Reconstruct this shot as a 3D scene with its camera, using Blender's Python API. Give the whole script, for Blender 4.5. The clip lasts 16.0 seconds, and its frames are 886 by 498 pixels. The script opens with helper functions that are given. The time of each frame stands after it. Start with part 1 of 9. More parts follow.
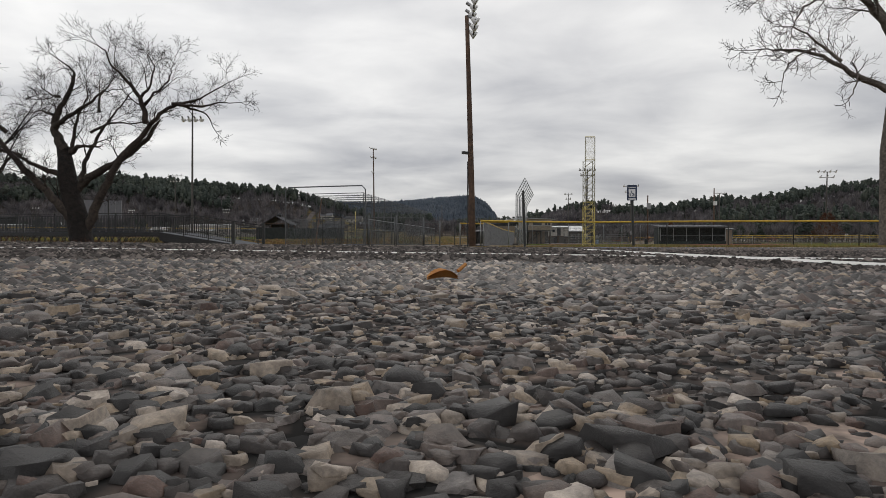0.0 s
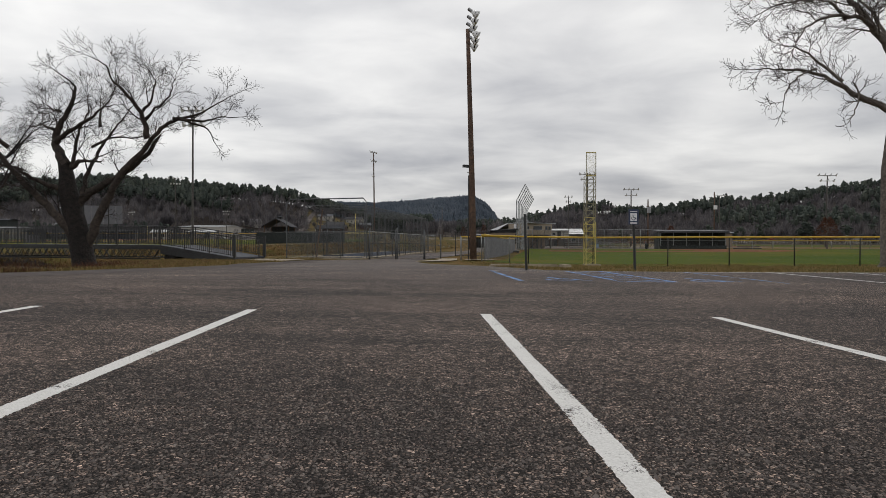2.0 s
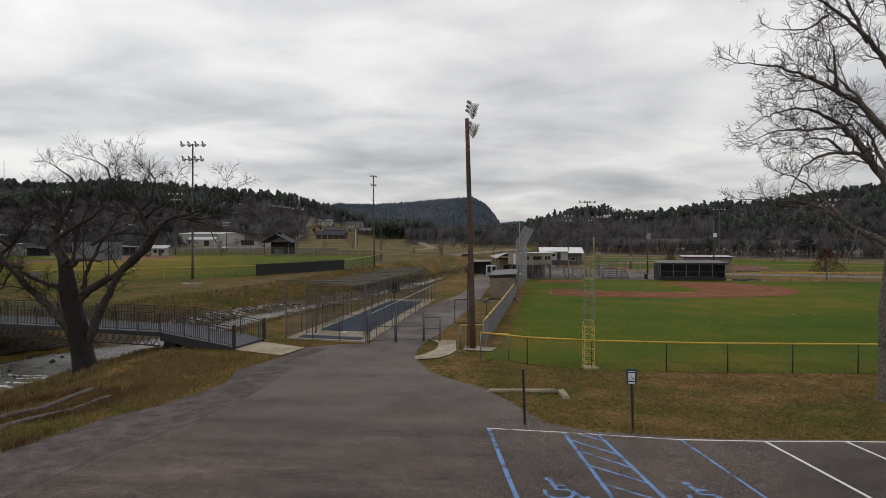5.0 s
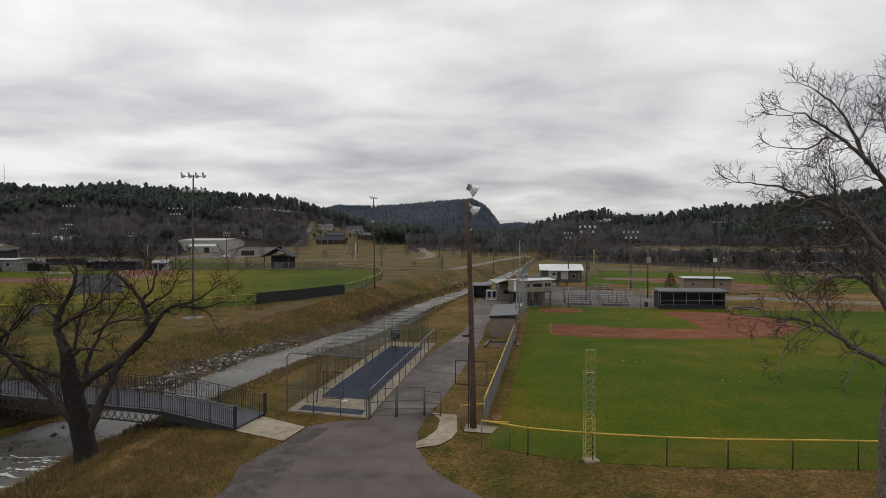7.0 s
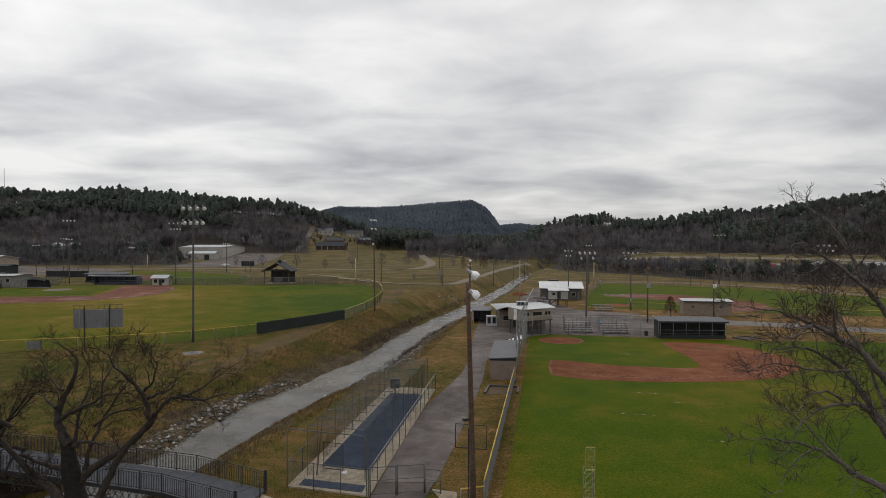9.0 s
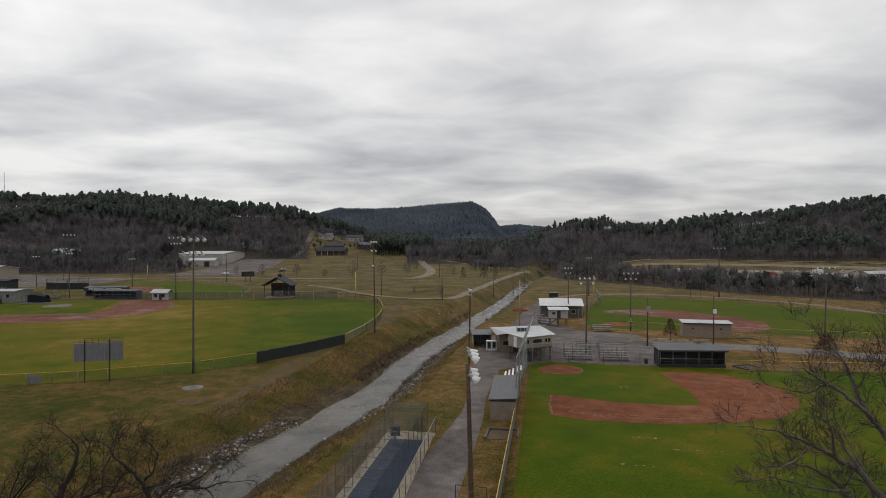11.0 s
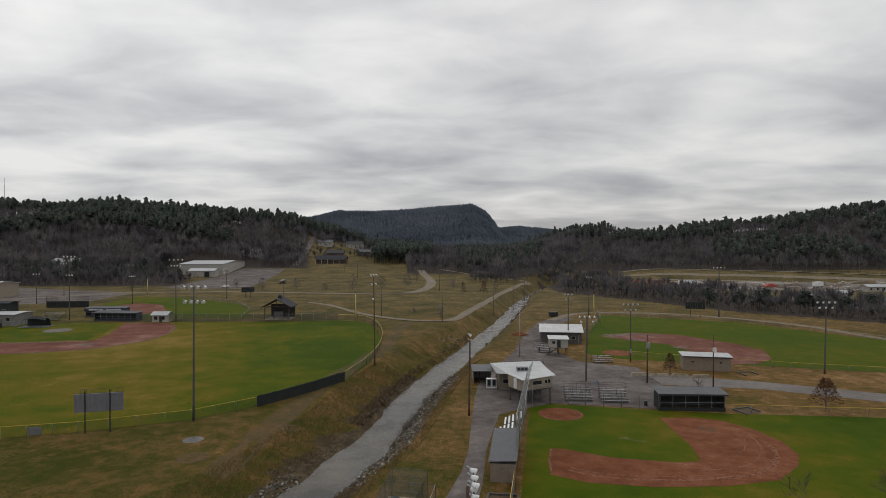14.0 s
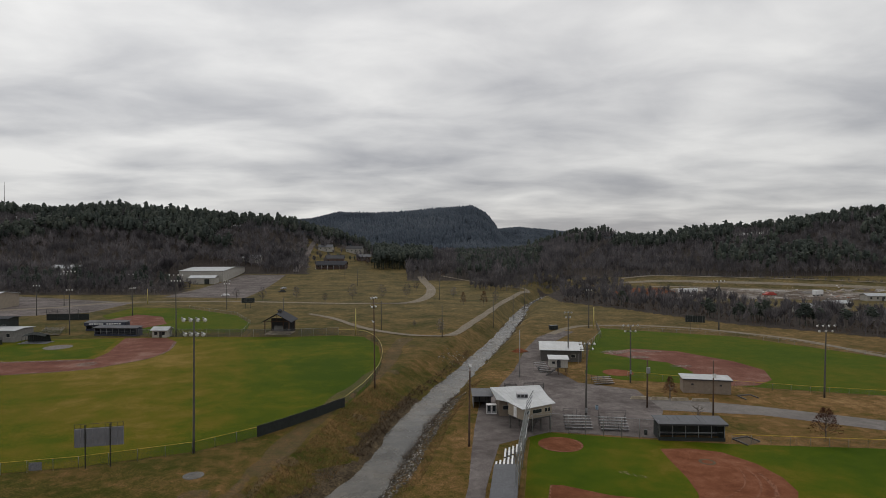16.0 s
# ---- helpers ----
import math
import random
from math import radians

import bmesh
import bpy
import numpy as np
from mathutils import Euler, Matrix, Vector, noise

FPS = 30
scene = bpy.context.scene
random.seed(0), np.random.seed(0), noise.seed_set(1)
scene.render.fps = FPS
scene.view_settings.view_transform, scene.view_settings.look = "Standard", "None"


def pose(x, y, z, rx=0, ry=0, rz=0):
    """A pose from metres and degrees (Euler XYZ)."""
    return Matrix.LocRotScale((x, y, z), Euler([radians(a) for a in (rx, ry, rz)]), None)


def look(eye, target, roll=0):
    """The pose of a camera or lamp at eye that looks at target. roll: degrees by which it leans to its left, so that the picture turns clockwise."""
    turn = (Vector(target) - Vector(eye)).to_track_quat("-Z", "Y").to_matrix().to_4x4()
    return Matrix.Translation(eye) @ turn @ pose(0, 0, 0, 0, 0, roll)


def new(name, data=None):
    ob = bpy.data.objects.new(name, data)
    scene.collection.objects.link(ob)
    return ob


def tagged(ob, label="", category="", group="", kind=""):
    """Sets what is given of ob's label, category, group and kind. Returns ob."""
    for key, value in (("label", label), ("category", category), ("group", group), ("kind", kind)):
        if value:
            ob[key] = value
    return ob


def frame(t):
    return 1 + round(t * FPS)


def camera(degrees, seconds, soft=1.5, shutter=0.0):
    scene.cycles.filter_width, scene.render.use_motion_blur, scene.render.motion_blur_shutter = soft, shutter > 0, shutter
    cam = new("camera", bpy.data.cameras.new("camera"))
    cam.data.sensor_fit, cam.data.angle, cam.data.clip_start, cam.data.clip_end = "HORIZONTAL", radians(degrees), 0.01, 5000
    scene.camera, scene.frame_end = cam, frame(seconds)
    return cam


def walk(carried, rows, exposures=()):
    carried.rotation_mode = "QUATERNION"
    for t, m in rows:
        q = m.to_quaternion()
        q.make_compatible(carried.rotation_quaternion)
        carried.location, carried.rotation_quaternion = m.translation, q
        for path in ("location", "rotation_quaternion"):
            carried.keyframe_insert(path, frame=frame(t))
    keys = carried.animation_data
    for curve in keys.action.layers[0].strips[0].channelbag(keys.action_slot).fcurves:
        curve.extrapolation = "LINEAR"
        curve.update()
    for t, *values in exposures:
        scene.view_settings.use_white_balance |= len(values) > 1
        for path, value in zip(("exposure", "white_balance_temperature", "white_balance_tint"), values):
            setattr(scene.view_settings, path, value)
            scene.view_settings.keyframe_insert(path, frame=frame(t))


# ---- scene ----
cam = camera(72.97, 16.0, 0.62)
TILT = 89.297
PATH = [
    (0.0, 0.055, 0, 0.028), (0.5, 0.07, 0, 0.106), (1.0, 0.05, 0, 0.294), (1.5, 0.0, 0, 0.541), (2.0, 0.0, 0, 0.84),
    (2.5, 0.0, 0, 1.256), (3.0, 0.03, 0, 2.08), (3.5, 0.04, 0, 3.04), (4.0, 0.05, 0, 4.06), (6.5, 0.02, 0, 9.91),
    (7.0, 0, 0, 11.19), (7.5, 0, 0, 12.49), (8.0, 0, 0, 13.75), (8.5, 0, 0, 15.07), (9.0, 0, 0, 16.33),
    (11.5, 0, 0, 22.58), (12.0, 0, 0, 23.87), (12.5, 0, 0, 25.10), (13.0, 0, 0, 26.34), (13.5, 0, 0, 27.61),
    (14.0, 0, 0, 28.86), (14.5, 0, 0, 30.14), (15.0, 0, 0, 31.42), (15.5, 0, 0, 32.72), (16.0, 0, 0, 34.04),
]
walk(cam, [(t, pose(x, y, z, TILT, 0, 0)) for t, x, y, z in PATH], [(0.0, 0.02), (4.0, 0.0), (9.0, 0.0), (12.0, -0.06), (16.0, -0.16)])

# ---- sky and light ----
world = bpy.data.worlds.new("overcast_sky")
scene.world = world
world.use_nodes = True
SUN_EL, SUN_AZ = radians(38), radians(8)


def build_sky():
    nt = world.node_tree
    nt.nodes.clear()
    N, K = nt.nodes.new, nt.links.new
    out, bg = N("ShaderNodeOutputWorld"), N("ShaderNodeBackground")
    sky = N("ShaderNodeTexSky")
    sky.sky_type, sky.sun_disc = "NISHITA", False
    sky.sun_elevation, sky.sun_rotation = SUN_EL, SUN_AZ
    tc, sep = N("ShaderNodeTexCoord"), N("ShaderNodeSeparateXYZ")
    K(tc.outputs["Generated"], sep.inputs[0])

    def math(op, a, b=0.0, clamp=False):
        m = N("ShaderNodeMath")
        m.operation, m.use_clamp = op, clamp
        for i, v in enumerate((a, b)):
            if isinstance(v, (int, float)):
                m.inputs[i].default_value = v
            else:
                K(v, m.inputs[i])
        return m.outputs[0]

    up = math("MAXIMUM", sep.outputs["Z"], 0.0)
    den = math("ADD", up, 0.15)
    comb = N("ShaderNodeCombineXYZ")
    K(math("DIVIDE", sep.outputs["X"], den), comb.inputs[0])
    K(math("DIVIDE", sep.outputs["Y"], den), comb.inputs[1])

    def cloud(scale, detail, rough, sx, off):
        mp = N("ShaderNodeMapping")
        mp.inputs["Scale"].default_value = (sx, 1.0, 1.0)
        mp.inputs["Location"].default_value = (off, off * 0.7, off * 0.3)
        K(comb.outputs[0], mp.inputs[0])
        n = N("ShaderNodeTexNoise")
        n.inputs["Scale"].default_value, n.inputs["Detail"].default_value = scale, detail
        n.inputs["Roughness"].default_value = rough
        n.inputs["Distortion"].default_value = 0.25
        K(mp.outputs[0], n.inputs["Vector"])
        return n.outputs["Fac"]

    big = cloud(0.7, 3.0, 0.45, 0.85, 5.3)
    fine = cloud(2.0, 6.0, 0.5, 0.78, 7.7)
    mixv = math("ADD", math("MULTIPLY", big, 0.55), math("MULTIPLY", fine, 0.45))
    ramp = N("ShaderNodeValToRGB")
    els = ramp.color_ramp.elements
    els[0].position, els[0].color = 0.36, (0.46, 0.468, 0.50, 1)
    els[1].position, els[1].color = 0.605, (0.945, 0.938, 0.925, 1)
    K(mixv, ramp.inputs[0])
    lift = N("ShaderNodeMapRange")
    lift.inputs["From Min"].default_value, lift.inputs["From Max"].default_value = 0.0, 0.45
    lift.inputs["To Min"].default_value, lift.inputs["To Max"].default_value = 0.87, 1.14
    K(up, lift.inputs["Value"])
    vm = N("ShaderNodeVectorMath")
    vm.operation = "SCALE"
    K(ramp.outputs["Color"], vm.inputs[0])
    side = N("ShaderNodeMapRange")
    side.inputs["From Min"].default_value, side.inputs["From Max"].default_value = -0.5, 0.55
    side.inputs["To Min"].default_value, side.inputs["To Max"].default_value = 1.03, 0.91
    K(sep.outputs["X"], side.inputs["Value"])
    K(math("MULTIPLY", lift.outputs["Result"], side.outputs["Result"]), vm.inputs["Scale"])
    sk = N("ShaderNodeVectorMath")
    sk.operation = "SCALE"
    sk.inputs["Scale"].default_value = 0.06
    K(sky.outputs["Color"], sk.inputs[0])
    mix = N("ShaderNodeMix")
    mix.data_type = "RGBA"
    mix.inputs["Factor"].default_value = 0.93
    K(sk.outputs[0], mix.inputs["A"])
    K(vm.outputs[0], mix.inputs["B"])
    K(mix.outputs["Result"], bg.inputs["Color"])
    bg.inputs["Strength"].default_value = 1.0
    K(bg.outputs[0], out.inputs[0])


build_sky()
sun = new("sun", bpy.data.lights.new("sun", "SUN"))
sun.data.energy, sun.data.angle, sun.data.color = 0.5, radians(25), (1.0, 0.96, 0.9)
sun.matrix_world = look((0, 0, 100), (-math.sin(SUN_AZ) * math.cos(SUN_EL) * 100, -math.cos(SUN_AZ) * math.cos(SUN_EL) * 100, 100 - math.sin(SUN_EL) * 100))


# ---- materials ----
def shader(name):
    m = bpy.data.materials.new(name)
    m.use_nodes = True
    nt = m.node_tree
    return m, nt, nt.nodes["Principled BSDF"], nt.nodes["Material Output"]


def tex_noise(nt, vec, scale, detail=4.0, rough=0.6):
    n = nt.nodes.new("ShaderNodeTexNoise")
    n.inputs["Scale"].default_value, n.inputs["Detail"].default_value = scale, detail
    n.inputs["Roughness"].default_value = rough
    nt.links.new(vec, n.inputs["Vector"])
    return n.outputs["Fac"]


def ramp2(nt, fac, stops):
    r = nt.nodes.new("ShaderNodeValToRGB")
    e = r.color_ramp.elements
    while len(e) < len(stops):
        e.new(0.5)
    for el, (p, c) in zip(e, stops):
        el.position, el.color = p, (*c, 1)
    nt.links.new(fac, r.inputs[0])
    return r.outputs["Color"]


def mixc(nt, fac, a, b, mode="MIX"):
    m = nt.nodes.new("ShaderNodeMix")
    m.data_type, m.blend_type = "RGBA", mode
    for key, v in (("Factor", fac), ("A", a), ("B", b)):
        if isinstance(v, (int, float)):
            m.inputs[key].default_value = v
        elif isinstance(v, tuple):
            m.inputs[key].default_value = (*v, 1)
        else:
            nt.links.new(v, m.inputs[key])
    return m.outputs["Result"]


def bump(nt, bs, height, strength, dist):
    b = nt.nodes.new("ShaderNodeBump")
    b.inputs["Strength"].default_value, b.inputs["Distance"].default_value = strength, dist
    nt.links.new(height, b.inputs["Height"])
    nt.links.new(b.outputs[0], bs.inputs["Normal"])


def world_pos(nt):
    return nt.nodes.new("ShaderNodeNewGeometry").outputs["Position"]


def obj_pos(nt):
    return nt.nodes.new("ShaderNodeTexCoord").outputs["Object"]


def plain(name, a, b, scale=6.0, rough=0.7, metal=0.0, relief=0.2, rdist=0.01, big=0.5, wear=None, where=obj_pos, vary=0.0):
    """A surface with grain between the colours a and b, broader stains and fine relief."""
    m, nt, bs, _ = shader(name)
    vec = where(nt)
    fine = tex_noise(nt, vec, scale, 6)
    col = ramp2(nt, fine, [(0.3, a), (0.7, b)])
    stain = tex_noise(nt, vec, scale * 0.13, 3)
    dark = ramp2(nt, stain, [(0.35, (1 - big * 0.5,) * 3), (0.65, (1, 1, 1))])
    col = mixc(nt, 1.0, col, dark, "MULTIPLY")
    if wear:
        spots = tex_noise(nt, vec, scale * 0.6, 8, 0.7)
        fac = ramp2(nt, spots, [(wear[1], (0, 0, 0)), (wear[1] + 0.08, (1, 1, 1))])
        col = mixc(nt, fac, col, wear[0])
    if vary:
        info = nt.nodes.new("ShaderNodeObjectInfo")
        shade = ramp2(nt, info.outputs["Random"], [(0.0, (1 - vary,) * 3), (1.0, (1, 1, 1))])
        col = mixc(nt, 1.0, col, shade, "MULTIPLY")
    nt.links.new(col, bs.inputs["Base Color"])
    bs.inputs["Roughness"].default_value, bs.inputs["Metallic"].default_value = rough, metal
    if relief:
        bump(nt, bs, fine, relief, rdist)
    return m


def ground_mat(name, stops, fine=9.0, mid=0.8, big=0.07, spread=0.55, relief=0.5, rdist=0.03, rough=0.95, east=None, grain=(0.5, 1.4), north=None):
    """Turf, dirt or gravel seen from near and far: three scales of noise run through one set of colours."""
    m, nt, bs, _ = shader(name)
    vec = world_pos(nt)
    f, g, h = tex_noise(nt, vec, fine, 5, 0.7), tex_noise(nt, vec, mid, 5, 0.65), tex_noise(nt, vec, big, 4, 0.6)

    def w(s, k):
        x = nt.nodes.new("ShaderNodeMath")
        x.operation = "MULTIPLY_ADD"
        nt.links.new(s, x.inputs[0])
        x.inputs[1].default_value = k
        return x

    a = w(f, 0.3)
    a.inputs[2].default_value = 0.0
    b = w(g, 0.7 - spread * 0.5)
    nt.links.new(a.outputs[0], b.inputs[2])
    c = w(h, spread * 0.5)
    nt.links.new(b.outputs[0], c.inputs[2])
    fac = c.outputs[0]
    if east:
        # the growth thins out from one side of the field to the other
        sep, mr, add = nt.nodes.new("ShaderNodeSeparateXYZ"), nt.nodes.new("ShaderNodeMapRange"), nt.nodes.new("ShaderNodeMath")
        nt.links.new(vec, sep.inputs[0])
        nt.links.new(sep.outputs["X"], mr.inputs["Value"])
        for key, v in zip(("From Min", "From Max", "To Min", "To Max"), east):
            mr.inputs[key].default_value = v
        nt.links.new(fac, add.inputs[0])
        nt.links.new(mr.outputs["Result"], add.inputs[1])
        fac = add.outputs[0]
    col = ramp2(nt, fac, stops)
    speck = ramp2(nt, f, [(0.25, (grain[0],) * 3), (0.75, (grain[1],) * 3)])
    col = mixc(nt, 1.0, col, speck, "MULTIPLY")
    if north:
        # bleached growth on the open park land away from the creek bank
        sy, my = nt.nodes.new("ShaderNodeSeparateXYZ"), nt.nodes.new("ShaderNodeMapRange")
        nt.links.new(vec, sy.inputs[0])
        nt.links.new(sy.outputs["Y"], my.inputs["Value"])
        for key, v in zip(("From Min", "From Max", "To Min", "To Max"), (north[0], north[1], 0.0, 1.0)):
            my.inputs[key].default_value = v
        pale = ramp2(nt, g, [(0.36, north[2]), (0.5, north[3]), (0.64, north[4])])
        col = mixc(nt, my.outputs["Result"], col, mixc(nt, 1.0, pale, ramp2(nt, h, [(0.36, (0.6, 0.66, 0.6)), (0.5, (1.0, 0.98, 0.95)), (0.64, (1.35, 1.25, 1.2))]), "MULTIPLY"))
    nt.links.new(col, bs.inputs["Base Color"])
    bs.inputs["Roughness"].default_value = rough
    bs.inputs["Specular IOR Level"].default_value = 0.06
    bump(nt, bs, f, relief, rdist)
    return m


def asphalt_mat():
    """Open-graded asphalt: pale and dark stones in black tar, worn in patches and wheel tracks."""
    m, nt, bs, _ = shader("asphalt")
    vec = world_pos(nt)

    def cells(scale, feature="F1"):
        v = nt.nodes.new("ShaderNodeTexVoronoi")
        v.feature = feature
        v.inputs["Scale"].default_value = scale
        nt.links.new(vec, v.inputs["Vector"])
        return v

    def shade_of(v):
        sep = nt.nodes.new("ShaderNodeSeparateColor")
        nt.links.new(v.outputs["Color"], sep.inputs[0])
        return sep.outputs[0]

    stones = cells(60)
    chips = ramp2(nt, shade_of(stones), [(0.0, (0.03, 0.027, 0.026)), (0.3, (0.07, 0.063, 0.06)), (0.6, (0.125, 0.112, 0.106)), (0.85, (0.18, 0.162, 0.15)), (1.0, (0.27, 0.245, 0.225))])
    tar = ramp2(nt, cells(60, "DISTANCE_TO_EDGE").outputs["Distance"], [(0.05, (0.03, 0.03, 0.03)), (0.24, (1, 1, 1))])
    col = mixc(nt, 1.0, chips, tar, "MULTIPLY")
    # clusters of larger stones and open pits between them
    col = mixc(nt, 1.0, col, ramp2(nt, shade_of(cells(23)), [(0.0, (0.62, 0.61, 0.61)), (0.45, (0.92, 0.9, 0.89)), (1.0, (1.35, 1.31, 1.28))]), "MULTIPLY")
    grit = tex_noise(nt, vec, 24, 5, 0.85)
    col = mixc(nt, 1.0, col, ramp2(nt, grit, [(0.39, (0.45, 0.44, 0.44)), (0.5, (1.0, 0.98, 0.96)), (0.61, (1.8, 1.72, 1.66))]), "MULTIPLY")
    mottle = tex_noise(nt, vec, 5.0, 5, 0.75)
    col = mixc(nt, 1.0, col, ramp2(nt, mottle, [(0.4, (0.8, 0.78, 0.77)), (0.5, (1.0, 0.98, 0.97)), (0.62, (1.22, 1.18, 1.15))]), "MULTIPLY")
    patch = tex_noise(nt, vec, 0.22, 5, 0.6)
    col = mixc(nt, 1.0, col, ramp2(nt, patch, [(0.36, (0.66, 0.66, 0.68)), (0.5, (1.0, 0.99, 0.98)), (0.68, (1.5, 1.44, 1.4))]), "MULTIPLY")
    streak = nt.nodes.new("ShaderNodeMapping")
    streak.inputs["Scale"].default_value = (0.12, 0.9, 1)
    nt.links.new(vec, streak.inputs[0])
    tracks = tex_noise(nt, streak.outputs[0], 0.9, 6, 0.65)
    col = mixc(nt, 1.0, col, ramp2(nt, tracks, [(0.36, (0.62, 0.62, 0.63)), (0.48, (0.94, 0.93, 0.92)), (0.64, (1.2, 1.17, 1.14))]), "MULTIPLY")
    crack = cells(0.16, "DISTANCE_TO_EDGE")
    bend = nt.nodes.new("ShaderNodeTexNoise")
    bend.inputs["Scale"].default_value, bend.inputs["Detail"].default_value = 0.9, 6.0
    nt.links.new(vec, bend.inputs["Vector"])
    warp = mixc(nt, 1.0, vec, mixc(nt, 1.0, bend.outputs["Color"], (3.2, 2.0, 0.0), "MULTIPLY"), "ADD")
    nt.links.new(warp, crack.inputs["Vector"])
    col = mixc(nt, 1.0, col, ramp2(nt, crack.outputs["Distance"], [(0.0, (0.4, 0.4, 0.4)), (0.0035, (1, 1, 1))]), "MULTIPLY")
    col = mixc(nt, 1.0, col, (1.5, 1.39, 1.33), "MULTIPLY")
    # the through lane beyond the stalls is worn paler; grazing sheen is painted in too
    sp, mr = nt.nodes.new("ShaderNodeSeparateXYZ"), nt.nodes.new("ShaderNodeMapRange")
    nt.links.new(vec, sp.inputs[0])
    nt.links.new(sp.outputs["Y"], mr.inputs["Value"])
    for key, v in zip(("From Min", "From Max", "To Min", "To Max"), (11.0, 28.0, 0.0, 0.5)):
        mr.inputs[key].default_value = v
    mul = nt.nodes.new("ShaderNodeMath")
    mul.operation, mul.use_clamp = "MULTIPLY", True
    nt.links.new(mr.outputs["Result"], mul.inputs[0])
    nt.links.new(ramp2(nt, tex_noise(nt, vec, 0.5, 5, 0.65), [(0.3, (0.5,) * 3), (0.6, (1.4,) * 3)]), mul.inputs[1])
    col = mixc(nt, mul.outputs[0], col, ramp2(nt, grit, [(0.38, (0.085, 0.073, 0.07)), (0.62, (0.18, 0.152, 0.145))]))
    nt.links.new(col, bs.inputs["Base Color"])
    bs.inputs["Roughness"].default_value = 0.9
    bs.inputs["Specular IOR Level"].default_value = 0.22
    inv = nt.nodes.new("ShaderNodeMath")
    inv.operation = "SUBTRACT"
    inv.inputs[0].default_value = 1.0
    nt.links.new(stones.outputs["Distance"], inv.inputs[1])
    bump(nt, bs, inv.outputs[0], 1.0, 0.006)
    return m


def paint_mat(name, a, b, worn, grain=80, fade=0.05):
    """Road paint, worn through to the asphalt in flecks."""
    m, nt, bs, out = shader(name)
    vec = world_pos(nt)
    n = tex_noise(nt, vec, grain, 4, 0.75)
    big = tex_noise(nt, vec, 2.2, 4, 0.6)
    add = nt.nodes.new("ShaderNodeMath")
    add.operation = "ADD"
    nt.links.new(n, add.inputs[0])
    nt.links.new(big, add.inputs[1])
    nt.links.new(ramp2(nt, n, [(0.3, a), (0.7, b)]), bs.inputs["Base Color"])
    bs.inputs["Roughness"].default_value = 0.8
    bs.inputs["Specular IOR Level"].default_value = 0.12
    half = nt.nodes.new("ShaderNodeMath")
    half.operation = "MULTIPLY"
    half.inputs[1].default_value = 0.5
    nt.links.new(add.outputs[0], half.inputs[0])
    fac = ramp2(nt, half.outputs[0], [(worn, (0, 0, 0)), (worn + fade, (1, 1, 1))])
    tr, mx = nt.nodes.new("ShaderNodeBsdfTransparent"), nt.nodes.new("ShaderNodeMixShader")
    nt.links.new(fac, mx.inputs[0])
    nt.links.new(tr.outputs[0], mx.inputs[1])
    nt.links.new(bs.outputs[0], mx.inputs[2])
    nt.links.new(mx.outputs[0], out.inputs[0])
    bump(nt, bs, n, 0.9, 0.004)
    return m


def mesh_mat(name, col, pitch, wire):
    """Woven wire: two families of slanting wires in the mesh's own UV metres, open between."""
    m, nt, bs, out = shader(name)
    uv = nt.nodes.new("ShaderNodeUVMap")
    uv.uv_map = "metres"
    sep = nt.nodes.new("ShaderNodeSeparateXYZ")
    nt.links.new(uv.outputs[0], sep.inputs[0])

    def math(op, a, b):
        x = nt.nodes.new("ShaderNodeMath")
        x.operation = op
        for i, v in enumerate((a, b)):
            if isinstance(v, float):
                x.inputs[i].default_value = v
            else:
                nt.links.new(v, x.inputs[i])
        return x.outputs[0]

    def wires(op):
        s = math("DIVIDE", math(op, sep.outputs[0], sep.outputs[1]), pitch)
        return math("LESS_THAN", math("FRACT", s, 0.0), wire)

    fac = math("MAXIMUM", wires("ADD"), wires("SUBTRACT"))
    bs.inputs["Base Color"].default_value = (*col, 1)
    bs.inputs["Roughness"].default_value, bs.inputs["Metallic"].default_value = 0.6, 0.1
    tr, mx = nt.nodes.new("ShaderNodeBsdfTransparent"), nt.nodes.new("ShaderNodeMixShader")
    nt.links.new(fac, mx.inputs[0])
    nt.links.new(tr.outputs[0], mx.inputs[1])
    nt.links.new(bs.outputs[0], mx.inputs[2])
    nt.links.new(mx.outputs[0], out.inputs[0])
    return m


def water_mat():
    """Shallow creek water: grey-brown, rippled, with smooth slicks and silty shallows."""
    m, nt, bs, _ = shader("creek_water")
    vec = world_pos(nt)
    n = tex_noise(nt, vec, 1.3, 6, 0.7)
    broad = tex_noise(nt, vec, 0.28, 4, 0.6)
    big = tex_noise(nt, vec, 0.1, 4, 0.65)
    col = ramp2(nt, big, [(0.36, (0.028, 0.026, 0.02)), (0.5, (0.062, 0.055, 0.043)), (0.66, (0.1, 0.086, 0.066))])
    nt.links.new(col, bs.inputs["Base Color"])
    rough = ramp2(nt, broad, [(0.38, (0.08,) * 3), (0.62, (0.34,) * 3)])
    nt.links.new(rough, bs.inputs["Roughness"])
    bs.inputs["IOR"].default_value = 1.33
    bs.inputs["Specular IOR Level"].default_value = 0.33
    both = nt.nodes.new("ShaderNodeMath")
    both.operation = "MULTIPLY"
    nt.links.new(n, both.inputs[0])
    nt.links.new(broad, both.inputs[1])
    bump(nt, bs, both.outputs[0], 0.6, 0.2)
    return m


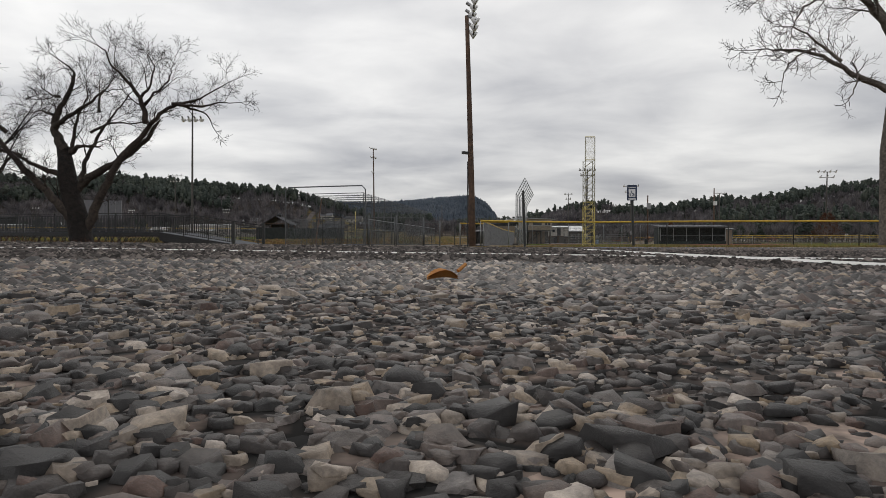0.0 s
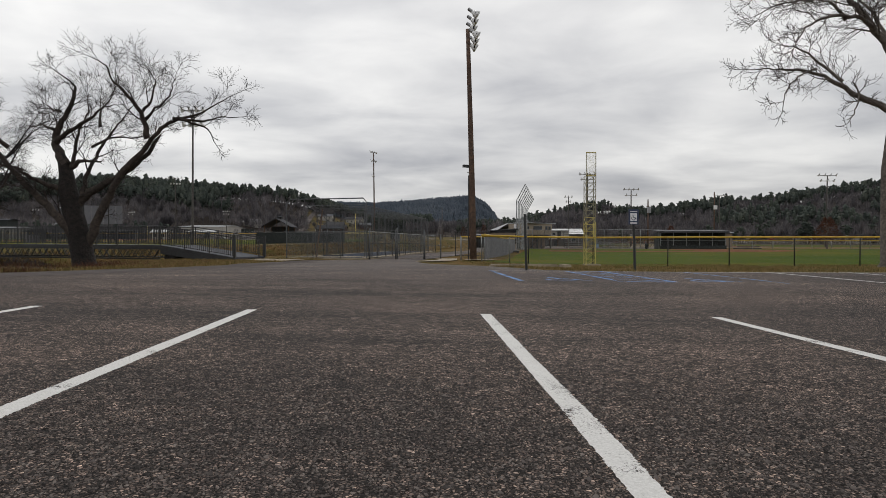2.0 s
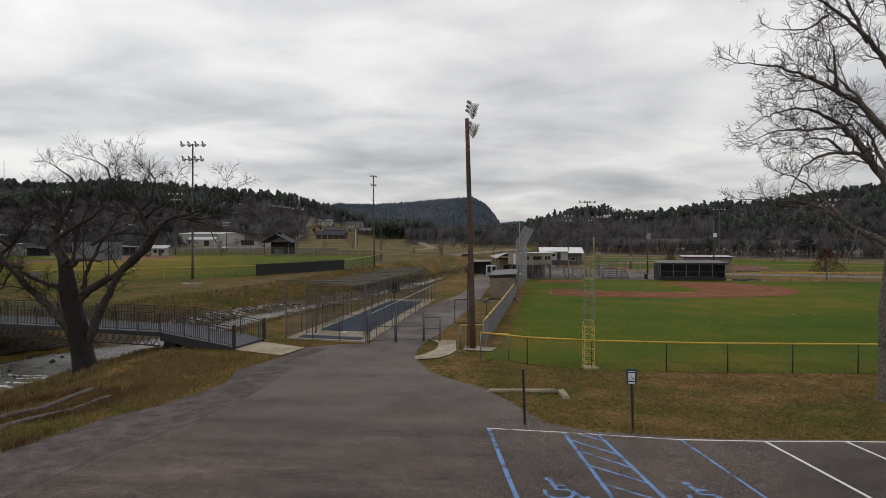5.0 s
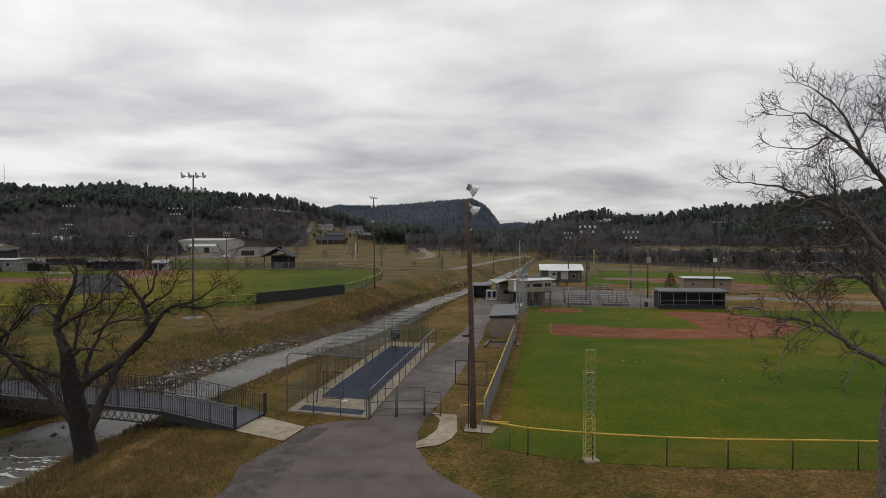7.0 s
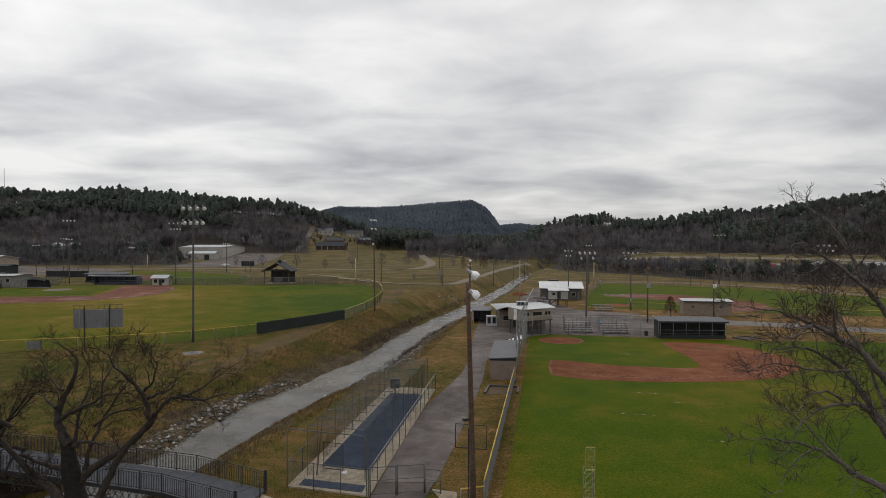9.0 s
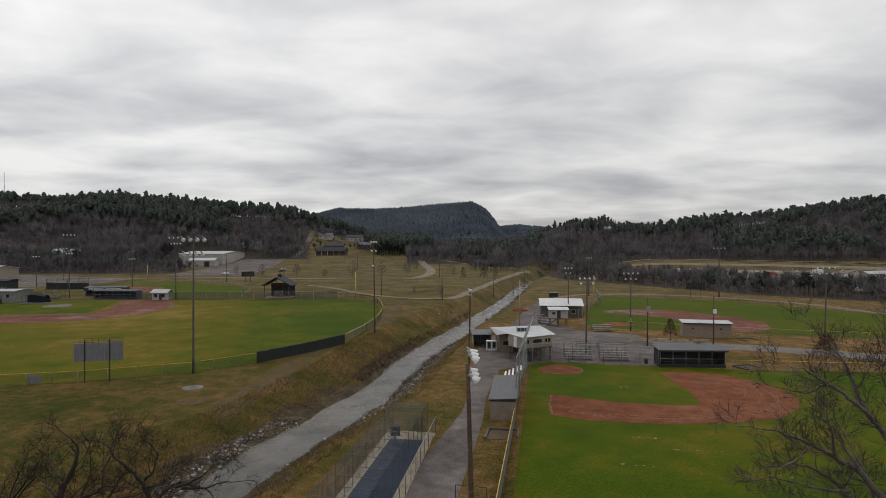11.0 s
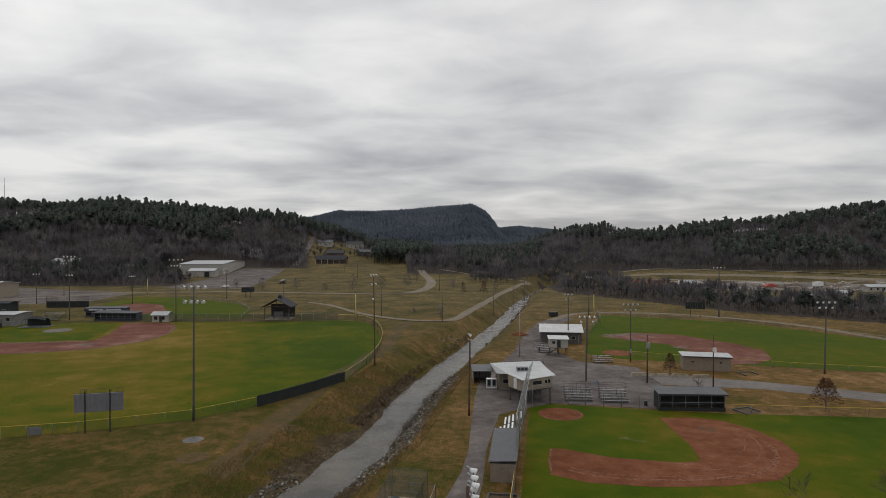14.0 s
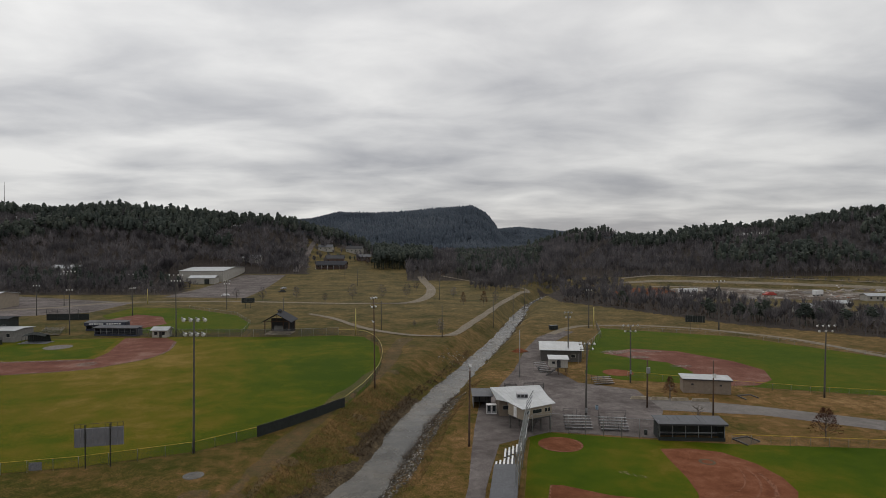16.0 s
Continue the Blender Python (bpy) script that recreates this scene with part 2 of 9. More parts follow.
def foliage_mat(name, stops, rough=0.9, stands=None):
    """Leaves, twigs or stones, each of its own shade; stands: (scale, dark tint, pale tint) lets the shade drift from tree to tree."""
    m, nt, bs, _ = shader(name)
    g = nt.nodes.new("ShaderNodeNewGeometry")
    col = ramp2(nt, g.outputs["Random Per Island"], stops)
    if stands:
        drift = tex_noise(nt, g.outputs["Position"], stands[0], 3, 0.7)
        col = mixc(nt, 1.0, col, ramp2(nt, drift, [(0.36, stands[1]), (0.5, (1, 1, 1)), (0.66, stands[2])]), "MULTIPLY")
    nt.links.new(col, bs.inputs["Base Color"])
    bs.inputs["Roughness"].default_value = rough
    bs.inputs["Specular IOR Level"].default_value = 0.1
    return m


def glass_mat():
    m, nt, bs, _ = shader("dark_glass")
    bs.inputs["Base Color"].default_value = (0.02, 0.024, 0.028, 1)
    bs.inputs["Roughness"].default_value = 0.08
    return m


ASPHALT = asphalt_mat()
DRIVE = ground_mat("old_asphalt_drive", [(0.37, (0.06, 0.051, 0.048)), (0.46, (0.105, 0.09, 0.085)), (0.54, (0.155, 0.135, 0.128)), (0.66, (0.25, 0.225, 0.212))], fine=14, mid=0.45, big=0.09, spread=0.75, rdist=0.01, grain=(0.7, 1.25))
WHITE_PAINT = paint_mat("white_road_paint", (0.5, 0.49, 0.47), (0.74, 0.73, 0.71), 0.375, 95)
FAINT_PAINT = paint_mat("worn_road_paint", (0.5, 0.5, 0.49), (0.66, 0.65, 0.64), 0.45)
BLUE_PAINT = paint_mat("blue_road_paint", (0.09, 0.18, 0.38), (0.18, 0.31, 0.55), 0.43)
TURF = ground_mat("green_turf", [(0.4, (0.033, 0.061, 0.001)), (0.48, (0.052, 0.079, 0.002)), (0.54, (0.084, 0.086, 0.004)), (0.62, (0.15, 0.104, 0.018))], fine=5, mid=0.22, big=0.035, spread=0.85, grain=(0.68, 1.28))
TURF_LUSH = ground_mat("lush_green_turf", [(0.36, (0.032, 0.06, 0.002)), (0.48, (0.051, 0.079, 0.003)), (0.57, (0.079, 0.086, 0.005)), (0.66, (0.125, 0.098, 0.014))], fine=5, mid=0.2, big=0.03, spread=0.8, grain=(0.65, 1.3))
TURF_WORN = ground_mat("patchy_turf", [(0.4, (0.038, 0.066, 0.002)), (0.47, (0.069, 0.087, 0.003)), (0.54, (0.12, 0.097, 0.008)), (0.62, (0.205, 0.138, 0.036))], fine=5, mid=0.16, big=0.022, spread=0.9, east=(-85, -22, 0.035, -0.075))
DRY_GRASS = ground_mat("winter_grass", [(0.38, (0.038, 0.046, 0.005)), (0.46, (0.084, 0.063, 0.015)), (0.54, (0.152, 0.088, 0.032)), (0.65, (0.28, 0.175, 0.08))], fine=6, mid=0.5, big=0.075, spread=0.7, relief=0.8, rdist=0.06, east=(-50, 40, -0.066, 0.018),
                       north=(130, 300, (0.074, 0.064, 0.024), (0.102, 0.08, 0.034), (0.14, 0.108, 0.05)), grain=(0.4, 1.55))
BANK_SOIL = ground_mat("brown_bank_soil", [(0.38, (0.028, 0.022, 0.015)), (0.48, (0.06, 0.045, 0.028)), (0.56, (0.1, 0.075, 0.045)), (0.66, (0.16, 0.125, 0.085))], fine=3, mid=0.7, big=0.1, relief=1.0, rdist=0.15, grain=(0.4, 1.5))
PATH_GRAVEL = ground_mat("tan_path_gravel", [(0.3, (0.14, 0.115, 0.085)), (0.5, (0.2, 0.17, 0.13)), (0.75, (0.3, 0.26, 0.21))], fine=8, mid=0.5, big=0.08)
CLAY = ground_mat("red_clay", [(0.4, (0.115, 0.042, 0.02)), (0.5, (0.165, 0.062, 0.031)), (0.57, (0.2, 0.082, 0.046)), (0.66, (0.3, 0.16, 0.1))], fine=6, mid=0.4, big=0.08, relief=0.2, grain=(0.75, 1.2))
CLAY_FAR = ground_mat("wet_clay", [(0.4, (0.12, 0.047, 0.035)), (0.52, (0.165, 0.073, 0.053)), (0.64, (0.25, 0.15, 0.12))], fine=3, mid=0.2, big=0.05, relief=0.1)
GRAVEL = ground_mat("grey_gravel", [(0.3, (0.11, 0.098, 0.09)), (0.5, (0.17, 0.155, 0.145)), (0.75, (0.27, 0.25, 0.23))], fine=12, mid=0.6, big=0.1)
YARD = ground_mat("pale_yard_gravel", [(0.43, (0.075, 0.055, 0.042)), (0.5, (0.125, 0.1, 0.08)), (0.55, (0.24, 0.22, 0.2)), (0.63, (0.4, 0.38, 0.36))], fine=3, mid=0.12, big=0.03, spread=0.8)
CONCRETE = ground_mat("concrete", [(0.4, (0.2, 0.165, 0.12)), (0.5, (0.32, 0.27, 0.2)), (0.62, (0.4, 0.35, 0.28))], fine=16, mid=1.5, big=0.3, relief=0.2, rdist=0.008, grain=(0.88, 1.08))
FOREST_FLOOR = ground_mat("leaf_litter", [(0.3, (0.03, 0.025, 0.022)), (0.55, (0.055, 0.045, 0.039)), (0.75, (0.085, 0.067, 0.055))], fine=0.6, mid=0.12, big=0.02)
# blue-grey far slope: aerial haze is painted into its colour
HAZE_FLOOR = ground_mat("hazed_pine_slope", [(0.3, (0.036, 0.045, 0.058)), (0.7, (0.052, 0.063, 0.078))], fine=0.2, mid=0.04, big=0.01)
WORN = ground_mat("worn_asphalt", [(0.4, (0.062, 0.052, 0.049)), (0.5, (0.09, 0.077, 0.073)), (0.6, (0.135, 0.117, 0.11))], fine=20, mid=1.6, big=0.2, rdist=0.01, grain=(0.75, 1.2))
SHADED_MUD = ground_mat("dark_shaded_mud", [(0.34, (0.014, 0.011, 0.009)), (0.6, (0.035, 0.027, 0.02)), (0.72, (0.1, 0.075, 0.05))], fine=4, mid=0.7, big=0.1)
MUD = ground_mat("creek_bed", [(0.3, (0.06, 0.045, 0.03)), (0.7, (0.16, 0.12, 0.08))])
WATER = water_mat()
TURF_BLUE = ground_mat("blue_cage_turf", [(0.3, (0.028, 0.036, 0.055)), (0.55, (0.05, 0.062, 0.09)), (0.8, (0.13, 0.145, 0.18))], fine=10, mid=1.0, big=0.4, relief=0.2)
GALV = plain("galvanised_steel", (0.27, 0.28, 0.29), (0.42, 0.43, 0.44), 20, 0.5, 0.7, 0.1)
DARK_STEEL = plain("dark_steel", (0.02, 0.02, 0.022), (0.05, 0.05, 0.052), 15, 0.55, 0.2, 0.1)
POST_BLACK = plain("black_post_paint", (0.012, 0.014, 0.013), (0.03, 0.03, 0.03), 18, 0.5, 0.0, 0.1)
YELLOW = plain("yellow_cap", (0.45, 0.28, 0.02), (0.62, 0.42, 0.05), 8, 0.5, 0.0, 0.1, big=0.35)
YELLOW_PALE = plain("faded_yellow_paint", (0.5, 0.4, 0.09), (0.62, 0.52, 0.2), 8, 0.6, 0.0, 0.1)
POLE_WOOD = plain("weathered_pole_wood", (0.055, 0.037, 0.028), (0.15, 0.085, 0.055), 5, 0.85, 0.0, 0.5, 0.02, big=0.9)
POLE_GREY = plain("grey_pole", (0.05, 0.048, 0.045), (0.12, 0.11, 0.1), 6, 0.8, 0.0, 0.3)
LAMP_WHITE = plain("lamp_white", (0.7, 0.7, 0.7), (0.85, 0.85, 0.85), 6, 0.4, 0.0, 0.05)
LAMP_GREY = plain("lamp_grey", (0.2, 0.2, 0.21), (0.4, 0.4, 0.41), 8, 0.5, 0.3, 0.05)
CHAIN = mesh_mat("chain_link", (0.1, 0.104, 0.106), 0.07, 0.038)
CHAIN_DARK = mesh_mat("dark_netting", (0.02, 0.022, 0.023), 0.06, 0.1)
NET_GREY = mesh_mat("grey_netting", (0.26, 0.3, 0.3), 0.06, 0.075)
CAGE_NET = mesh_mat("cage_netting", (0.02, 0.023, 0.026), 0.05, 0.1)
CAGE_WIRE = mesh_mat("cage_chain_link", (0.11, 0.12, 0.125), 0.07, 0.09)
NET_DENSE = mesh_mat("dense_dark_mesh", (0.06, 0.06, 0.062), 0.05, 0.22)
CAGE_STEEL = plain("dull_cage_steel", (0.075, 0.08, 0.085), (0.14, 0.145, 0.15), 18, 0.6, 0.2, 0.1)
BOARD_GREY = plain("scoreboard_grey", (0.13, 0.13, 0.145), (0.17, 0.17, 0.185), 1.5, 0.7, 0.0, 0.05, big=0.3)
DECK = plain("grey_bridge_deck", (0.045, 0.05, 0.064), (0.08, 0.085, 0.1), 5, 0.85, 0.0, 0.2)
SLATE = plain("dark_slate_roof", (0.018, 0.019, 0.025), (0.034, 0.036, 0.045), 4, 0.95, 0.0, 0.1)
SCREEN_GREY = plain("grey_windscreen", (0.1, 0.1, 0.11), (0.2, 0.2, 0.215), 4, 0.85, 0.0, 0.2, big=0.5)
SCREEN_BLACK = plain("black_windscreen", (0.008, 0.012, 0.011), (0.022, 0.028, 0.026), 3, 0.8, 0.0, 0.3)
BEIGE = plain("beige_siding", (0.24, 0.2, 0.15), (0.32, 0.27, 0.21), 5, 0.8, 0.0, 0.15, big=0.35)
TAN_BLOCK = plain("tan_block", (0.19, 0.15, 0.115), (0.26, 0.21, 0.165), 9, 0.9, 0.0, 0.3, big=0.4)
WHITE_METAL = plain("white_metal_roof", (0.34, 0.355, 0.365), (0.46, 0.475, 0.485), 3, 0.45, 0.0, 0.05, big=0.4)
GREY_METAL = plain("grey_metal_roof", (0.065, 0.068, 0.078), (0.1, 0.104, 0.116), 3, 0.7, 0.0, 0.05, big=0.4)
DARK_ROOF = plain("dark_shingle", (0.02, 0.02, 0.024), (0.06, 0.058, 0.06), 9, 0.85, 0.0, 0.3)
BLUE_WALL = plain("navy_paint", (0.015, 0.02, 0.04), (0.035, 0.042, 0.07), 6, 0.6, 0.0, 0.1)
GREY_WALL = plain("grey_block", (0.16, 0.155, 0.15), (0.26, 0.25, 0.24), 7, 0.85, 0.0, 0.3)
WHITE_WALL = plain("white_wall", (0.3, 0.285, 0.255), (0.42, 0.4, 0.36), 4, 0.8, 0.0, 0.15, big=0.35)
BRICK_RED = plain("red_brick", (0.075, 0.048, 0.042), (0.13, 0.085, 0.072), 5, 0.9, 0.0, 0.2)
ALU = plain("bleacher_aluminium", (0.2, 0.2, 0.21), (0.32, 0.32, 0.33), 10, 0.4, 0.5, 0.05)
GLASS = glass_mat()
BARK = plain("dark_bark", (0.004, 0.003, 0.003), (0.026, 0.019, 0.016), 5, 0.95, 0.0, 1.0, 0.12, big=0.6)
BARK_DUN = plain("dun_bark", (0.018, 0.014, 0.012), (0.076, 0.058, 0.047), 7, 0.95, 0.0, 0.9, 0.05, big=0.8)
BARK_GREY = plain("grey_bark", (0.055, 0.046, 0.04), (0.21, 0.178, 0.155), 9, 0.95, 0.0, 0.8, 0.04, big=0.6)
TWIG = foliage_mat("twigs", [(0.0, (0.01, 0.008, 0.007)), (1.0, (0.036, 0.028, 0.025))])


def stone_mat():
    m, nt, bs, _ = shader("stone_chips")
    g = nt.nodes.new("ShaderNodeNewGeometry")
    col = ramp2(nt, g.outputs["Random Per Island"], [(0.0, (0.006, 0.005, 0.005)), (0.3, (0.017, 0.014, 0.0135)), (0.48, (0.045, 0.036, 0.033)), (0.62, (0.115, 0.096, 0.086)), (0.7, (0.07, 0.036, 0.025)), (0.78, (0.16, 0.148, 0.142)), (0.87, (0.22, 0.165, 0.105)), (1.0, (0.38, 0.34, 0.3))])
    grain = tex_noise(nt, g.outputs["Position"], 900, 5, 0.75)
    blot = tex_noise(nt, g.outputs["Position"], 220, 3, 0.6)
    col = mixc(nt, 1.0, col, ramp2(nt, grain, [(0.3, (0.6, 0.6, 0.6)), (0.7, (1.3, 1.28, 1.25))]), "MULTIPLY")
    col = mixc(nt, 1.0, col, ramp2(nt, blot, [(0.35, (0.62, 0.6, 0.6)), (0.65, (1.15, 1.12, 1.1))]), "MULTIPLY")
    nt.links.new(col, bs.inputs["Base Color"])
    bs.inputs["Roughness"].default_value = 0.6
    bump(nt, bs, grain, 0.6, 0.0006)
    return m


STONE = stone_mat()
WORN_STONE = foliage_mat("worn_stone_chips", [(0.0, (0.02, 0.018, 0.017)), (0.5, (0.06, 0.053, 0.05)), (0.85, (0.125, 0.108, 0.1)), (1.0, (0.22, 0.19, 0.17))])
RIPRAP = foliage_mat("riprap_stone", [(0.0, (0.05, 0.045, 0.038)), (0.6, (0.13, 0.12, 0.105)), (0.85, (0.25, 0.235, 0.215)), (1.0, (0.42, 0.4, 0.37))])
RUBBLE = foliage_mat("broken_concrete", [(0.0, (0.16, 0.14, 0.12)), (0.5, (0.32, 0.3, 0.28)), (0.8, (0.5, 0.49, 0.47)), (0.9, (0.3, 0.12, 0.07)), (1.0, (0.62, 0.61, 0.59))])
WET_STONE = foliage_mat("wet_creek_stone", [(0.0, (0.02, 0.018, 0.016)), (1.0, (0.07, 0.062, 0.055))])
PINE = foliage_mat("pine_needles", [(0.0, (0.04, 0.049, 0.043)), (0.6, (0.057, 0.068, 0.058)), (1.0, (0.077, 0.085, 0.071))], stands=(0.05, (0.75, 0.78, 0.82), (1.2, 1.18, 1.08)))
# crown greys carry a slight blue tint for haze over the hills
BARE = foliage_mat("bare_crowns", [(0.0, (0.085, 0.08, 0.086)), (0.5, (0.12, 0.113, 0.119)), (0.85, (0.158, 0.149, 0.154)), (1.0, (0.145, 0.122, 0.114))], stands=(0.045, (0.55, 0.55, 0.57), (1.55, 1.5, 1.47)))
PALE_BRUSH = foliage_mat("pale_brush", [(0.0, (0.045, 0.036, 0.03)), (0.5, (0.085, 0.068, 0.057)), (1.0, (0.15, 0.108, 0.08))], stands=(0.08, (0.5, 0.48, 0.46), (1.25, 1.15, 1.1)))
# far conifers get their blue from haze mixed into the base colour
HAZE_PINE = foliage_mat("hazed_woods", [(0.0, (0.052, 0.065, 0.083)), (0.6, (0.062, 0.076, 0.095)), (1.0, (0.074, 0.088, 0.107))], stands=(0.006, (0.7, 0.72, 0.75), (1.3, 1.25, 1.2)))
BRUSH = foliage_mat("bank_brush", [(0.0, (0.08, 0.056, 0.03)), (0.4, (0.18, 0.113, 0.053)), (0.8, (0.275, 0.18, 0.09)), (0.9, (0.1, 0.115, 0.03)), (1.0, (0.15, 0.15, 0.045))])
SCRUB = foliage_mat("dark_scrub", [(0.0, (0.045, 0.033, 0.023)), (1.0, (0.14, 0.098, 0.065))])
TWIG_GREY = foliage_mat("grey_twigs", [(0.0, (0.026, 0.021, 0.019)), (1.0, (0.09, 0.073, 0.066))])
RAKED = paint_mat("raked_pale_clay", (0.18, 0.074, 0.04), (0.225, 0.104, 0.062), 0.45, 4)
BARE_SPOT = paint_mat("bare_yellow_spots", (0.17, 0.14, 0.05), (0.28, 0.23, 0.12), 0.52, 2)
BARE_EARTH = paint_mat("bare_brown_earth", (0.115, 0.075, 0.04), (0.2, 0.138, 0.078), 0.4, 3.0, 0.3)
# pale tone paints in the sky mirrored by puddles on the infields
SHEEN_SAND = paint_mat("sheen_pale_sand", (0.19, 0.14, 0.115), (0.28, 0.225, 0.19), 0.38, 0.8, 0.3)
RUSSET = foliage_mat("russet_leaves", [(0.0, (0.05, 0.022, 0.014)), (1.0, (0.12, 0.055, 0.035))])
TUFT = foliage_mat("grass_blades", [(0.0, (0.07, 0.075, 0.016)), (0.4, (0.17, 0.125, 0.048)), (1.0, (0.33, 0.235, 0.115))])
LEAF_ORANGE = plain("dead_leaf", (0.36, 0.13, 0.025), (0.55, 0.25, 0.055), 60, 0.7, 0.0, 0.3)
BLUE_PAINT_DRUM = plain("faded_blue_drum", (0.18, 0.26, 0.34), (0.26, 0.34, 0.42), 5, 0.6)
RED_PAINT = plain("red_paint", (0.3, 0.03, 0.02), (0.45, 0.06, 0.04), 5, 0.5)
SIGN_BLUE = plain("sign_navy", (0.02, 0.035, 0.07), (0.035, 0.05, 0.1), 9, 0.45)
SIGN_WHITE = plain("sign_white", (0.7, 0.7, 0.7), (0.8, 0.8, 0.8), 9, 0.5)
FOAM = paint_mat("water_foam", (0.5, 0.5, 0.48), (0.75, 0.75, 0.73), 0.46, 9)


# ---- mesh helpers ----
class Mb:
    """Vertices and faces of one mesh; boxes, tubes, prisms and strips are added to it."""

    def __init__(self):
        self.v, self.f, self.uv = [], [], None

    def box(self, cx, cy, cz, sx, sy, sz, rz=0.0, taper=1.0):
        n = len(self.v)
        c, s = math.cos(rz), math.sin(rz)
        for k, (dz, q) in enumerate(((-0.5, 1.0), (0.5, taper))):
            for dx, dy in ((-0.5, -0.5), (0.5, -0.5), (0.5, 0.5), (-0.5, 0.5)):
                x, y = dx * sx * q, dy * sy * q
                self.v.append((cx + x * c - y * s, cy + x * s + y * c, cz + dz * sz))
        self.f += [(n + 3, n + 2, n + 1, n), (n + 4, n + 5, n + 6, n + 7)]
        self.f += [(n + i, n + (i + 1) % 4, n + 4 + (i + 1) % 4, n + 4 + i) for i in range(4)]
        return self

    def tube(self, pts, radii, sides=6, caps=True):
        """A tube through the points, with a radius at each."""
        pts = [Vector(p) for p in pts]
        if not isinstance(radii, (list, tuple)):
            radii = [radii] * len(pts)
        n0 = len(self.v)
        side = None
        for i, p in enumerate(pts):
            d = (pts[min(i + 1, len(pts) - 1)] - pts[max(i - 1, 0)])
            d = d.normalized() if d.length > 1e-9 else Vector((0, 0, 1))
            if side is None:
                side = d.cross(Vector((0.31, 0.87, 0.38)))
                if side.length < 0.1:
                    side = d.cross(Vector((1, 0, 0)))
            side = (side - d * side.dot(d)).normalized()
            up = d.cross(side)
            for k in range(sides):
                a = 2 * math.pi * k / sides
                self.v.append(tuple(p + (side * math.cos(a) + up * math.sin(a)) * radii[i]))
        for i in range(len(pts) - 1):
            a = n0 + i * sides
            for k in range(sides):
                k2 = (k + 1) % sides
                self.f.append((a + k, a + k2, a + sides + k2, a + sides + k))
        if caps:
            self.f.append(tuple(n0 + k for k in reversed(range(sides))))
            e = n0 + (len(pts) - 1) * sides
            self.f.append(tuple(e + k for k in range(sides)))
        return self

    def prism(self, poly, z0, z1):
        n, m = len(self.v), len(poly)
        self.v += [(x, y, z0) for x, y in poly] + [(x, y, z1) for x, y in poly]
        self.f += [tuple(n + i for i in reversed(range(m))), tuple(n + m + i for i in range(m))]
        self.f += [(n + i, n + (i + 1) % m, n + m + (i + 1) % m, n + m + i) for i in range(m)]
        return self

    def slab(self, corners, thick):
        """A plate with four corners in space, thickened downwards."""
        n = len(self.v)
        self.v += [tuple(c) for c in corners] + [(c[0], c[1], c[2] - thick) for c in corners]
        m = len(corners)
        self.f += [tuple(n + i for i in range(m)), tuple(n + m + i for i in reversed(range(m)))]
        self.f += [(n + (i + 1) % m, n + i, n + m + i, n + m + (i + 1) % m) for i in range(m)]
        return self

    def face(self, *pts):
        n = len(self.v)
        self.v += [tuple(p) for p in pts]
        self.f.append(tuple(range(n, n + len(pts))))
        return self

    def web(self, a, b, z0, z1):
        """A sheet of wire mesh from a to b, with UVs in metres."""
        if self.uv is None:
            self.uv = []
        L = math.hypot(b[0] - a[0], b[1] - a[1])
        za, zb = (z0 if isinstance(z0, tuple) else (z0, z0))
        ta, tb = (z1 if isinstance(z1, tuple) else (z1, z1))
        self.face((a[0], a[1], za), (b[0], b[1], zb), (b[0], b[1], tb), (a[0], a[1], ta))
        self.uv += [(0, 0), (L, 0), (L, tb - zb), (0, ta - za)]
        return self

    def sheet(self, p0, p1, p2, p3):
        if self.uv is None:
            self.uv = []
        L = (Vector(p1) - Vector(p0)).length
        W = (Vector(p3) - Vector(p0)).length
        self.face(p0, p1, p2, p3)
        self.uv += [(0, 0), (L, 0), (L, W), (0, W)]
        return self

    def data(self, name, material, smooth=False):
        me = bpy.data.meshes.new(name)
        me.from_pydata(self.v, [], self.f)
        if self.uv is not None:
            lay = me.uv_layers.new(name="metres")
            lay.data.foreach_set("uv", [c for p in self.uv for c in p])
        me.materials.append(material)
        if smooth:
            me.polygons.foreach_set("use_smooth", [True] * len(me.polygons))
        me.update()
        return me


def thing(name, loc, label, category, group="", rz=0.0, kind=""):
    ob = new(name)
    ob.empty_display_size = 0.2
    ob.matrix_basis = pose(loc[0], loc[1], loc[2], 0, 0, math.degrees(rz))
    return tagged(ob, label, category, group, kind)


def part(name, mb, material, parent=None, label="", smooth=False):
    ob = new(name, mb if isinstance(mb, bpy.types.Mesh) else mb.data(name, material, smooth))
    if parent is not None:
        ob.parent = parent
    if label:
        ob["label"] = label
    return ob


def fast_mesh(name, verts, tris, material):
    """A mesh from numpy arrays of vertices and triangles."""
    me = bpy.data.meshes.new(name)
    me.vertices.add(len(verts))
    me.vertices.foreach_set("co", np.asarray(verts, dtype=np.float32).ravel())
    me.loops.add(len(tris) * 3)
    me.loops.foreach_set("vertex_index", np.asarray(tris, dtype=np.int32).ravel())
    me.polygons.add(len(tris))
    me.polygons.foreach_set("loop_start", np.arange(len(tris), dtype=np.int32) * 3)
    me.update(calc_edges=True)
    me.materials.append(material)
    return me


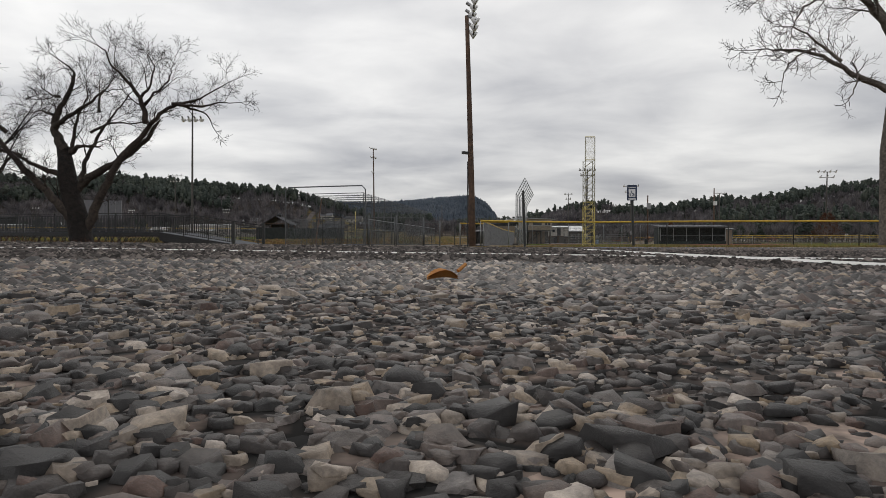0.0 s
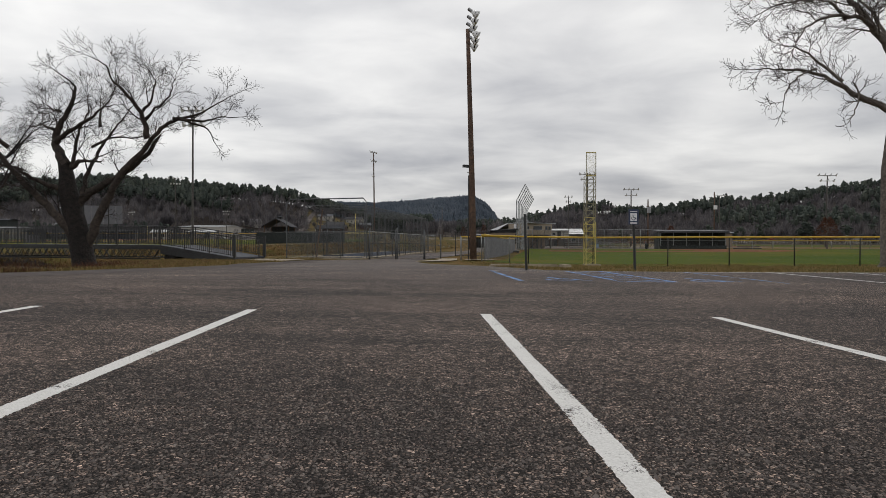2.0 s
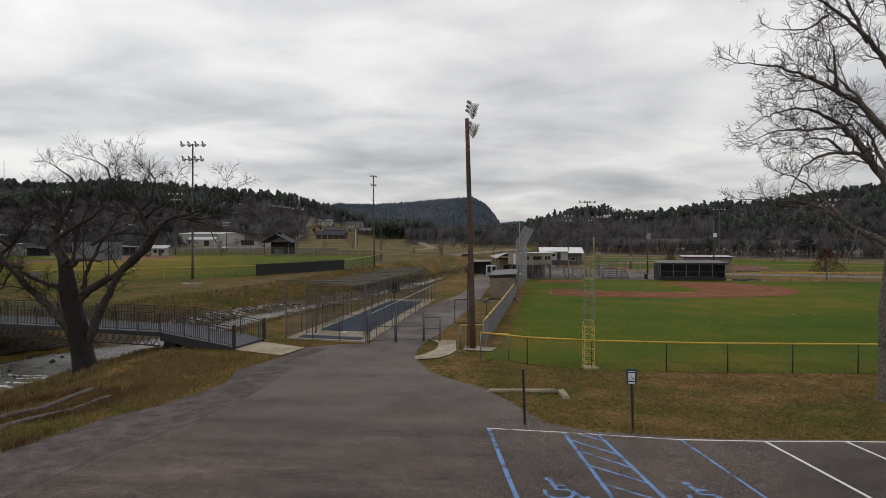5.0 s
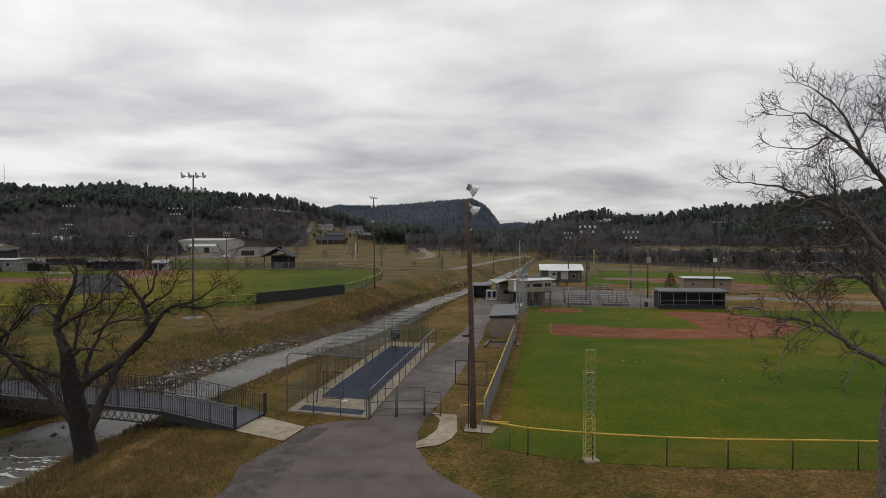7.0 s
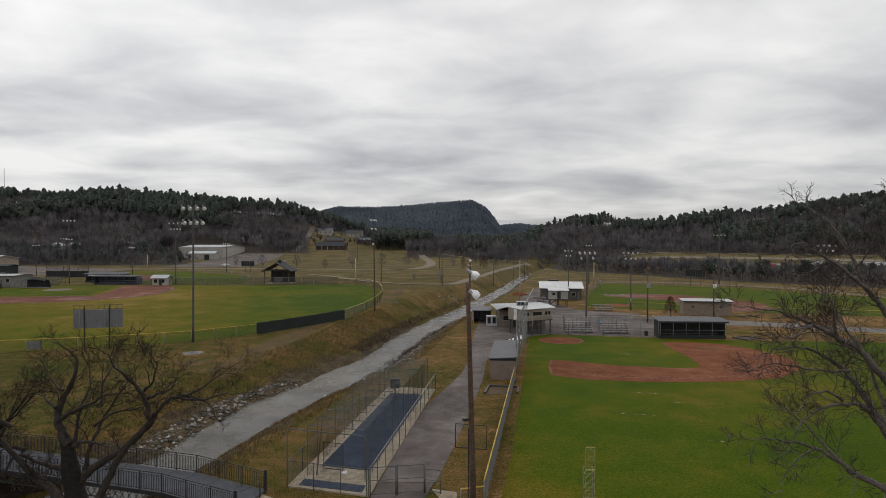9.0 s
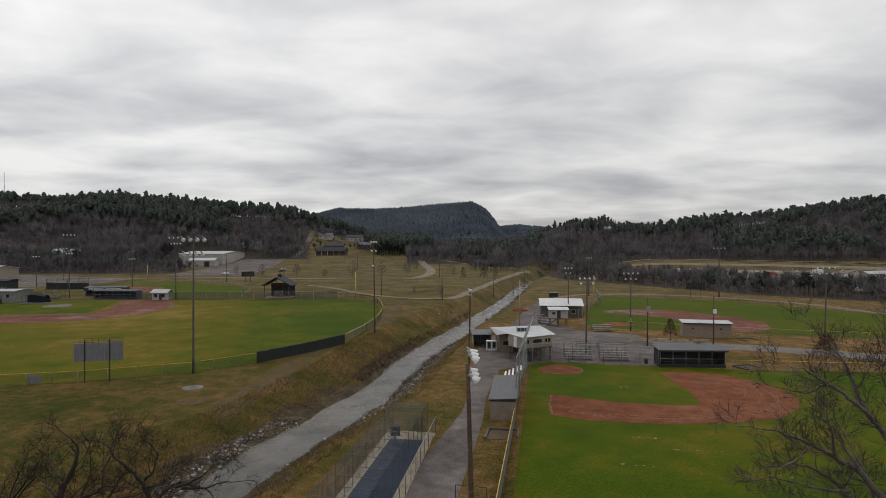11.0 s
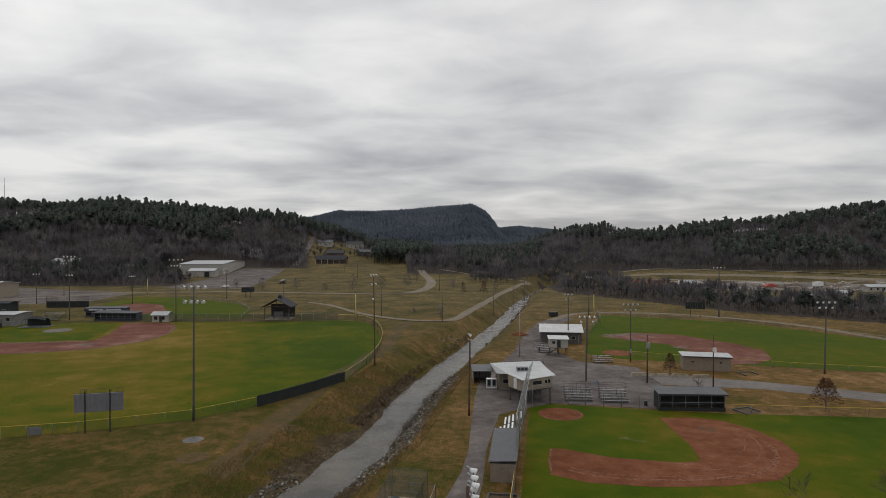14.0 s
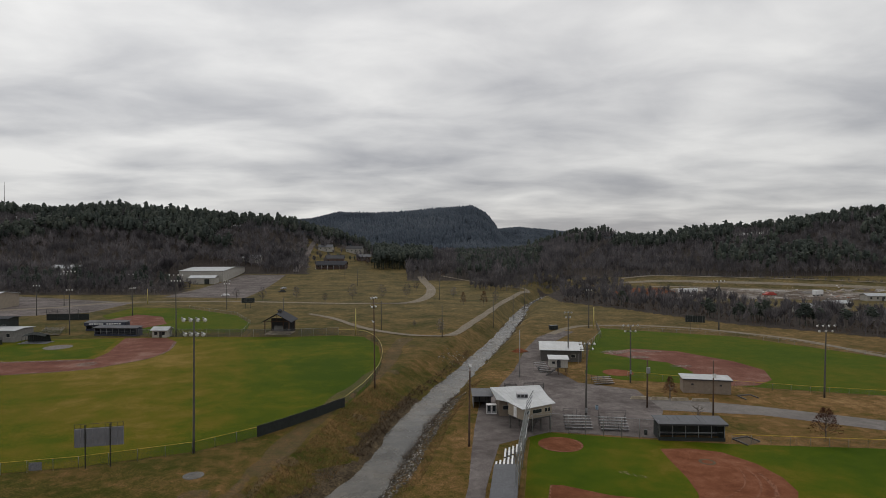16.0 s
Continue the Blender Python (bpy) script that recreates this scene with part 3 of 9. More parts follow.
# ---- the lie of the land ----
CREEK = np.array([(-46, -60, 4), (-38.5, 0, 4.3), (-33, 16, 4.4), (-27.5, 29, 4.8), (-26.3, 36.5, 4.1), (-24.9, 41, 3.6), (-22.5, 46, 2.7), (-21.4, 52, 2.6), (-20.5, 58, 3.0), (-18.6, 66.6, 3.4), (-16.0, 75, 3.4), (-12.0, 87, 3.65), (-9.5, 100, 3.3), (-6.4, 120, 3.55), (-0.7, 145, 3.8), (5.8, 170, 3.35), (12.8, 196, 3.4), (23.5, 237, 3.45), (37.8, 300, 3.5), (48.8, 350, 2.0), (80, 440, 2.4), (130, 560, 2.4)], dtype=float)


def water_level(y):
    """The creek falls as it runs away from the bridge."""
    return np.interp(y, [30, 45, 75, 130, 175], [-1.7, -1.8, -2.2, -3.2, -3.4])


LEFT_U = np.array([-1.6, -0.74, -0.645, -0.57, -0.504, -0.457, -0.362, -0.287, -0.249, -0.211, -0.174, -0.117, -0.02, 0.05])
LEFT_H = np.array([62, 50, 48, 53, 48, 44, 40, 38, 34, 27, 18, 6, 1, 0.0])
RIGHT_U = np.array([0.09, 0.138, 0.157, 0.19, 0.213, 0.26, 0.312, 0.345, 0.392, 0.43, 0.534, 0.628, 0.675, 0.74, 1.6])
RIGHT_H = np.array([0, 4, 8, 17, 22, 26, 26, 25, 31, 36, 40, 52, 58, 61, 74.0])
FAR_U = np.array([-0.6, -0.3, -0.22, -0.174, -0.12, -0.08, 0.015, 0.048, 0.072, 0.086, 0.098, 0.119])
FAR_H = np.array([60, 74, 86, 106, 105, 106, 123, 127, 103, 70, 30, 0.0])
GAP_U = np.array([-0.1, 0.09, 0.128, 0.16, 0.19, 0.25, 0.4])
GAP_H = np.array([60, 76, 84, 76, 64, 50, 40.0])


def smooth01(a, b, x):
    t = np.clip((x - a) / (b - a), 0, 1)
    return t * t * (3 - 2 * t)


def ripple(x, y, s):
    return np.sin(x / s + 1.3 * np.sin(y / s * 0.7)) * np.cos(y / s * 1.1 + 0.9 * np.sin(x / s * 0.6 + 2))


def creek_offset(x, y):
    """Signed distance from the creek's middle line (negative: its west bank) and the half width there."""
    best = np.full(x.shape, 1e9)
    sgn = np.ones(x.shape)
    wid = np.ones(x.shape)
    for (x0, y0, w0), (x1, y1, w1) in zip(CREEK[:-1], CREEK[1:]):
        dx, dy = x1 - x0, y1 - y0
        t = np.clip(((x - x0) * dx + (y - y0) * dy) / (dx * dx + dy * dy), 0, 1)
        ex, ey = x - (x0 + t * dx), y - (y0 + t * dy)
        d = np.hypot(ex, ey)
        s = np.sign(ex * dy - ey * dx)
        near = d < best
        best, sgn, wid = np.where(near, d, best), np.where(near, s, sgn), np.where(near, w0 + t * (w1 - w0), wid)
    wid = wid + (0.38 * ripple(x, y, 3.7) + 0.3 * ripple(x + 40, y, 1.6) - 0.15) * smooth01(55, 75, y)
    return best * np.where(sgn == 0, 1, sgn), wid


def land(x, y):
    """Height of the ground."""
    x, y = np.asarray(x, dtype=float), np.asarray(y, dtype=float)
    z = np.interp(y, [0, 3, 20, 32, 60, 100, 150, 250, 400, 550], [0, 0, -0.15, -0.3, -0.35, -0.45, -0.4, -0.3, 0.3, 4.0])
    z = z - 0.012 * np.clip(x, -14, 14) * (1 - smooth01(8, 22, y)) * (1 - smooth01(20, 40, np.abs(x)))
    z = z - 0.15 * smooth01(2.5, 6.0, x) * smooth01(21.5, 29, y) * (1 - smooth01(40, 90, y))
    off, wid = creek_offset(x, y)
    west = smooth01(2, 14, -off)
    z = z + west * np.interp(y, [20, 60, 100, 190, 350, 450, 560, 700], [0.2, 0.4, 0.85, 1.9, 1.8, 2.4, 5.0, 8.0])
    u = x / np.maximum(y, 60)
    rough = 2.0 * ripple(x, y, 37.0)
    hl = np.interp(u, LEFT_U, LEFT_H) * smooth01(430 + 130 * smooth01(-0.45, -0.2, u), 735, y)
    hr = np.interp(u, RIGHT_U, RIGHT_H) * smooth01(470, 795, y)
    hf = np.interp(u, FAR_U, FAR_H) * smooth01(1250, 2000, y)
    hg = np.interp(u, GAP_U, GAP_H) * smooth01(2300, 3100, y)
    road_y = np.interp(x, [140, 193, 254, 300, 360], [470, 455, 432, 405, 360])
    z = z + 6.0 * np.exp(-((y - road_y) / 22.0) ** 2) * smooth01(110, 170, x) * (1 - smooth01(420, 520, x))
    hills = np.maximum.reduce([hl, hr, hf, hg])
    z = z + hills + rough * smooth01(8, 30, hills)
    # the creek's cut
    d = np.abs(off) - wid
    side = np.where(off < 0, np.interp(y, [0, 140, 185, 260], [10.5, 10.5, 7.5, 5.5]), np.interp(y, [0, 26, 34, 45, 60, 100], [12.0, 11.0, 6.5, 5.0, 5.0, 6.0]))
    wl = water_level(y)
    bed = wl - 0.03 - 0.5 * smooth01(0, 1.2, -d) + 0.05 * ripple(x, y, 1.3) * (d < 0)
    t = np.clip(d / side, 0, 1)
    rough_bank = 0.12 * ripple(x, y, 0.9) + 0.1 * ripple(x, y, 2.3)
    lip = 0.4 * smooth01(0, 0.9, d) * (1 - t)
    cut = bed + lip + (z - bed) * (0.5 * t + 0.5 * smooth01(0, 1, t)) + rough_bank * 4 * t * (1 - t)
    cut = z + (cut - z) * (1 - smooth01(400, 470, y))
    return np.where(d < side, np.minimum(cut, z), z)


def land_z(x, y):
    return float(land(np.array([x]), np.array([y]))[0])


def graded(lo, hi, step, reach, grow):
    a = list(np.arange(lo, hi + 1e-6, step))
    s, v = step, a[-1]
    while v < reach[1]:
        s *= grow
        v += s
        a.append(v)
    s, v = step, a[0]
    while v > reach[0]:
        s *= grow
        v -= s
        a.insert(0, v)
    return np.array(a)


def inside(poly, x, y):
    c = np.zeros(x.shape, dtype=bool)
    for (x0, y0), (x1, y1) in zip(poly, poly[1:] + poly[:1]):
        hit = ((y0 > y) != (y1 > y)) & (x < (x1 - x0) * (y - y0) / ((y1 - y0) or 1e-9) + x0)
        c ^= hit
    return c


LOT = [(-60, -40), (70, -40), (70, 16.6), (14.4, 19.25), (9, 19.45), (5, 20.25), (3.7, 21.2), (2.7, 24.3), (1.8, 26.6), (0.4, 28.4), (-0.7, 30.4), (-1.35, 33), (-1.55, 36), (-1.0, 39.5), (-0.5, 41.5),
       (-4.4, 41.5), (-4.75, 38.6), (-6.6, 38.3), (-8.4, 37.2), (-9.1, 34), (-10.4, 30.2), (-9.9, 27.5), (-10.9, 23.8), (-12.1, 22), (-12.7, 19.6), (-13.4, 17.6), (-15.5, 13), (-19, 6), (-24, -4), (-34, -20)]


def clip_cell(poly, x0, x1, y0, y1):
    for axis, lim, keep_less in ((0, x0, False), (0, x1, True), (1, y0, False), (1, y1, True)):
        res = []
        for p, q in zip(poly, poly[1:] + poly[:1]):
            a, b = p[axis] - lim, q[axis] - lim
            if keep_less:
                a, b = -a, -b
            if a >= 0:
                res.append(p)
            if (a >= 0) != (b >= 0):
                t = a / (a - b)
                res.append((p[0] + (q[0] - p[0]) * t, p[1] + (q[1] - p[1]) * t))
        poly = res
        if len(poly) < 3:
            return []
    return poly


def drape(name, poly, step, lift, material, label="", category="", level=None):
    """A sheet of ground of that outline, laid on the land."""
    xs = np.arange(math.floor(min(p[0] for p in poly) / step), math.ceil(max(p[0] for p in poly) / step) + 1) * step
    ys = np.arange(math.floor(min(p[1] for p in poly) / step), math.ceil(max(p[1] for p in poly) / step) + 1) * step
    index, verts, faces = {}, [], []

    def vid(p):
        k = (round(p[0], 4), round(p[1], 4))
        if k not in index:
            index[k] = len(verts)
            verts.append(k)
        return index[k]

    for xa, xb in zip(xs[:-1], xs[1:]):
        strip = clip_cell(poly, xa, xb, -1e5, 1e5)
        if not strip:
            continue
        for ya, yb in zip(ys[:-1], ys[1:]):
            c = clip_cell(strip, xa, xb, ya, yb)
            ids = []
            for p in c:
                i = vid(p)
                if i not in ids:
                    ids.append(i)
            if len(ids) > 2:
                faces.append(tuple(ids))
    v = np.array(verts)
    z = land(v[:, 0], v[:, 1]) + lift if level is None else level(v[:, 1])
    mb = Mb()
    mb.v, mb.f = [(a, b, c) for (a, b), c in zip(verts, z)], faces
    ob = part(name, mb, material)
    return tagged(ob, label, category, kind="structure")


def band(points, width, wobble=0.0):
    """The outline of a strip of that width along the points."""
    left, right = [], []
    rnd = random.Random(len(points))
    for i, p in enumerate(points):
        a, b = points[max(i - 1, 0)], points[min(i + 1, len(points) - 1)]
        d = Vector((b[0] - a[0], b[1] - a[1])).normalized()
        w = (width[i] if isinstance(width, (list, tuple)) else width) / 2 + rnd.uniform(-wobble, wobble)
        left.append((p[0] - d.y * w, p[1] + d.x * w))
        right.append((p[0] + d.y * w, p[1] - d.x * w))
    return right + left[::-1]


def smooth_path(points, per=6):
    """Catmull-Rom through the points."""
    P = [Vector(p) for p in points]
    P = [P[0] * 2 - P[1]] + P + [P[-1] * 2 - P[-2]]
    res = []
    for i in range(1, len(P) - 2):
        for k in range(per):
            t = k / per
            a, b, c, d = P[i - 1], P[i], P[i + 1], P[i + 2]
            res.append(tuple(0.5 * (2 * b + (c - a) * t + (2 * a - 5 * b + 4 * c - d) * t * t + (3 * b - a - 3 * c + d) * t ** 3)))
    res.append(tuple(P[-2]))
    return res


# ---- ground ----
def build_ground():
    xs = graded(-46, 62, 1.0, (-3600, 3600), 1.045)
    ys = graded(-6, 120, 1.0, (-1500, 4600), 1.025)
    X, Y = np.meshgrid(xs, ys)
    Z = land(X, Y)
    Z = Z - 0.09 * inside(LOT, X, Y)
    nx, ny = len(xs), len(ys)
    verts = np.stack([X, Y, Z], -1).reshape(-1, 3)
    i = np.arange(nx - 1)[None, :] + np.arange(ny - 1)[:, None] * nx
    a, b, c, d = i, i + 1, i + nx + 1, i + nx
    tris = np.concatenate([np.stack([a, b, c], -1).reshape(-1, 3), np.stack([a, c, d], -1).reshape(-1, 3)])
    me = fast_mesh("ground", verts, tris, DRY_GRASS)
    me.polygons.foreach_set("use_smooth", [True] * len(me.polygons))
    me.materials.append(FOREST_FLOOR)
    me.materials.append(HAZE_FLOOR)
    me.materials.append(BANK_SOIL)
    mid = verts[tris].mean(1)
    u = mid[:, 0] / np.maximum(mid[:, 1], 1)
    wood = (mid[:, 1] > 455) & (np.abs(u) < 2) & ~((u > -0.225) & (u < -0.06) & (mid[:, 1] < 690)) & ~((mid[:, 0] > -168) & (mid[:, 0] < -95) & (mid[:, 1] < 510)) & ~((u > 0.12) & (mid[:, 1] < 510))
    wood |= (u < -0.43) & (mid[:, 1] > 362) & (u > -2)
    edge = np.interp(mid[:, 0], [60, 89, 119, 155, 205, 400], [345, 303, 250, 213, 178, 110])
    wood |= (mid[:, 0] > 66) & (mid[:, 1] > edge + 3) & (mid[:, 1] < edge + 115) & (mid[:, 1] < 420) & (u < 2)
    slot = np.where(wood, 1, 0)
    off, wid = creek_offset(mid[:, 0], mid[:, 1])
    d = np.abs(off) - wid
    reach = np.where(off < 0, 3.4, 2.6) + 1.3 * ripple(mid[:, 0], mid[:, 1], 3.1) + 0.8 * ripple(mid[:, 0], mid[:, 1], 1.4)
    slot[(d < reach) & (mid[:, 1] > 44) & (mid[:, 1] < 140)] = 3
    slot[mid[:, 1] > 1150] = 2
    me.polygons.foreach_set("material_index", slot.astype(np.int32))
    tagged(new("ground", me), "winter grass ground with creek banks and wooded hills", "ground", kind="structure")


build_ground()
lot = drape("parking_lot", LOT, 1.0, 0.0, ASPHALT, "dark coarse asphalt parking lot with worn patches", "parking lot")
creek_mid = [(x, y) for x, y, w in CREEK if y < 470]
drape("water", band(smooth_path(creek_mid, 3), 13.0), 3.0, 0, WATER, "grey shallow creek water between grassy banks", "creek", level=water_level)

# near-black sheet: bank mud plus the bridge's deep shade in one colour
drape("mud_bank", [(-54, 18), (-37.6, 18), (-34, 28), (-31.6, 36), (-29.4, 41.5), (-27, 45.5), (-33, 47.5), (-54, 47)], 1.0, 0.03, SHADED_MUD, "mud bank under the foot bridge with its deep shade painted in", "mud")
# roads and paved ground
DRIVE_L = [(-4.4, 41.2), (-3.6, 48), (-2.4, 57), (-1.2, 62.5), (0.6, 69), (2.4, 76), (3.6, 84), (4.7, 98), (5.8, 110)]
DRIVE_R = [(20, 121), (14, 104), (9.6, 101.5), (6.9, 88), (6.0, 83), (4.9, 73), (3.6, 64.6), (0.9, 48.5), (-0.5, 41.2)]
drape("service_drive", DRIVE_L + [(7.4, 124), (12, 138), (19, 160), (26, 190), (34, 215), (44, 232), (50, 228), (38, 205), (33, 180), (30, 160), (33, 146), (45, 139), (45, 122), (37.5, 104.6), (19.5, 108.2)] + DRIVE_R[2:], 2.0, 0.03, DRIVE,
      "worn grey asphalt service drive beside the batting cage", "drive")
drape("field_road", [(45, 122), (63.5, 118.5), (80.8, 108.9), (110, 97), (112, 103), (85.2, 114.8), (66.8, 124.6), (45, 133)], 2.0, 0.03, GRAVEL, "pale gravel road between two ball fields", "road")
drape("perimeter_road", band(smooth_path([(40, 222), (50, 238), (63, 245), (94, 240), (123, 212), (133, 178), (150, 150)], 4), 3.4), 2.0, 0.05, PATH_GRAVEL, "pale gravel road round a ball field", "road")
drape("path", band(smooth_path([(-60, 268), (-46, 252), (-30.8, 226), (-16.7, 211), (-6, 206), (3.2, 209), (11, 238), (19.5, 271), (33, 325), (48.5, 378), (56, 398), (40, 420), (-2, 492)], 4), 3.0, 0.25), 2.0, 0.16, PATH_GRAVEL, "pale gravel walking path along the creek", "path")
drape("road", band([(-260, 250), (-190, 292), (-174.9, 317), (-117, 323), (-53.6, 312), (-18.8, 313)], 5), 3.0, 0.1, PATH_GRAVEL, "narrow grey road past young trees", "road")
drape("road_curve", band(smooth_path([(-40, 312), (-18, 316), (-9, 350), (-8, 400), (-14, 450), (-18, 486)], 4), 6), 3.0, 0.1, PATH_GRAVEL, "grey park road bending through dry grass", "road")
drape("far_parking_lot", [(-330, 345), (-248, 350), (-178, 322), (-163, 316), (-161, 272), (-200, 250), (-330, 250)], 4.0, 0.05, DRIVE, "empty grey parking lot beyond a ball field", "parking lot")
drape("building_parking_lot", [(-162, 345), (-113, 342), (-119, 400), (-131, 500), (-166, 500), (-164, 436)], 4.0, 0.06, DRIVE, "wet grey parking lot beside a white building", "parking lot")


# ball field near the lot
def arc(cx, cy, r, a0, a1, n):
    return [(cx + r * math.cos(radians(a0 + (a1 - a0) * i / n)), cy + r * math.sin(radians(a0 + (a1 - a0) * i / n))) for i in range(n + 1)]


FIELD = [(2.3, 33.4), (7.6, 31.4), (11.6, 30.85), (14.6, 30.55), (21.1, 30.3), (60, 28.6), (120, 26), (120, 92), (77, 99), (49, 101.6), (37.5, 103.6), (19.5, 107.6), (15.5, 106.5), (12.6, 94), (8.9, 73), (2.9, 37.6)]
drape("outfield_grass", FIELD, 2.0, 0.02, TURF, "green mown baseball outfield grass", "grass")
drape("warning_strip", [(2.9, 37.6), (3.5, 37.5), (5.3, 46), (6.7, 55), (8.1, 63), (9.9, 74), (12.0, 86), (13.3, 94), (15.2, 104), (14.8, 104), (12.6, 94), (8.9, 73)], 1.0, 0.035, DRY_GRASS, "bare dirt strip along the fence", "dirt")
INFIELD = [(15.3, 84.4), (14.1, 79.5), (13.5, 74.9), (17.5, 72.4), (25.4, 71.0), (33.8, 71.3), (41.3, 73.1), (46.4, 77.8), (48.9, 82), (49.6, 87), (48.6, 92.5), (45.6, 97.6), (41, 99.4), (36.1, 99.2),
           (35.8, 95.2), (35.6, 87), (34.9, 81.5), (34.2, 79.4), (31, 78.9), (22.7, 80.9), (17, 84.2)]
drape("infield_dirt", INFIELD, 1.0, 0.04, CLAY, "red clay baseball infield with raked streaks", "dirt")
drape("home_plate_circle", arc(20.0, 101.4, 3.8, 0, 360, 28)[:-1], 1.0, 0.045, CLAY, "red clay circle at home plate", "dirt")
drape("base_cutout", arc(41.3, 93.2, 1.3, 0, 360, 14)[:-1], 1.0, 0.065, MUD, "dark wet dirt ring at a base", "dirt")
drape("base_patch", arc(41.3, 93.2, 0.85, 0, 360, 14)[:-1], 1.0, 0.072, CLAY, "red clay patch at a base", "dirt")
for k, (x, y, w, h) in enumerate(((22.5, 66, 2.4, 0.5), (27, 62, 3.0, 0.4), (19, 58, 1.8, 0.5), (33, 55, 2.6, 0.5), (24, 50, 2.0, 0.4), (38, 47, 2.4, 0.5))):
    drape("bare_turf_spot", band(smooth_path([(x - w, y + 0.3), (x, y), (x + w, y - 0.5)], 3), h, 0.12), 1.0, 0.035, BARE_SPOT, "thin yellowed streak in the outfield turf", "grass")
drape("pitching_rubber_wear", [(26, 89), (29.5, 86.5), (30.2, 87.2), (26.8, 89.8)], 1.0, 0.045, BARE_SPOT, "worn pale dirt at the pitching spot", "dirt")
CURVE = [(16.2, 76.8), (19, 74.9), (25.6, 73.5), (33.3, 74.0), (39.8, 75.6), (44.3, 79.6), (46.6, 84.4), (47, 89)]
for k, (dx, dy, w, i0, i1) in enumerate(((0, -0.4, 0.6, 0, 8), (0.2, 0.6, 0.25, 0, 6), (-0.9, 1.9, 0.3, 3, 8), (-2.0, 4.2, 0.18, 4, 8))):
    drape("raked_streak", band(smooth_path([(x + dx, y + dy) for x, y in CURVE[i0:i1]], 3), w, w * 0.2), 1.0, 0.052 + 0.003 * k, RAKED, "pale raked streak on the red clay", "dirt")
drape("infield_edge", band([(15.3, 84.4), (14.2, 79.5), (13.7, 75.1)], 0.35, 0.08), 1.0, 0.052, RAKED, "pale dusty edge of the infield", "dirt")
drape("circle_rim", band(arc(20.0, 101.4, 3.55, -170, 40, 16), 0.35, 0.08), 1.0, 0.056, RAKED, "pale dusty rim of the home plate circle", "dirt")
drape("worn_lot_edge", [(-15.6, 12.6), (-12.6, 11.2), (-10.9, 14.3), (-9.9, 18.4), (-8.9, 21.2), (-8.1, 24.9), (-7.7, 30), (-7.9, 33.5), (-7.0, 36.8), (-8.4, 37), (-9.2, 34), (-10.4, 30.4), (-10.0, 27.5), (-11.0, 23.8), (-12.2, 22), (-12.8, 19.6), (-13.5, 17.6)], 1.0, 0.008, WORN,
      "paler worn asphalt along the lot's edge", "pavement")
# second ball field beyond it
drape("outfield_grass_far", [(62.4, 237), (106, 216), (131, 177), (150, 140), (99, 133.4), (69.8, 142.5), (44.5, 148.8), (37, 156), (48, 195)], 3.0, 0.02, TURF_LUSH, "green grass of the farther ball field", "grass")
drape("infield_dirt_far", [(49, 184.4), (61.1, 192.2), (73.6, 187.2), (83.6, 171.3), (86, 160), (82, 148.8), (75.2, 142.9), (66, 142.5), (62, 147), (66, 158), (64, 170), (56, 176)], 2.0, 0.04, CLAY_FAR, "wet reddish clay infield of the farther field", "dirt")
drape("home_plate_dirt_far", arc(46, 157, 4, 0, 360, 20)[:-1], 2.0, 0.045, CLAY, "clay circle at the farther home plate", "dirt")
drape("dusty_corner_far", [(48.5, 186), (52, 189), (60, 190), (69, 187), (66, 185.5), (58, 186), (53, 182)], 2.0, 0.06, SHEEN_SAND, "puddled edge of the farther infield, sky reflection painted pale", "dirt")
# ball fields west of the creek
drape("outfield_grass_west", [(-150, 70), (-64, 86.8), (-54.2, 89.4), (-39.9, 95.6), (-31.9, 103), (-19.9, 121.4), (-16.9, 138.4), (-16.6, 160.2), (-19.9, 185), (-27, 204), (-36.4, 207), (-52.7, 203.4), (-93, 203.4), (-150, 196)], 3.0, 0.03, TURF_WORN,
      "patchy green and yellow outfield grass", "grass")
drape("infield_dirt_west", [(-150, 138), (-108.5, 147.4), (-91.5, 153.7), (-82.4, 167), (-81.8, 179), (-86.1, 193.4), (-92.5, 201), (-106.8, 201), (-98.5, 176), (-97.5, 166.5), (-119.9, 162.7), (-150, 162)], 3.0, 0.05, CLAY_FAR, "wet reddish clay infield", "dirt")
drape("infield_grass_west", [(-150, 165), (-119.9, 164.7), (-100, 168), (-101, 178), (-108, 199), (-150, 195)], 3.0, 0.06, TURF, "green infield grass", "grass")
drape("dusty_edge_west", band([(-128, 161.5), (-112, 163.2), (-103, 164.4), (-98, 166)], 1.8, 0.3), 2.0, 0.085, SHEEN_SAND, "puddled edge of the western infield, sky reflection painted pale", "dirt")
drape("puddled_dirt_west", arc(-95.5, 160, 2.6, 0, 360, 14)[:-1], 1.0, 0.085, SHEEN_SAND, "wet patch in the western infield, sky reflection painted pale", "dirt")
drape("infield_rim_west", band(smooth_path([(-120, 145.2), (-108.5, 147.8), (-91.8, 154), (-82.8, 167), (-82.2, 179), (-86.4, 193)], 4), 0.8, 0.15), 2.0, 0.075, SHEEN_SAND, "pale outer rim of the western infield", "dirt")
for x, y, r in ((66, 165, 1.8), (63.5, 152, 1.5), (58, 178, 2.2)):
    drape("infield_puddle", [(x + 1.6 * r * math.cos(a), y + r * math.sin(a)) for a in np.arange(12) * math.pi / 6], 1.0, 0.065, SHEEN_SAND, "wet patch in the farther infield, sky reflection painted pale", "dirt")
drape("hill_road", band(smooth_path([(-128, 520), (-136, 560), (-143, 640), (-149, 720)], 3), 5), 5.0, 0.2, DRIVE, "narrow lane climbing past hillside houses", "road")
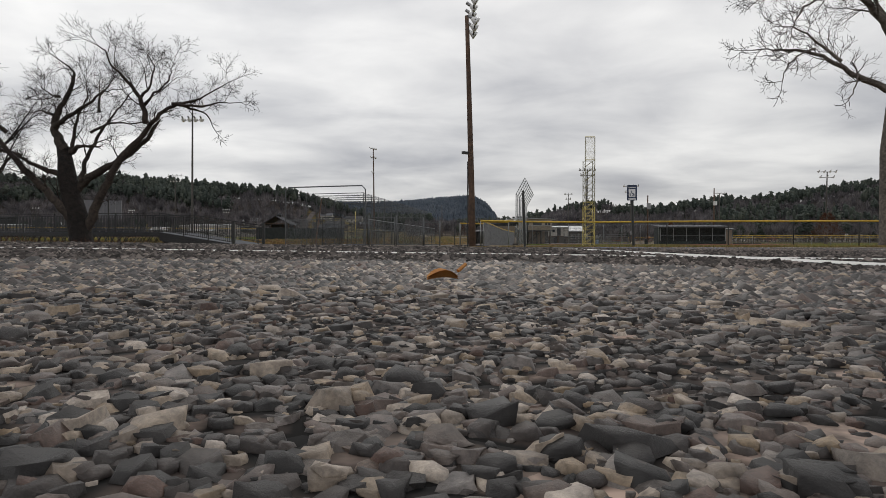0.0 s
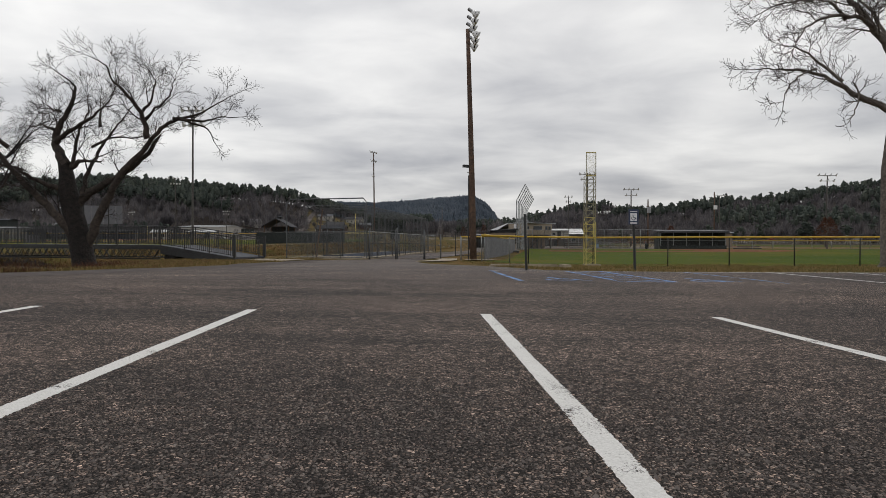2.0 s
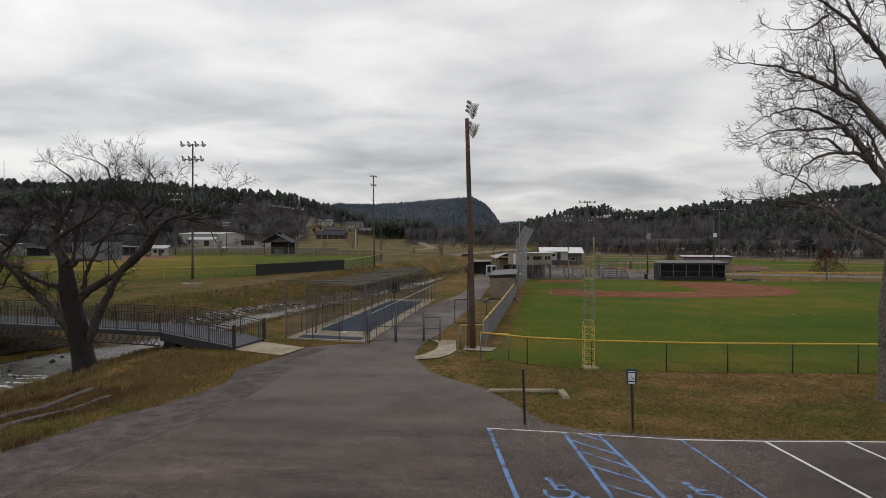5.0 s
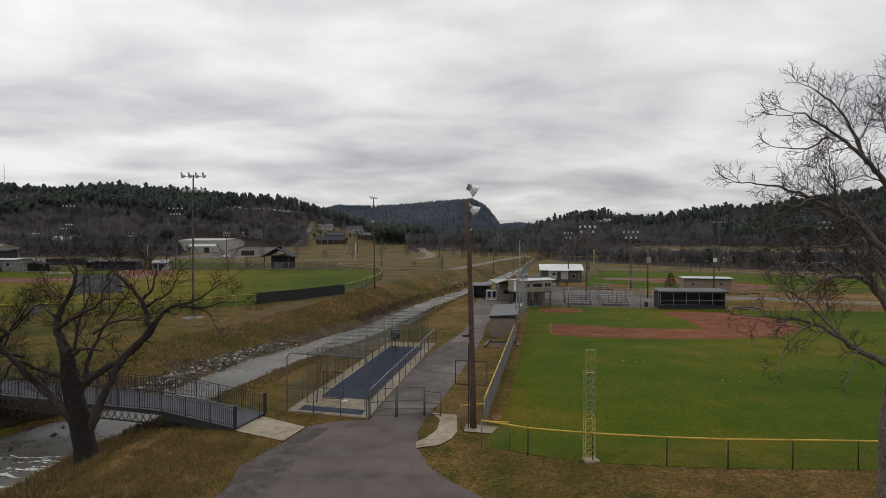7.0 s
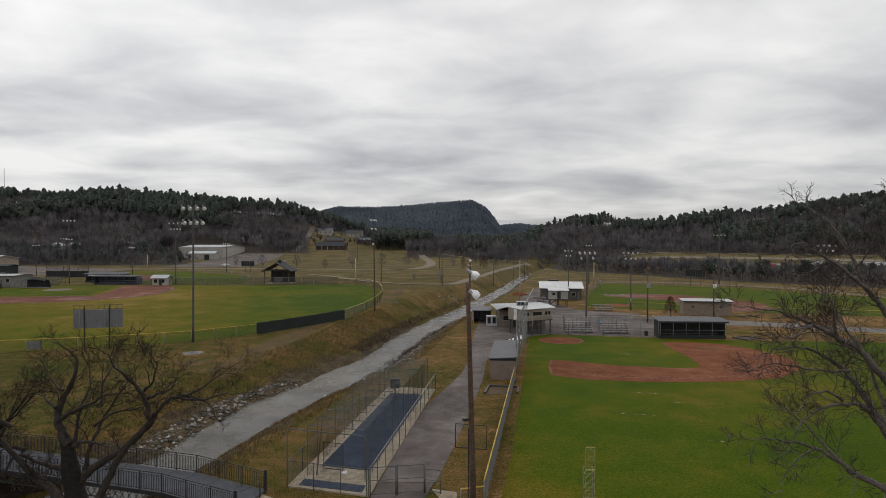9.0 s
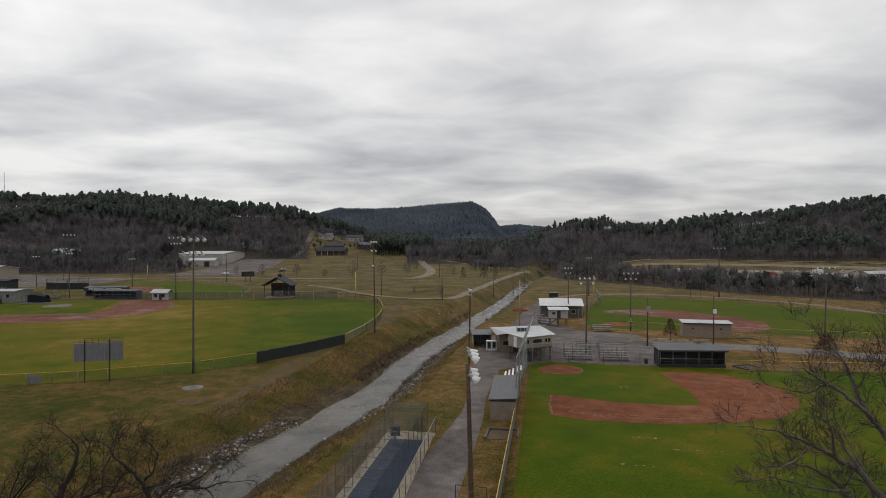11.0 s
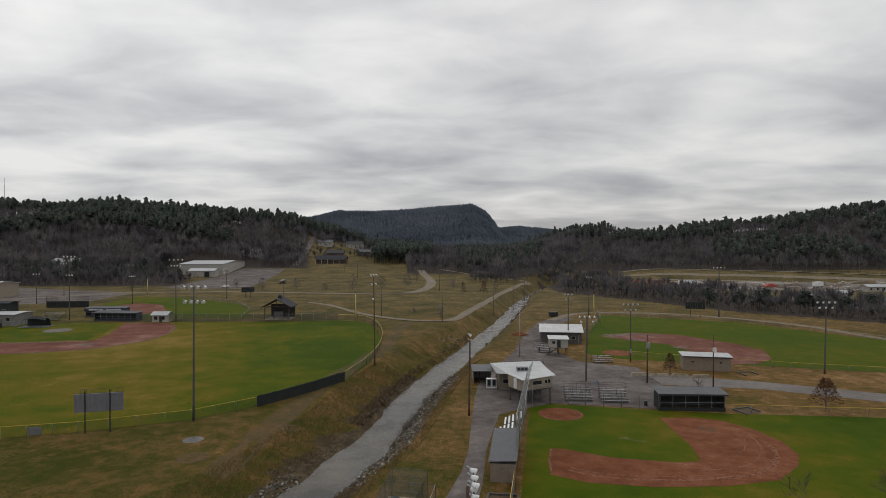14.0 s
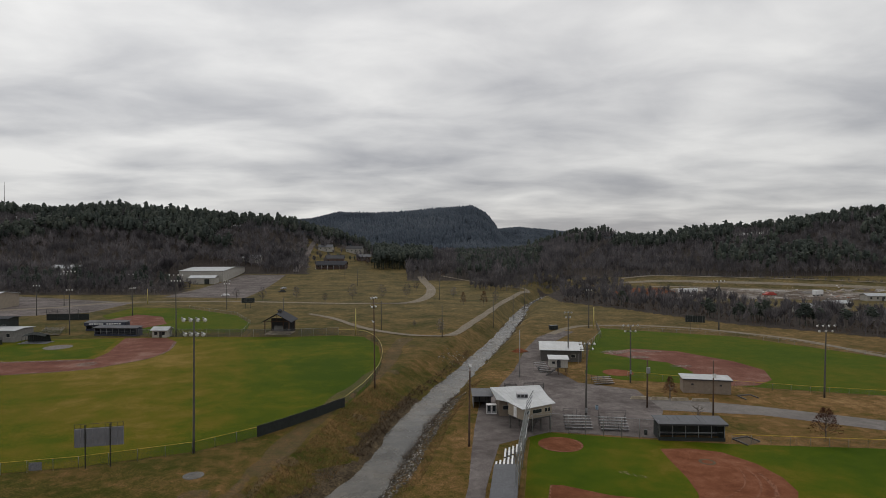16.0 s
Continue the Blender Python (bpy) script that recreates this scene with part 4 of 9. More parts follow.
drape("mound_dirt_west", arc(-118.5, 184, 4, 0, 360, 20)[:-1], 2.0, 0.09, GRAVEL, "pale covered pitching mound", "dirt")
drape("outfield_grass_northwest", [(-149, 261), (-151, 294), (-123, 289), (-90, 262), (-76, 236), (-71, 214), (-109, 212.6)], 3.0, 0.04, TURF_LUSH, "green grass of a small ball field", "grass")
drape("infield_dirt_northwest", [(-140, 244), (-136, 266), (-121, 258), (-109, 236), (-114, 220)], 3.0, 0.06, CLAY_FAR, "reddish clay infield of a small field", "dirt")
drape("dirt_track", band(smooth_path([(-28.5, 74), (-27.3, 82), (-25.6, 101), (-21.5, 128), (-15.2, 158), (-14.2, 186), (-12, 202)], 5), 4.2, 0.5), 2.0, 0.05, BARE_EARTH, "bare brown earth track along the creek bank", "track")
for x, y, r in ((-12.5, 152, 1.6), (-9.5, 186, 1.4), (-24, 92, 1.8), (-33, 79, 2.2), (-16.5, 118, 1.5)):
    drape("bare_bank_spot", arc(x, y, r, 0, 360, 12)[:-1], 1.0, 0.06, BARE_EARTH, "bare pale dirt spot in dry grass", "dirt")
drape("bank_puddle", arc(-36, 86, 1.5, 0, 360, 12)[:-1], 1.0, 0.03, WATER, "shallow puddle in dry grass", "puddle")

# ---- lines on the lot ----
def stripe(name, a, b, w, material, label, group="parking lines", lift=0.004, step=0.03, ragged=0.006):
    """A painted line whose edges run unevenly over the stones."""
    rnd = random.Random(int(abs(a[0] * 91 + a[1] * 37 + b[0] * 17) * 10))
    L = math.hypot(b[0] - a[0], b[1] - a[1])
    n = max(4, int(L / step))
    ux, uy = (b[0] - a[0]) / L, (b[1] - a[1]) / L
    mb = Mb()
    es = [[0.0, 0.0], [0.0, 0.0]]
    pts = []
    for i in range(n + 1):
        s = L * i / n
        for k in (0, 1):
            es[k][0] = es[k][0] * 0.97 + rnd.uniform(-1, 1) * ragged * 0.12
            es[k][1] = rnd.uniform(-1, 1) * ragged
        for k, sg in ((0, -1), (1, 1)):
            o = sg * w / 2 + es[k][0] + es[k][1]
            pts.append((a[0] + ux * s + uy * o, a[1] + uy * s - ux * o))
    P = np.array(pts)
    Z = land(P[:, 0], P[:, 1]) + lift
    mb.v = [(x, y, z) for (x, y), z in zip(pts, Z)]
    mb.f = [(2 * i, 2 * i + 1, 2 * i + 3, 2 * i + 2) for i in range(n)]
    return tagged(part(name, mb, material), label, "road marking", group, "structure")


stripe("cross_line", (-9, 2.0), (12, 0.66), 0.145, WHITE_PAINT, "long white painted line across parking stalls", lift=0.0012, step=0.007, ragged=0.005)
for xa, ya, xb, yb in ((0.735, 0.8, 0.52, 7.3), (-2.0, 1.0, -2.39, 7.5), (3.45, 0.7, 3.31, 7.25), (-4.75, 1.2, -5.16, 7.62), (6.2, 0.5, 6.05, 7.1), (-7.5, 1.4, -7.95, 7.8), (8.9, 0.3, 8.75, 7.0)):
    stripe("stall_line", (xa, ya), (xb, yb), 0.13, WHITE_PAINT, "white painted parking stall line", lift=0.002, step=0.012, ragged=0.005)
    stripe("stall_line", (xa, ya), (xa + (xa - xb) * 0.75, ya - 5.0), 0.13, WHITE_PAINT, "white painted parking stall line", lift=0.002, step=0.012, ragged=0.005)
EDGE = [(1.55, 20.55), (4.1, 20.1), (7.7, 19.35), (10.4, 19.2), (13, 19.2), (24, 18.6), (40, 17.9)]
for i, (a, b) in enumerate(zip(EDGE[:-1], EDGE[1:])):
    stripe("kerb_side_line", a, b, 0.09, FAINT_PAINT if i < 2 else WHITE_PAINT, "faded white line along the lot's grass edge", lift=0.004)
for i, (a, b, w, m) in enumerate((((1.62, 20.5), (1.9, 14.5), 0.13, BLUE_PAINT), ((4.1, 20.0), (4.3, 14.4), 0.12, BLUE_PAINT), ((5.2, 19.9), (5.62, 14.4), 0.12, BLUE_PAINT), ((4.25, 14.45), (5.65, 14.4), 0.12, BLUE_PAINT),
                                  ((7.75, 19.3), (8.2, 14.2), 0.09, BLUE_PAINT), ((10.4, 19.2), (10.85, 14.2), 0.11, WHITE_PAINT), ((13.0, 19.2), (13.5, 14.1), 0.11, WHITE_PAINT),
                                  ((15.7, 19.0), (16.2, 14.0), 0.11, WHITE_PAINT))):
    stripe("bay_line", a, b, w, m, "blue painted accessible bay line" if m is BLUE_PAINT else "white painted parking bay line", lift=0.008)
for a, b in (((4.15, 19.3), (5.3, 18.0)), ((4.2, 18.3), (5.4, 16.9)), ((4.22, 17.1), (5.5, 15.8)), ((4.25, 15.8), (5.55, 14.6)), ((4.6, 19.9), (5.25, 19.2))):
    stripe("hatch_line", a, b, 0.09, BLUE_PAINT, "blue painted hatch line of an access aisle", lift=0.006)


def wheelchair_mark(x, y):
    """The accessible parking symbol: wheel arc, seated body and head, in paint."""
    mb = Mb()

    def strip(points, w):
        out = band(points, w)
        n = len(points)
        for i in range(n - 1):
            q = [out[i], out[i + 1], out[2 * n - 2 - i], out[2 * n - 1 - i]]
            mb.face(*[(x + px, y + py, land_z(x + px, y + py) + 0.009) for px, py in q])

    strip(arc(0, 0.42, 0.36, 150, 390, 14), 0.11)
    strip([(-0.08, 1.15), (-0.02, 0.62), (0.34, 0.58), (0.52, 0.12), (0.72, 0.16)], 0.12)
    strip([(-0.05, 0.88), (0.26, 0.86)], 0.09)
    strip(arc(-0.1, 1.3, 0.06, 0, 360, 10), 0.12)
    return tagged(part("wheelchair_mark", mb, BLUE_PAINT), "blue painted wheelchair symbol on asphalt", "road marking", "wheelchair symbols", "structure")


wheelchair_mark(3.0, 14.75)
wheelchair_mark(6.6, 14.5)


# ---- flood light poles ----
def floodlight_data():
    """A bowl reflector on a short yoke, opening towards +y and down."""
    mb = Mb()
    ax = Vector((0, 0.82, -0.57))
    mb.tube([ax * -0.32, ax * -0.25, ax * -0.1, ax * 0.12, ax * 0.2], [0.09, 0.13, 0.2, 0.3, 0.31], 12)
    return mb.data("floodlight_bowl", LAMP_WHITE, True)


def gear_data():
    mb = Mb()
    ax = Vector((0, 0.82, -0.57))
    mb.tube([ax * -0.62, ax * -0.32], [0.11, 0.12], 8)
    mb.box(0, 0, -0.02, 0.68, 0.05, 0.05)
    return mb.data("ballast", LAMP_GREY)


BOWL, GEAR = floodlight_data(), gear_data()


def flood_pole(x, y, height, arms, label, radius=0.17, lean=(0, 0), material=None, turn=0.0, box_at=None, group="flood light poles", size=0.78, shift=0.0):
    """arms: (height from the ground, half length, how many lamps, which way they face along the view: 1 away, -1 back)."""
    z = land_z(x, y)
    material = material or POLE_WOOD
    root = thing("flood_light_pole", (x, y, z), label, "light pole", group)
    n = 7
    pts = [(lean[0] * (i / n) ** 1.2, lean[1] * i / n, -0.1 + (height + 0.1) * i / n) for i in range(n + 1)]
    part("pole", Mb().tube(pts, [radius * (1 - 0.42 * i / n) for i in range(n + 1)], 10), material, root, smooth=True)
    for h, half, count, face in arms:
        k = h / height
        cx, cy = lean[0] * k ** 1.2 + shift, lean[1] * k
        c, s = math.cos(turn), math.sin(turn)
        part("crossarm", Mb().tube([(cx - half * c, cy - half * s, h), (cx + half * c, cy + half * s, h)], 0.055, 6), material if material is POLE_GREY else DARK_STEEL, root)
        for i in range(count):
            o = -half * 0.96 + 2 * half * 0.96 * i / max(count - 1, 1)
            lamp = part("floodlight", BOWL, None, root)
            lamp.matrix_basis = Matrix.Translation((cx + o * c, cy + o * s, h + 0.1)) @ pose(0, 0, 0, 0, 0, math.degrees(turn) + (0 if face > 0 else 180)) @ Matrix.Diagonal((size, size, size, 1))
            part("ballast", GEAR, None, lamp)
    if box_at:
        part("control_box", Mb().box(0, -radius - 0.12, box_at, 0.4, 0.25, 0.9), LAMP_GREY, root, "grey control box")
    return root


main_pole = flood_pole(1.87, 36.7, 14.1, [(14.5, 1.2, 3, 1), (13.3, 1.2, 3, 1)], "tall leaning brown wooden pole with stacked floodlights", 0.215, (-0.36, 0), None, radians(-90), size=0.85, shift=0.42)
part("bracket", Mb().box(-0.42, -0.1, 5.75, 0.5, 0.18, 0.16, 0.5).tube([(-0.3, 0, 0), (-0.3, 0, 5.2)], 0.04, 6), DARK_STEEL, main_pole)
flood_pole(-39.7, 95, 21.4, [(21.2, 1.75, 4, 1), (18.9, 1.5, 4, 1)], "very tall grey steel pole with two rows of floodlights", 0.19, (0.15, 0), POLE_GREY, size=1.1)
flood_pole(-15.6, 136.5, 20.6, [(20.6, 0.9, 3, -1), (18.6, 0.7, 2, -1), (15.2, 0.3, 1, -1)], "tall dark pole with angled floodlights by the outfield fence", 0.19, (-0.2, 0), None, radians(55))
flood_pole(4.4, 100.5, 13.8, [(13.5, 0.5, 2, 1), (12.6, 0.4, 1, 1)], "wooden pole with lamps beside the drive", 0.2, (0.15, 0), None, radians(-90))
flood_pole(28, 117, 14.6, [(14.4, 1.5, 4, -1), (13.4, 1.2, 2, -1)], "flood light pole behind the bleachers", 0.22, (0.2, 0), POLE_GREY, box_at=1.5)
flood_pole(36, 172, 14.0, [(14.0, 1.0, 3, 1), (12.6, 0.6, 2, 1)], "flood light pole by a metal building", 0.19, (0, 0), POLE_GREY)
flood_pole(45.8, 146, 13.9, [(13.9, 1.8, 4, 1), (12.5, 1.3, 3, 1)], "flood light pole by the farther infield", 0.2, (0, 0), POLE_GREY, box_at=2.6)
flood_pole(84.3, 132, 15.8, [(15.8, 2.0, 4, 1), (14.6, 1.5, 3, 1)], "tall flood light pole by the gravel road", 0.2, (0.3, 0), POLE_GREY)
flood_pole(107, 232, 19, [(19, 2.2, 4, -1)], "distant flood light pole behind the outfield", 0.28, (0, 0), POLE_GREY)
flood_pole(58, 238, 15, [(15, 1.0, 3, -1)], "distant flood light pole at the field corner", 0.25, (0, 0), POLE_GREY)
for x, y, h, arms in ((-130.5, 209, 22, [(22, 2.0, 4, 1), (15.5, 1.0, 3, 1)]), (-91.5, 205, 21, [(21, 2.3, 4, 1), (19, 1.6, 4, 1)]), (-136, 262, 12, [(12, 1.2, 4, -1)]), (-103, 285, 21, [(13.5, 1.6, 4, -1), (12.2, 1.2, 3, -1)]),
                      (-190, 300, 16, [(16, 1.5, 3, -1)]), (-172, 330, 14, [(14, 1.2, 2, -1)]), (-178, 262, 13, [(13, 1.3, 3, -1)])):
    flood_pole(x, y, min(h, arms[0][0] + 0.3), arms, "distant flood light pole of the western ball fields", 0.2, (0, 0), POLE_GREY, size=0.85)


def plain_pole(x, y, h, r, material, label, box=None, name="utility_pole", category="pole"):
    z = land_z(x, y)
    root = thing(name, (x, y, z), label, category, "utility poles")
    part("pole", Mb().tube([(0, 0, -0.1), (0, 0, h)], [r, r * 0.7], 8), material, root, smooth=True)
    if box:
        part(box[0], Mb().box(0.1, -r - 0.15, box[1], box[2], 0.35, box[3]), box[4], root)
    return root


plain_pole(42.4, 124, 10, 0.17, POLE_WOOD, "short wooden utility pole with a pale transformer", ("transformer", 7.8, 0.7, 1.2, LAMP_GREY))
plain_pole(53.4, 118, 11, 0.15, POLE_WOOD, "wooden pole carrying a white loudspeaker", ("loudspeaker", 8.0, 0.6, 0.8, SIGN_WHITE))
for x, y, h in ((-0.3, 203, 11), (21, 250, 12), (34, 290, 12), (-22.5, 218, 11), (45, 330, 13), (-64, 240, 10), (-2, 330, 12), (-60, 420, 12), (50, 356, 12), (-77, 470, 12)):
    plain_pole(x, y, h, 0.16, POLE_GREY, "thin grey utility pole in dry grass")
plain_pole(19.5, 152, 12, 0.12, LAMP_GREY, "slim pale flagpole by the concession stand", name="flagpole", category="flagpole")
for x, y, h in ((-30.5, 209, 9), (-154, 312, 7.5), (59.5, 236, 8.5)):
    plain_pole(x, y, h, 0.2, YELLOW_PALE, "yellow foul pole at an outfield corner", name="foul_pole", category="foul pole")


plain_pole(-556, 760, 46, 0.35, POLE_GREY, "slender radio mast on a wooded ridge", name="radio_mast", category="mast")


# ---- fences ----
POST_CACHE = {}


def post_mesh(h, r, mat):
    k = (round(h, 2), r, mat.name)
    if k not in POST_CACHE:
        POST_CACHE[k] = Mb().tube([(0, 0, -0.05), (0, 0, h), (0, 0, h + r)], [r, r, r * 0.4], 6).data("post", mat, True)
    return POST_CACHE[k]


def fence(points, height, label, spacing=3.0, post_r=0.035, mat=None, mesh=None, rail_mat=None, rail_r=0.03, cap=False, low_rail=False, group="chain-link fences", name="fence", panel=None):
    """A chain-link fence on the land: posts, a top rail (or a fat cap), wire fabric bay by bay."""
    mat, mesh = mat or GALV, mesh or CHAIN
    x0, y0 = points[0]
    z0 = land_z(x0, y0)
    root = thing(name, (x0, y0, z0), label, "fence", group)
    spots = []
    for (ax, ay), (bx, by) in zip(points[:-1], points[1:]):
        n = max(1, round(math.hypot(bx - ax, by - ay) / spacing))
        spots += [(ax + (bx - ax) * i / n, ay + (by - ay) * i / n) for i in range(n)]
    spots.append(points[-1])
    loc = [(x - x0, y - y0, land_z(x, y) - z0) for x, y in spots]
    top = [(x, y, z + height) for x, y, z in loc]
    for p in loc:
        o = part("post", post_mesh(height, post_r, mat), None, root)
        o.location = p
    for a, b in zip(top[:-1], top[1:]):
        part("cap_rail" if cap else "top_rail", Mb().tube([a, b], rail_r, 8 if cap else 6), rail_mat or mat, root, smooth=True)
    if low_rail:
        for a, b in zip(loc[:-1], loc[1:]):
            part("bottom_rail", Mb().tube([(a[0], a[1], a[2] + 0.06), (b[0], b[1], b[2] + 0.06)], 0.02, 5), mat, root)
    for a, b in zip(loc[:-1], loc[1:]):
        if panel:
            d = Vector((b[0] - a[0], b[1] - a[1], 0)).normalized().cross(Vector((0, 0, 1))) * 0.04
            mb = Mb()
            nz = 5
            rows = []
            for i in range(nz + 1):
                t = i / nz
                s = 0.03 * math.sin(math.pi * t) * math.sin(a[0] * 3 + t * 7)
                rows.append(((a[0] + (b[0] - a[0]) * t, a[1] + (b[1] - a[1]) * t), a[2] + (b[2] - a[2]) * t, s))
            for (p, za, sa), (q, zb, sb) in zip(rows[:-1], rows[1:]):
                mb.slab([(p[0] + d.x * (1 + sa * 20), p[1] + d.y * (1 + sa * 20), za + 0.05), (q[0] + d.x * (1 + sb * 20), q[1] + d.y * (1 + sb * 20), zb + 0.05),
                         (q[0] + d.x, q[1] + d.y, zb + height - 0.06 + sb), (p[0] + d.x, p[1] + d.y, za + height - 0.06 + sa)], 0.004)
            part("windscreen_panel", mb, panel, root)
        else:
            part("wire_mesh", Mb().web(a, b, (a[2] + 0.04, b[2] + 0.04), (a[2] + height - 0.02, b[2] + height - 0.02)), mesh, root)
    return root


FRONT = [(2.15, 33.4), (4.6, 32.3), (7.9, 31.55), (11.6, 30.9), (14.6, 30.55), (21.1, 30.3), (60, 28.6)]
fence(FRONT, 1.5, "low chain-link outfield fence with yellow plastic cap", 3.1, 0.03, DARK_STEEL, CHAIN, YELLOW, 0.05, cap=True)
fence([(1.1, 36.6), (2.55, 37.0)], 1.45, "short chain-link return with yellow cap by the pole", 1.4, 0.04, GALV, CHAIN, YELLOW, 0.045, cap=True)
fence([(2.15, 33.4), (3.7, 33.3)], 1.45, "short low gate section with yellow cap", 1.5, 0.035, GALV, CHAIN, YELLOW, 0.045, cap=True)
fence([(2.6, 37.6), (4.4, 48), (6.4, 59.5), (8.6, 71.9)], 1.6, "outfield fence with grey windscreen and yellow cap", 3.0, 0.035, GALV, None, YELLOW, 0.05, cap=True, panel=SCREEN_GREY)
# tall netting along the foul line, tipped over at the top
def tall_net():
    a, b = (8.9, 74.5), (14.6, 104)
    z0 = land_z(*a)
    root = thing("tall_netting", (*a, z0), "tall grey backstop netting with tilted top by the field", "netting", "chain-link fences")
    n = 9
    L = [(a[0] + (b[0] - a[0]) * i / n - a[0], a[1] + (b[1] - a[1]) * i / n - a[1], land_z(a[0] + (b[0] - a[0]) * i / n, a[1] + (b[1] - a[1]) * i / n) - z0) for i in range(n + 1)]
    hs = [6.6 if i else 2.2 for i in range(n + 1)]
    for i, p in enumerate(L):
        part("post", Mb().tube([p, (p[0], p[1], p[2] + hs[i])] + ([(p[0] + 1.1, p[1] - 0.3, p[2] + hs[i] + 2.1)] if i else []), 0.06, 6), YELLOW_PALE if i < 1 else GALV, root)
    for i in range(n):
        p, q = L[i], L[i + 1]
        part("netting_panel", Mb().web(p, q, (p[2], q[2]), (p[2] + hs[i], q[2] + hs[i + 1])), NET_GREY, root)
        if i:
            part("netting_top", Mb().sheet((p[0], p[1], p[2] + hs[i]), (q[0], q[1], q[2] + hs[i + 1]), (q[0] + 1.1, q[1] - 0.3, q[2] + hs[i + 1] + 2.1), (p[0] + 1.1, p[1] - 0.3, p[2] + hs[i] + 2.1)), NET_GREY, root)
            for h in (2.2, 4.4, 6.6):
                part("rail", Mb().tube([(p[0], p[1], p[2] + h), (q[0], q[1], q[2] + h)], 0.025, 5), GALV, root)
            part("rail", Mb().tube([(p[0] + 1.1, p[1] - 0.3, p[2] + 8.7), (q[0] + 1.1, q[1] - 0.3, q[2] + 8.7)], 0.03, 5), GALV, root)


tall_net()
fence([(14.6, 104), (16, 107), (19.5, 108), (37.5, 104)], 3.4, "tall chain-link backstop fence in front of the bleachers", 3.0, 0.05, GALV, CHAIN, GALV, 0.03)
fence([(49.5, 102.2), (62, 100.6), (77, 99), (105, 94.5)], 1.5, "far field fence with yellow cap", 3.2, 0.035, GALV, CHAIN, YELLOW, 0.05, cap=True)
fence([(47, 152), (66, 143.3), (84, 136.6), (99, 132.5), (150, 118)], 1.4, "field fence with thin yellow cap by the gravel road", 4.0, 0.035, GALV, CHAIN, YELLOW, 0.04, cap=True)
fence([(38, 168), (46, 190), (56, 212), (61, 238)], 2.6, "chain-link foul line fence of the farther field", 4.0, 0.05, GALV, CHAIN, GALV, 0.03)
fence([(61, 238), (106, 217), (131, 177), (150, 140)], 1.3, "outfield fence of the farther ball field", 5.0, 0.035, GALV, CHAIN, GALV, 0.03)
WEST = [(-150, 70), (-64, 86.2), (-54.2, 88.7), (-39.9, 94.9), (-31.9, 102.4)]
fence(WEST, 1.8, "long western outfield fence with thin yellow cap", 4.0, 0.035, GALV, CHAIN_DARK, YELLOW, 0.035, cap=True)
fence([(-31.9, 102.4), (-28.6, 106.8), (-24, 113.6), (-19.9, 120.9)], 2.0, "black windscreen section of the western outfield fence", 2.8, 0.04, DARK_STEEL, None, DARK_STEEL, 0.03, panel=SCREEN_BLACK)
fence(smooth_path([(-19.9, 120.9), (-16.9, 138.4), (-16.4, 160.2), (-19.7, 185), (-26.5, 204), (-36.4, 208)], 3), 2.0, "curved western outfield fence with pale yellow cap", 4.0, 0.035, DARK_STEEL, CHAIN_DARK, YELLOW_PALE, 0.05, cap=True)
fence([(-36.4, 208), (-52.7, 204.4), (-93, 204.4), (-104, 204)], 2.6, "dark-meshed chain-link fence along the infield edge", 4.0, 0.05, GALV, NET_DENSE, GALV, 0.035)
fence([(-71, 212), (-76, 236), (-90, 262), (-123, 290)], 1.4, "curved fence of the small western field", 5.0, 0.035, GALV, CHAIN, GALV, 0.03)


def gate(a, b, h, label):
    z0 = land_z(*a)
    root = thing("gate", (*a, z0), label, "gate", "driveway gates")
    dx, dy = b[0] - a[0], b[1] - a[1]
    dz = land_z(*b) - z0
    for name, pts in (("hinge_post", [(0, 0, 0), (0, 0, h + 0.15)]), ("latch_post", [(dx, dy, dz), (dx, dy, dz + h + 0.05)]), ("top_rail", [(0, 0, h), (dx, dy, dz + h)]), ("bottom_rail", [(0, 0, 0.15), (dx, dy, dz + 0.15)]),
                      ("middle_rail", [(0, 0, h * 0.55), (dx, dy, dz + h * 0.55)])):
        part(name, Mb().tube(pts, 0.045 if "post" in name else 0.025, 8), CAGE_STEEL, root, smooth=True)
    part("wire_mesh", Mb().web((0, 0), (dx, dy), (0.15, dz + 0.15), (h, dz + h)), CHAIN, root)


gate((-4.75, 38.85), (-3.1, 39.2), 1.9, "fixed chain-link panel between batting cage and gate")
gate((-3.0, 39.2), (-1.25, 39.5), 1.9, "closed galvanised chain-link drive gate")
gate((-1.2, 39.5), (-0.15, 39.2), 1.6, "short galvanised gate panel beside a sidewalk")


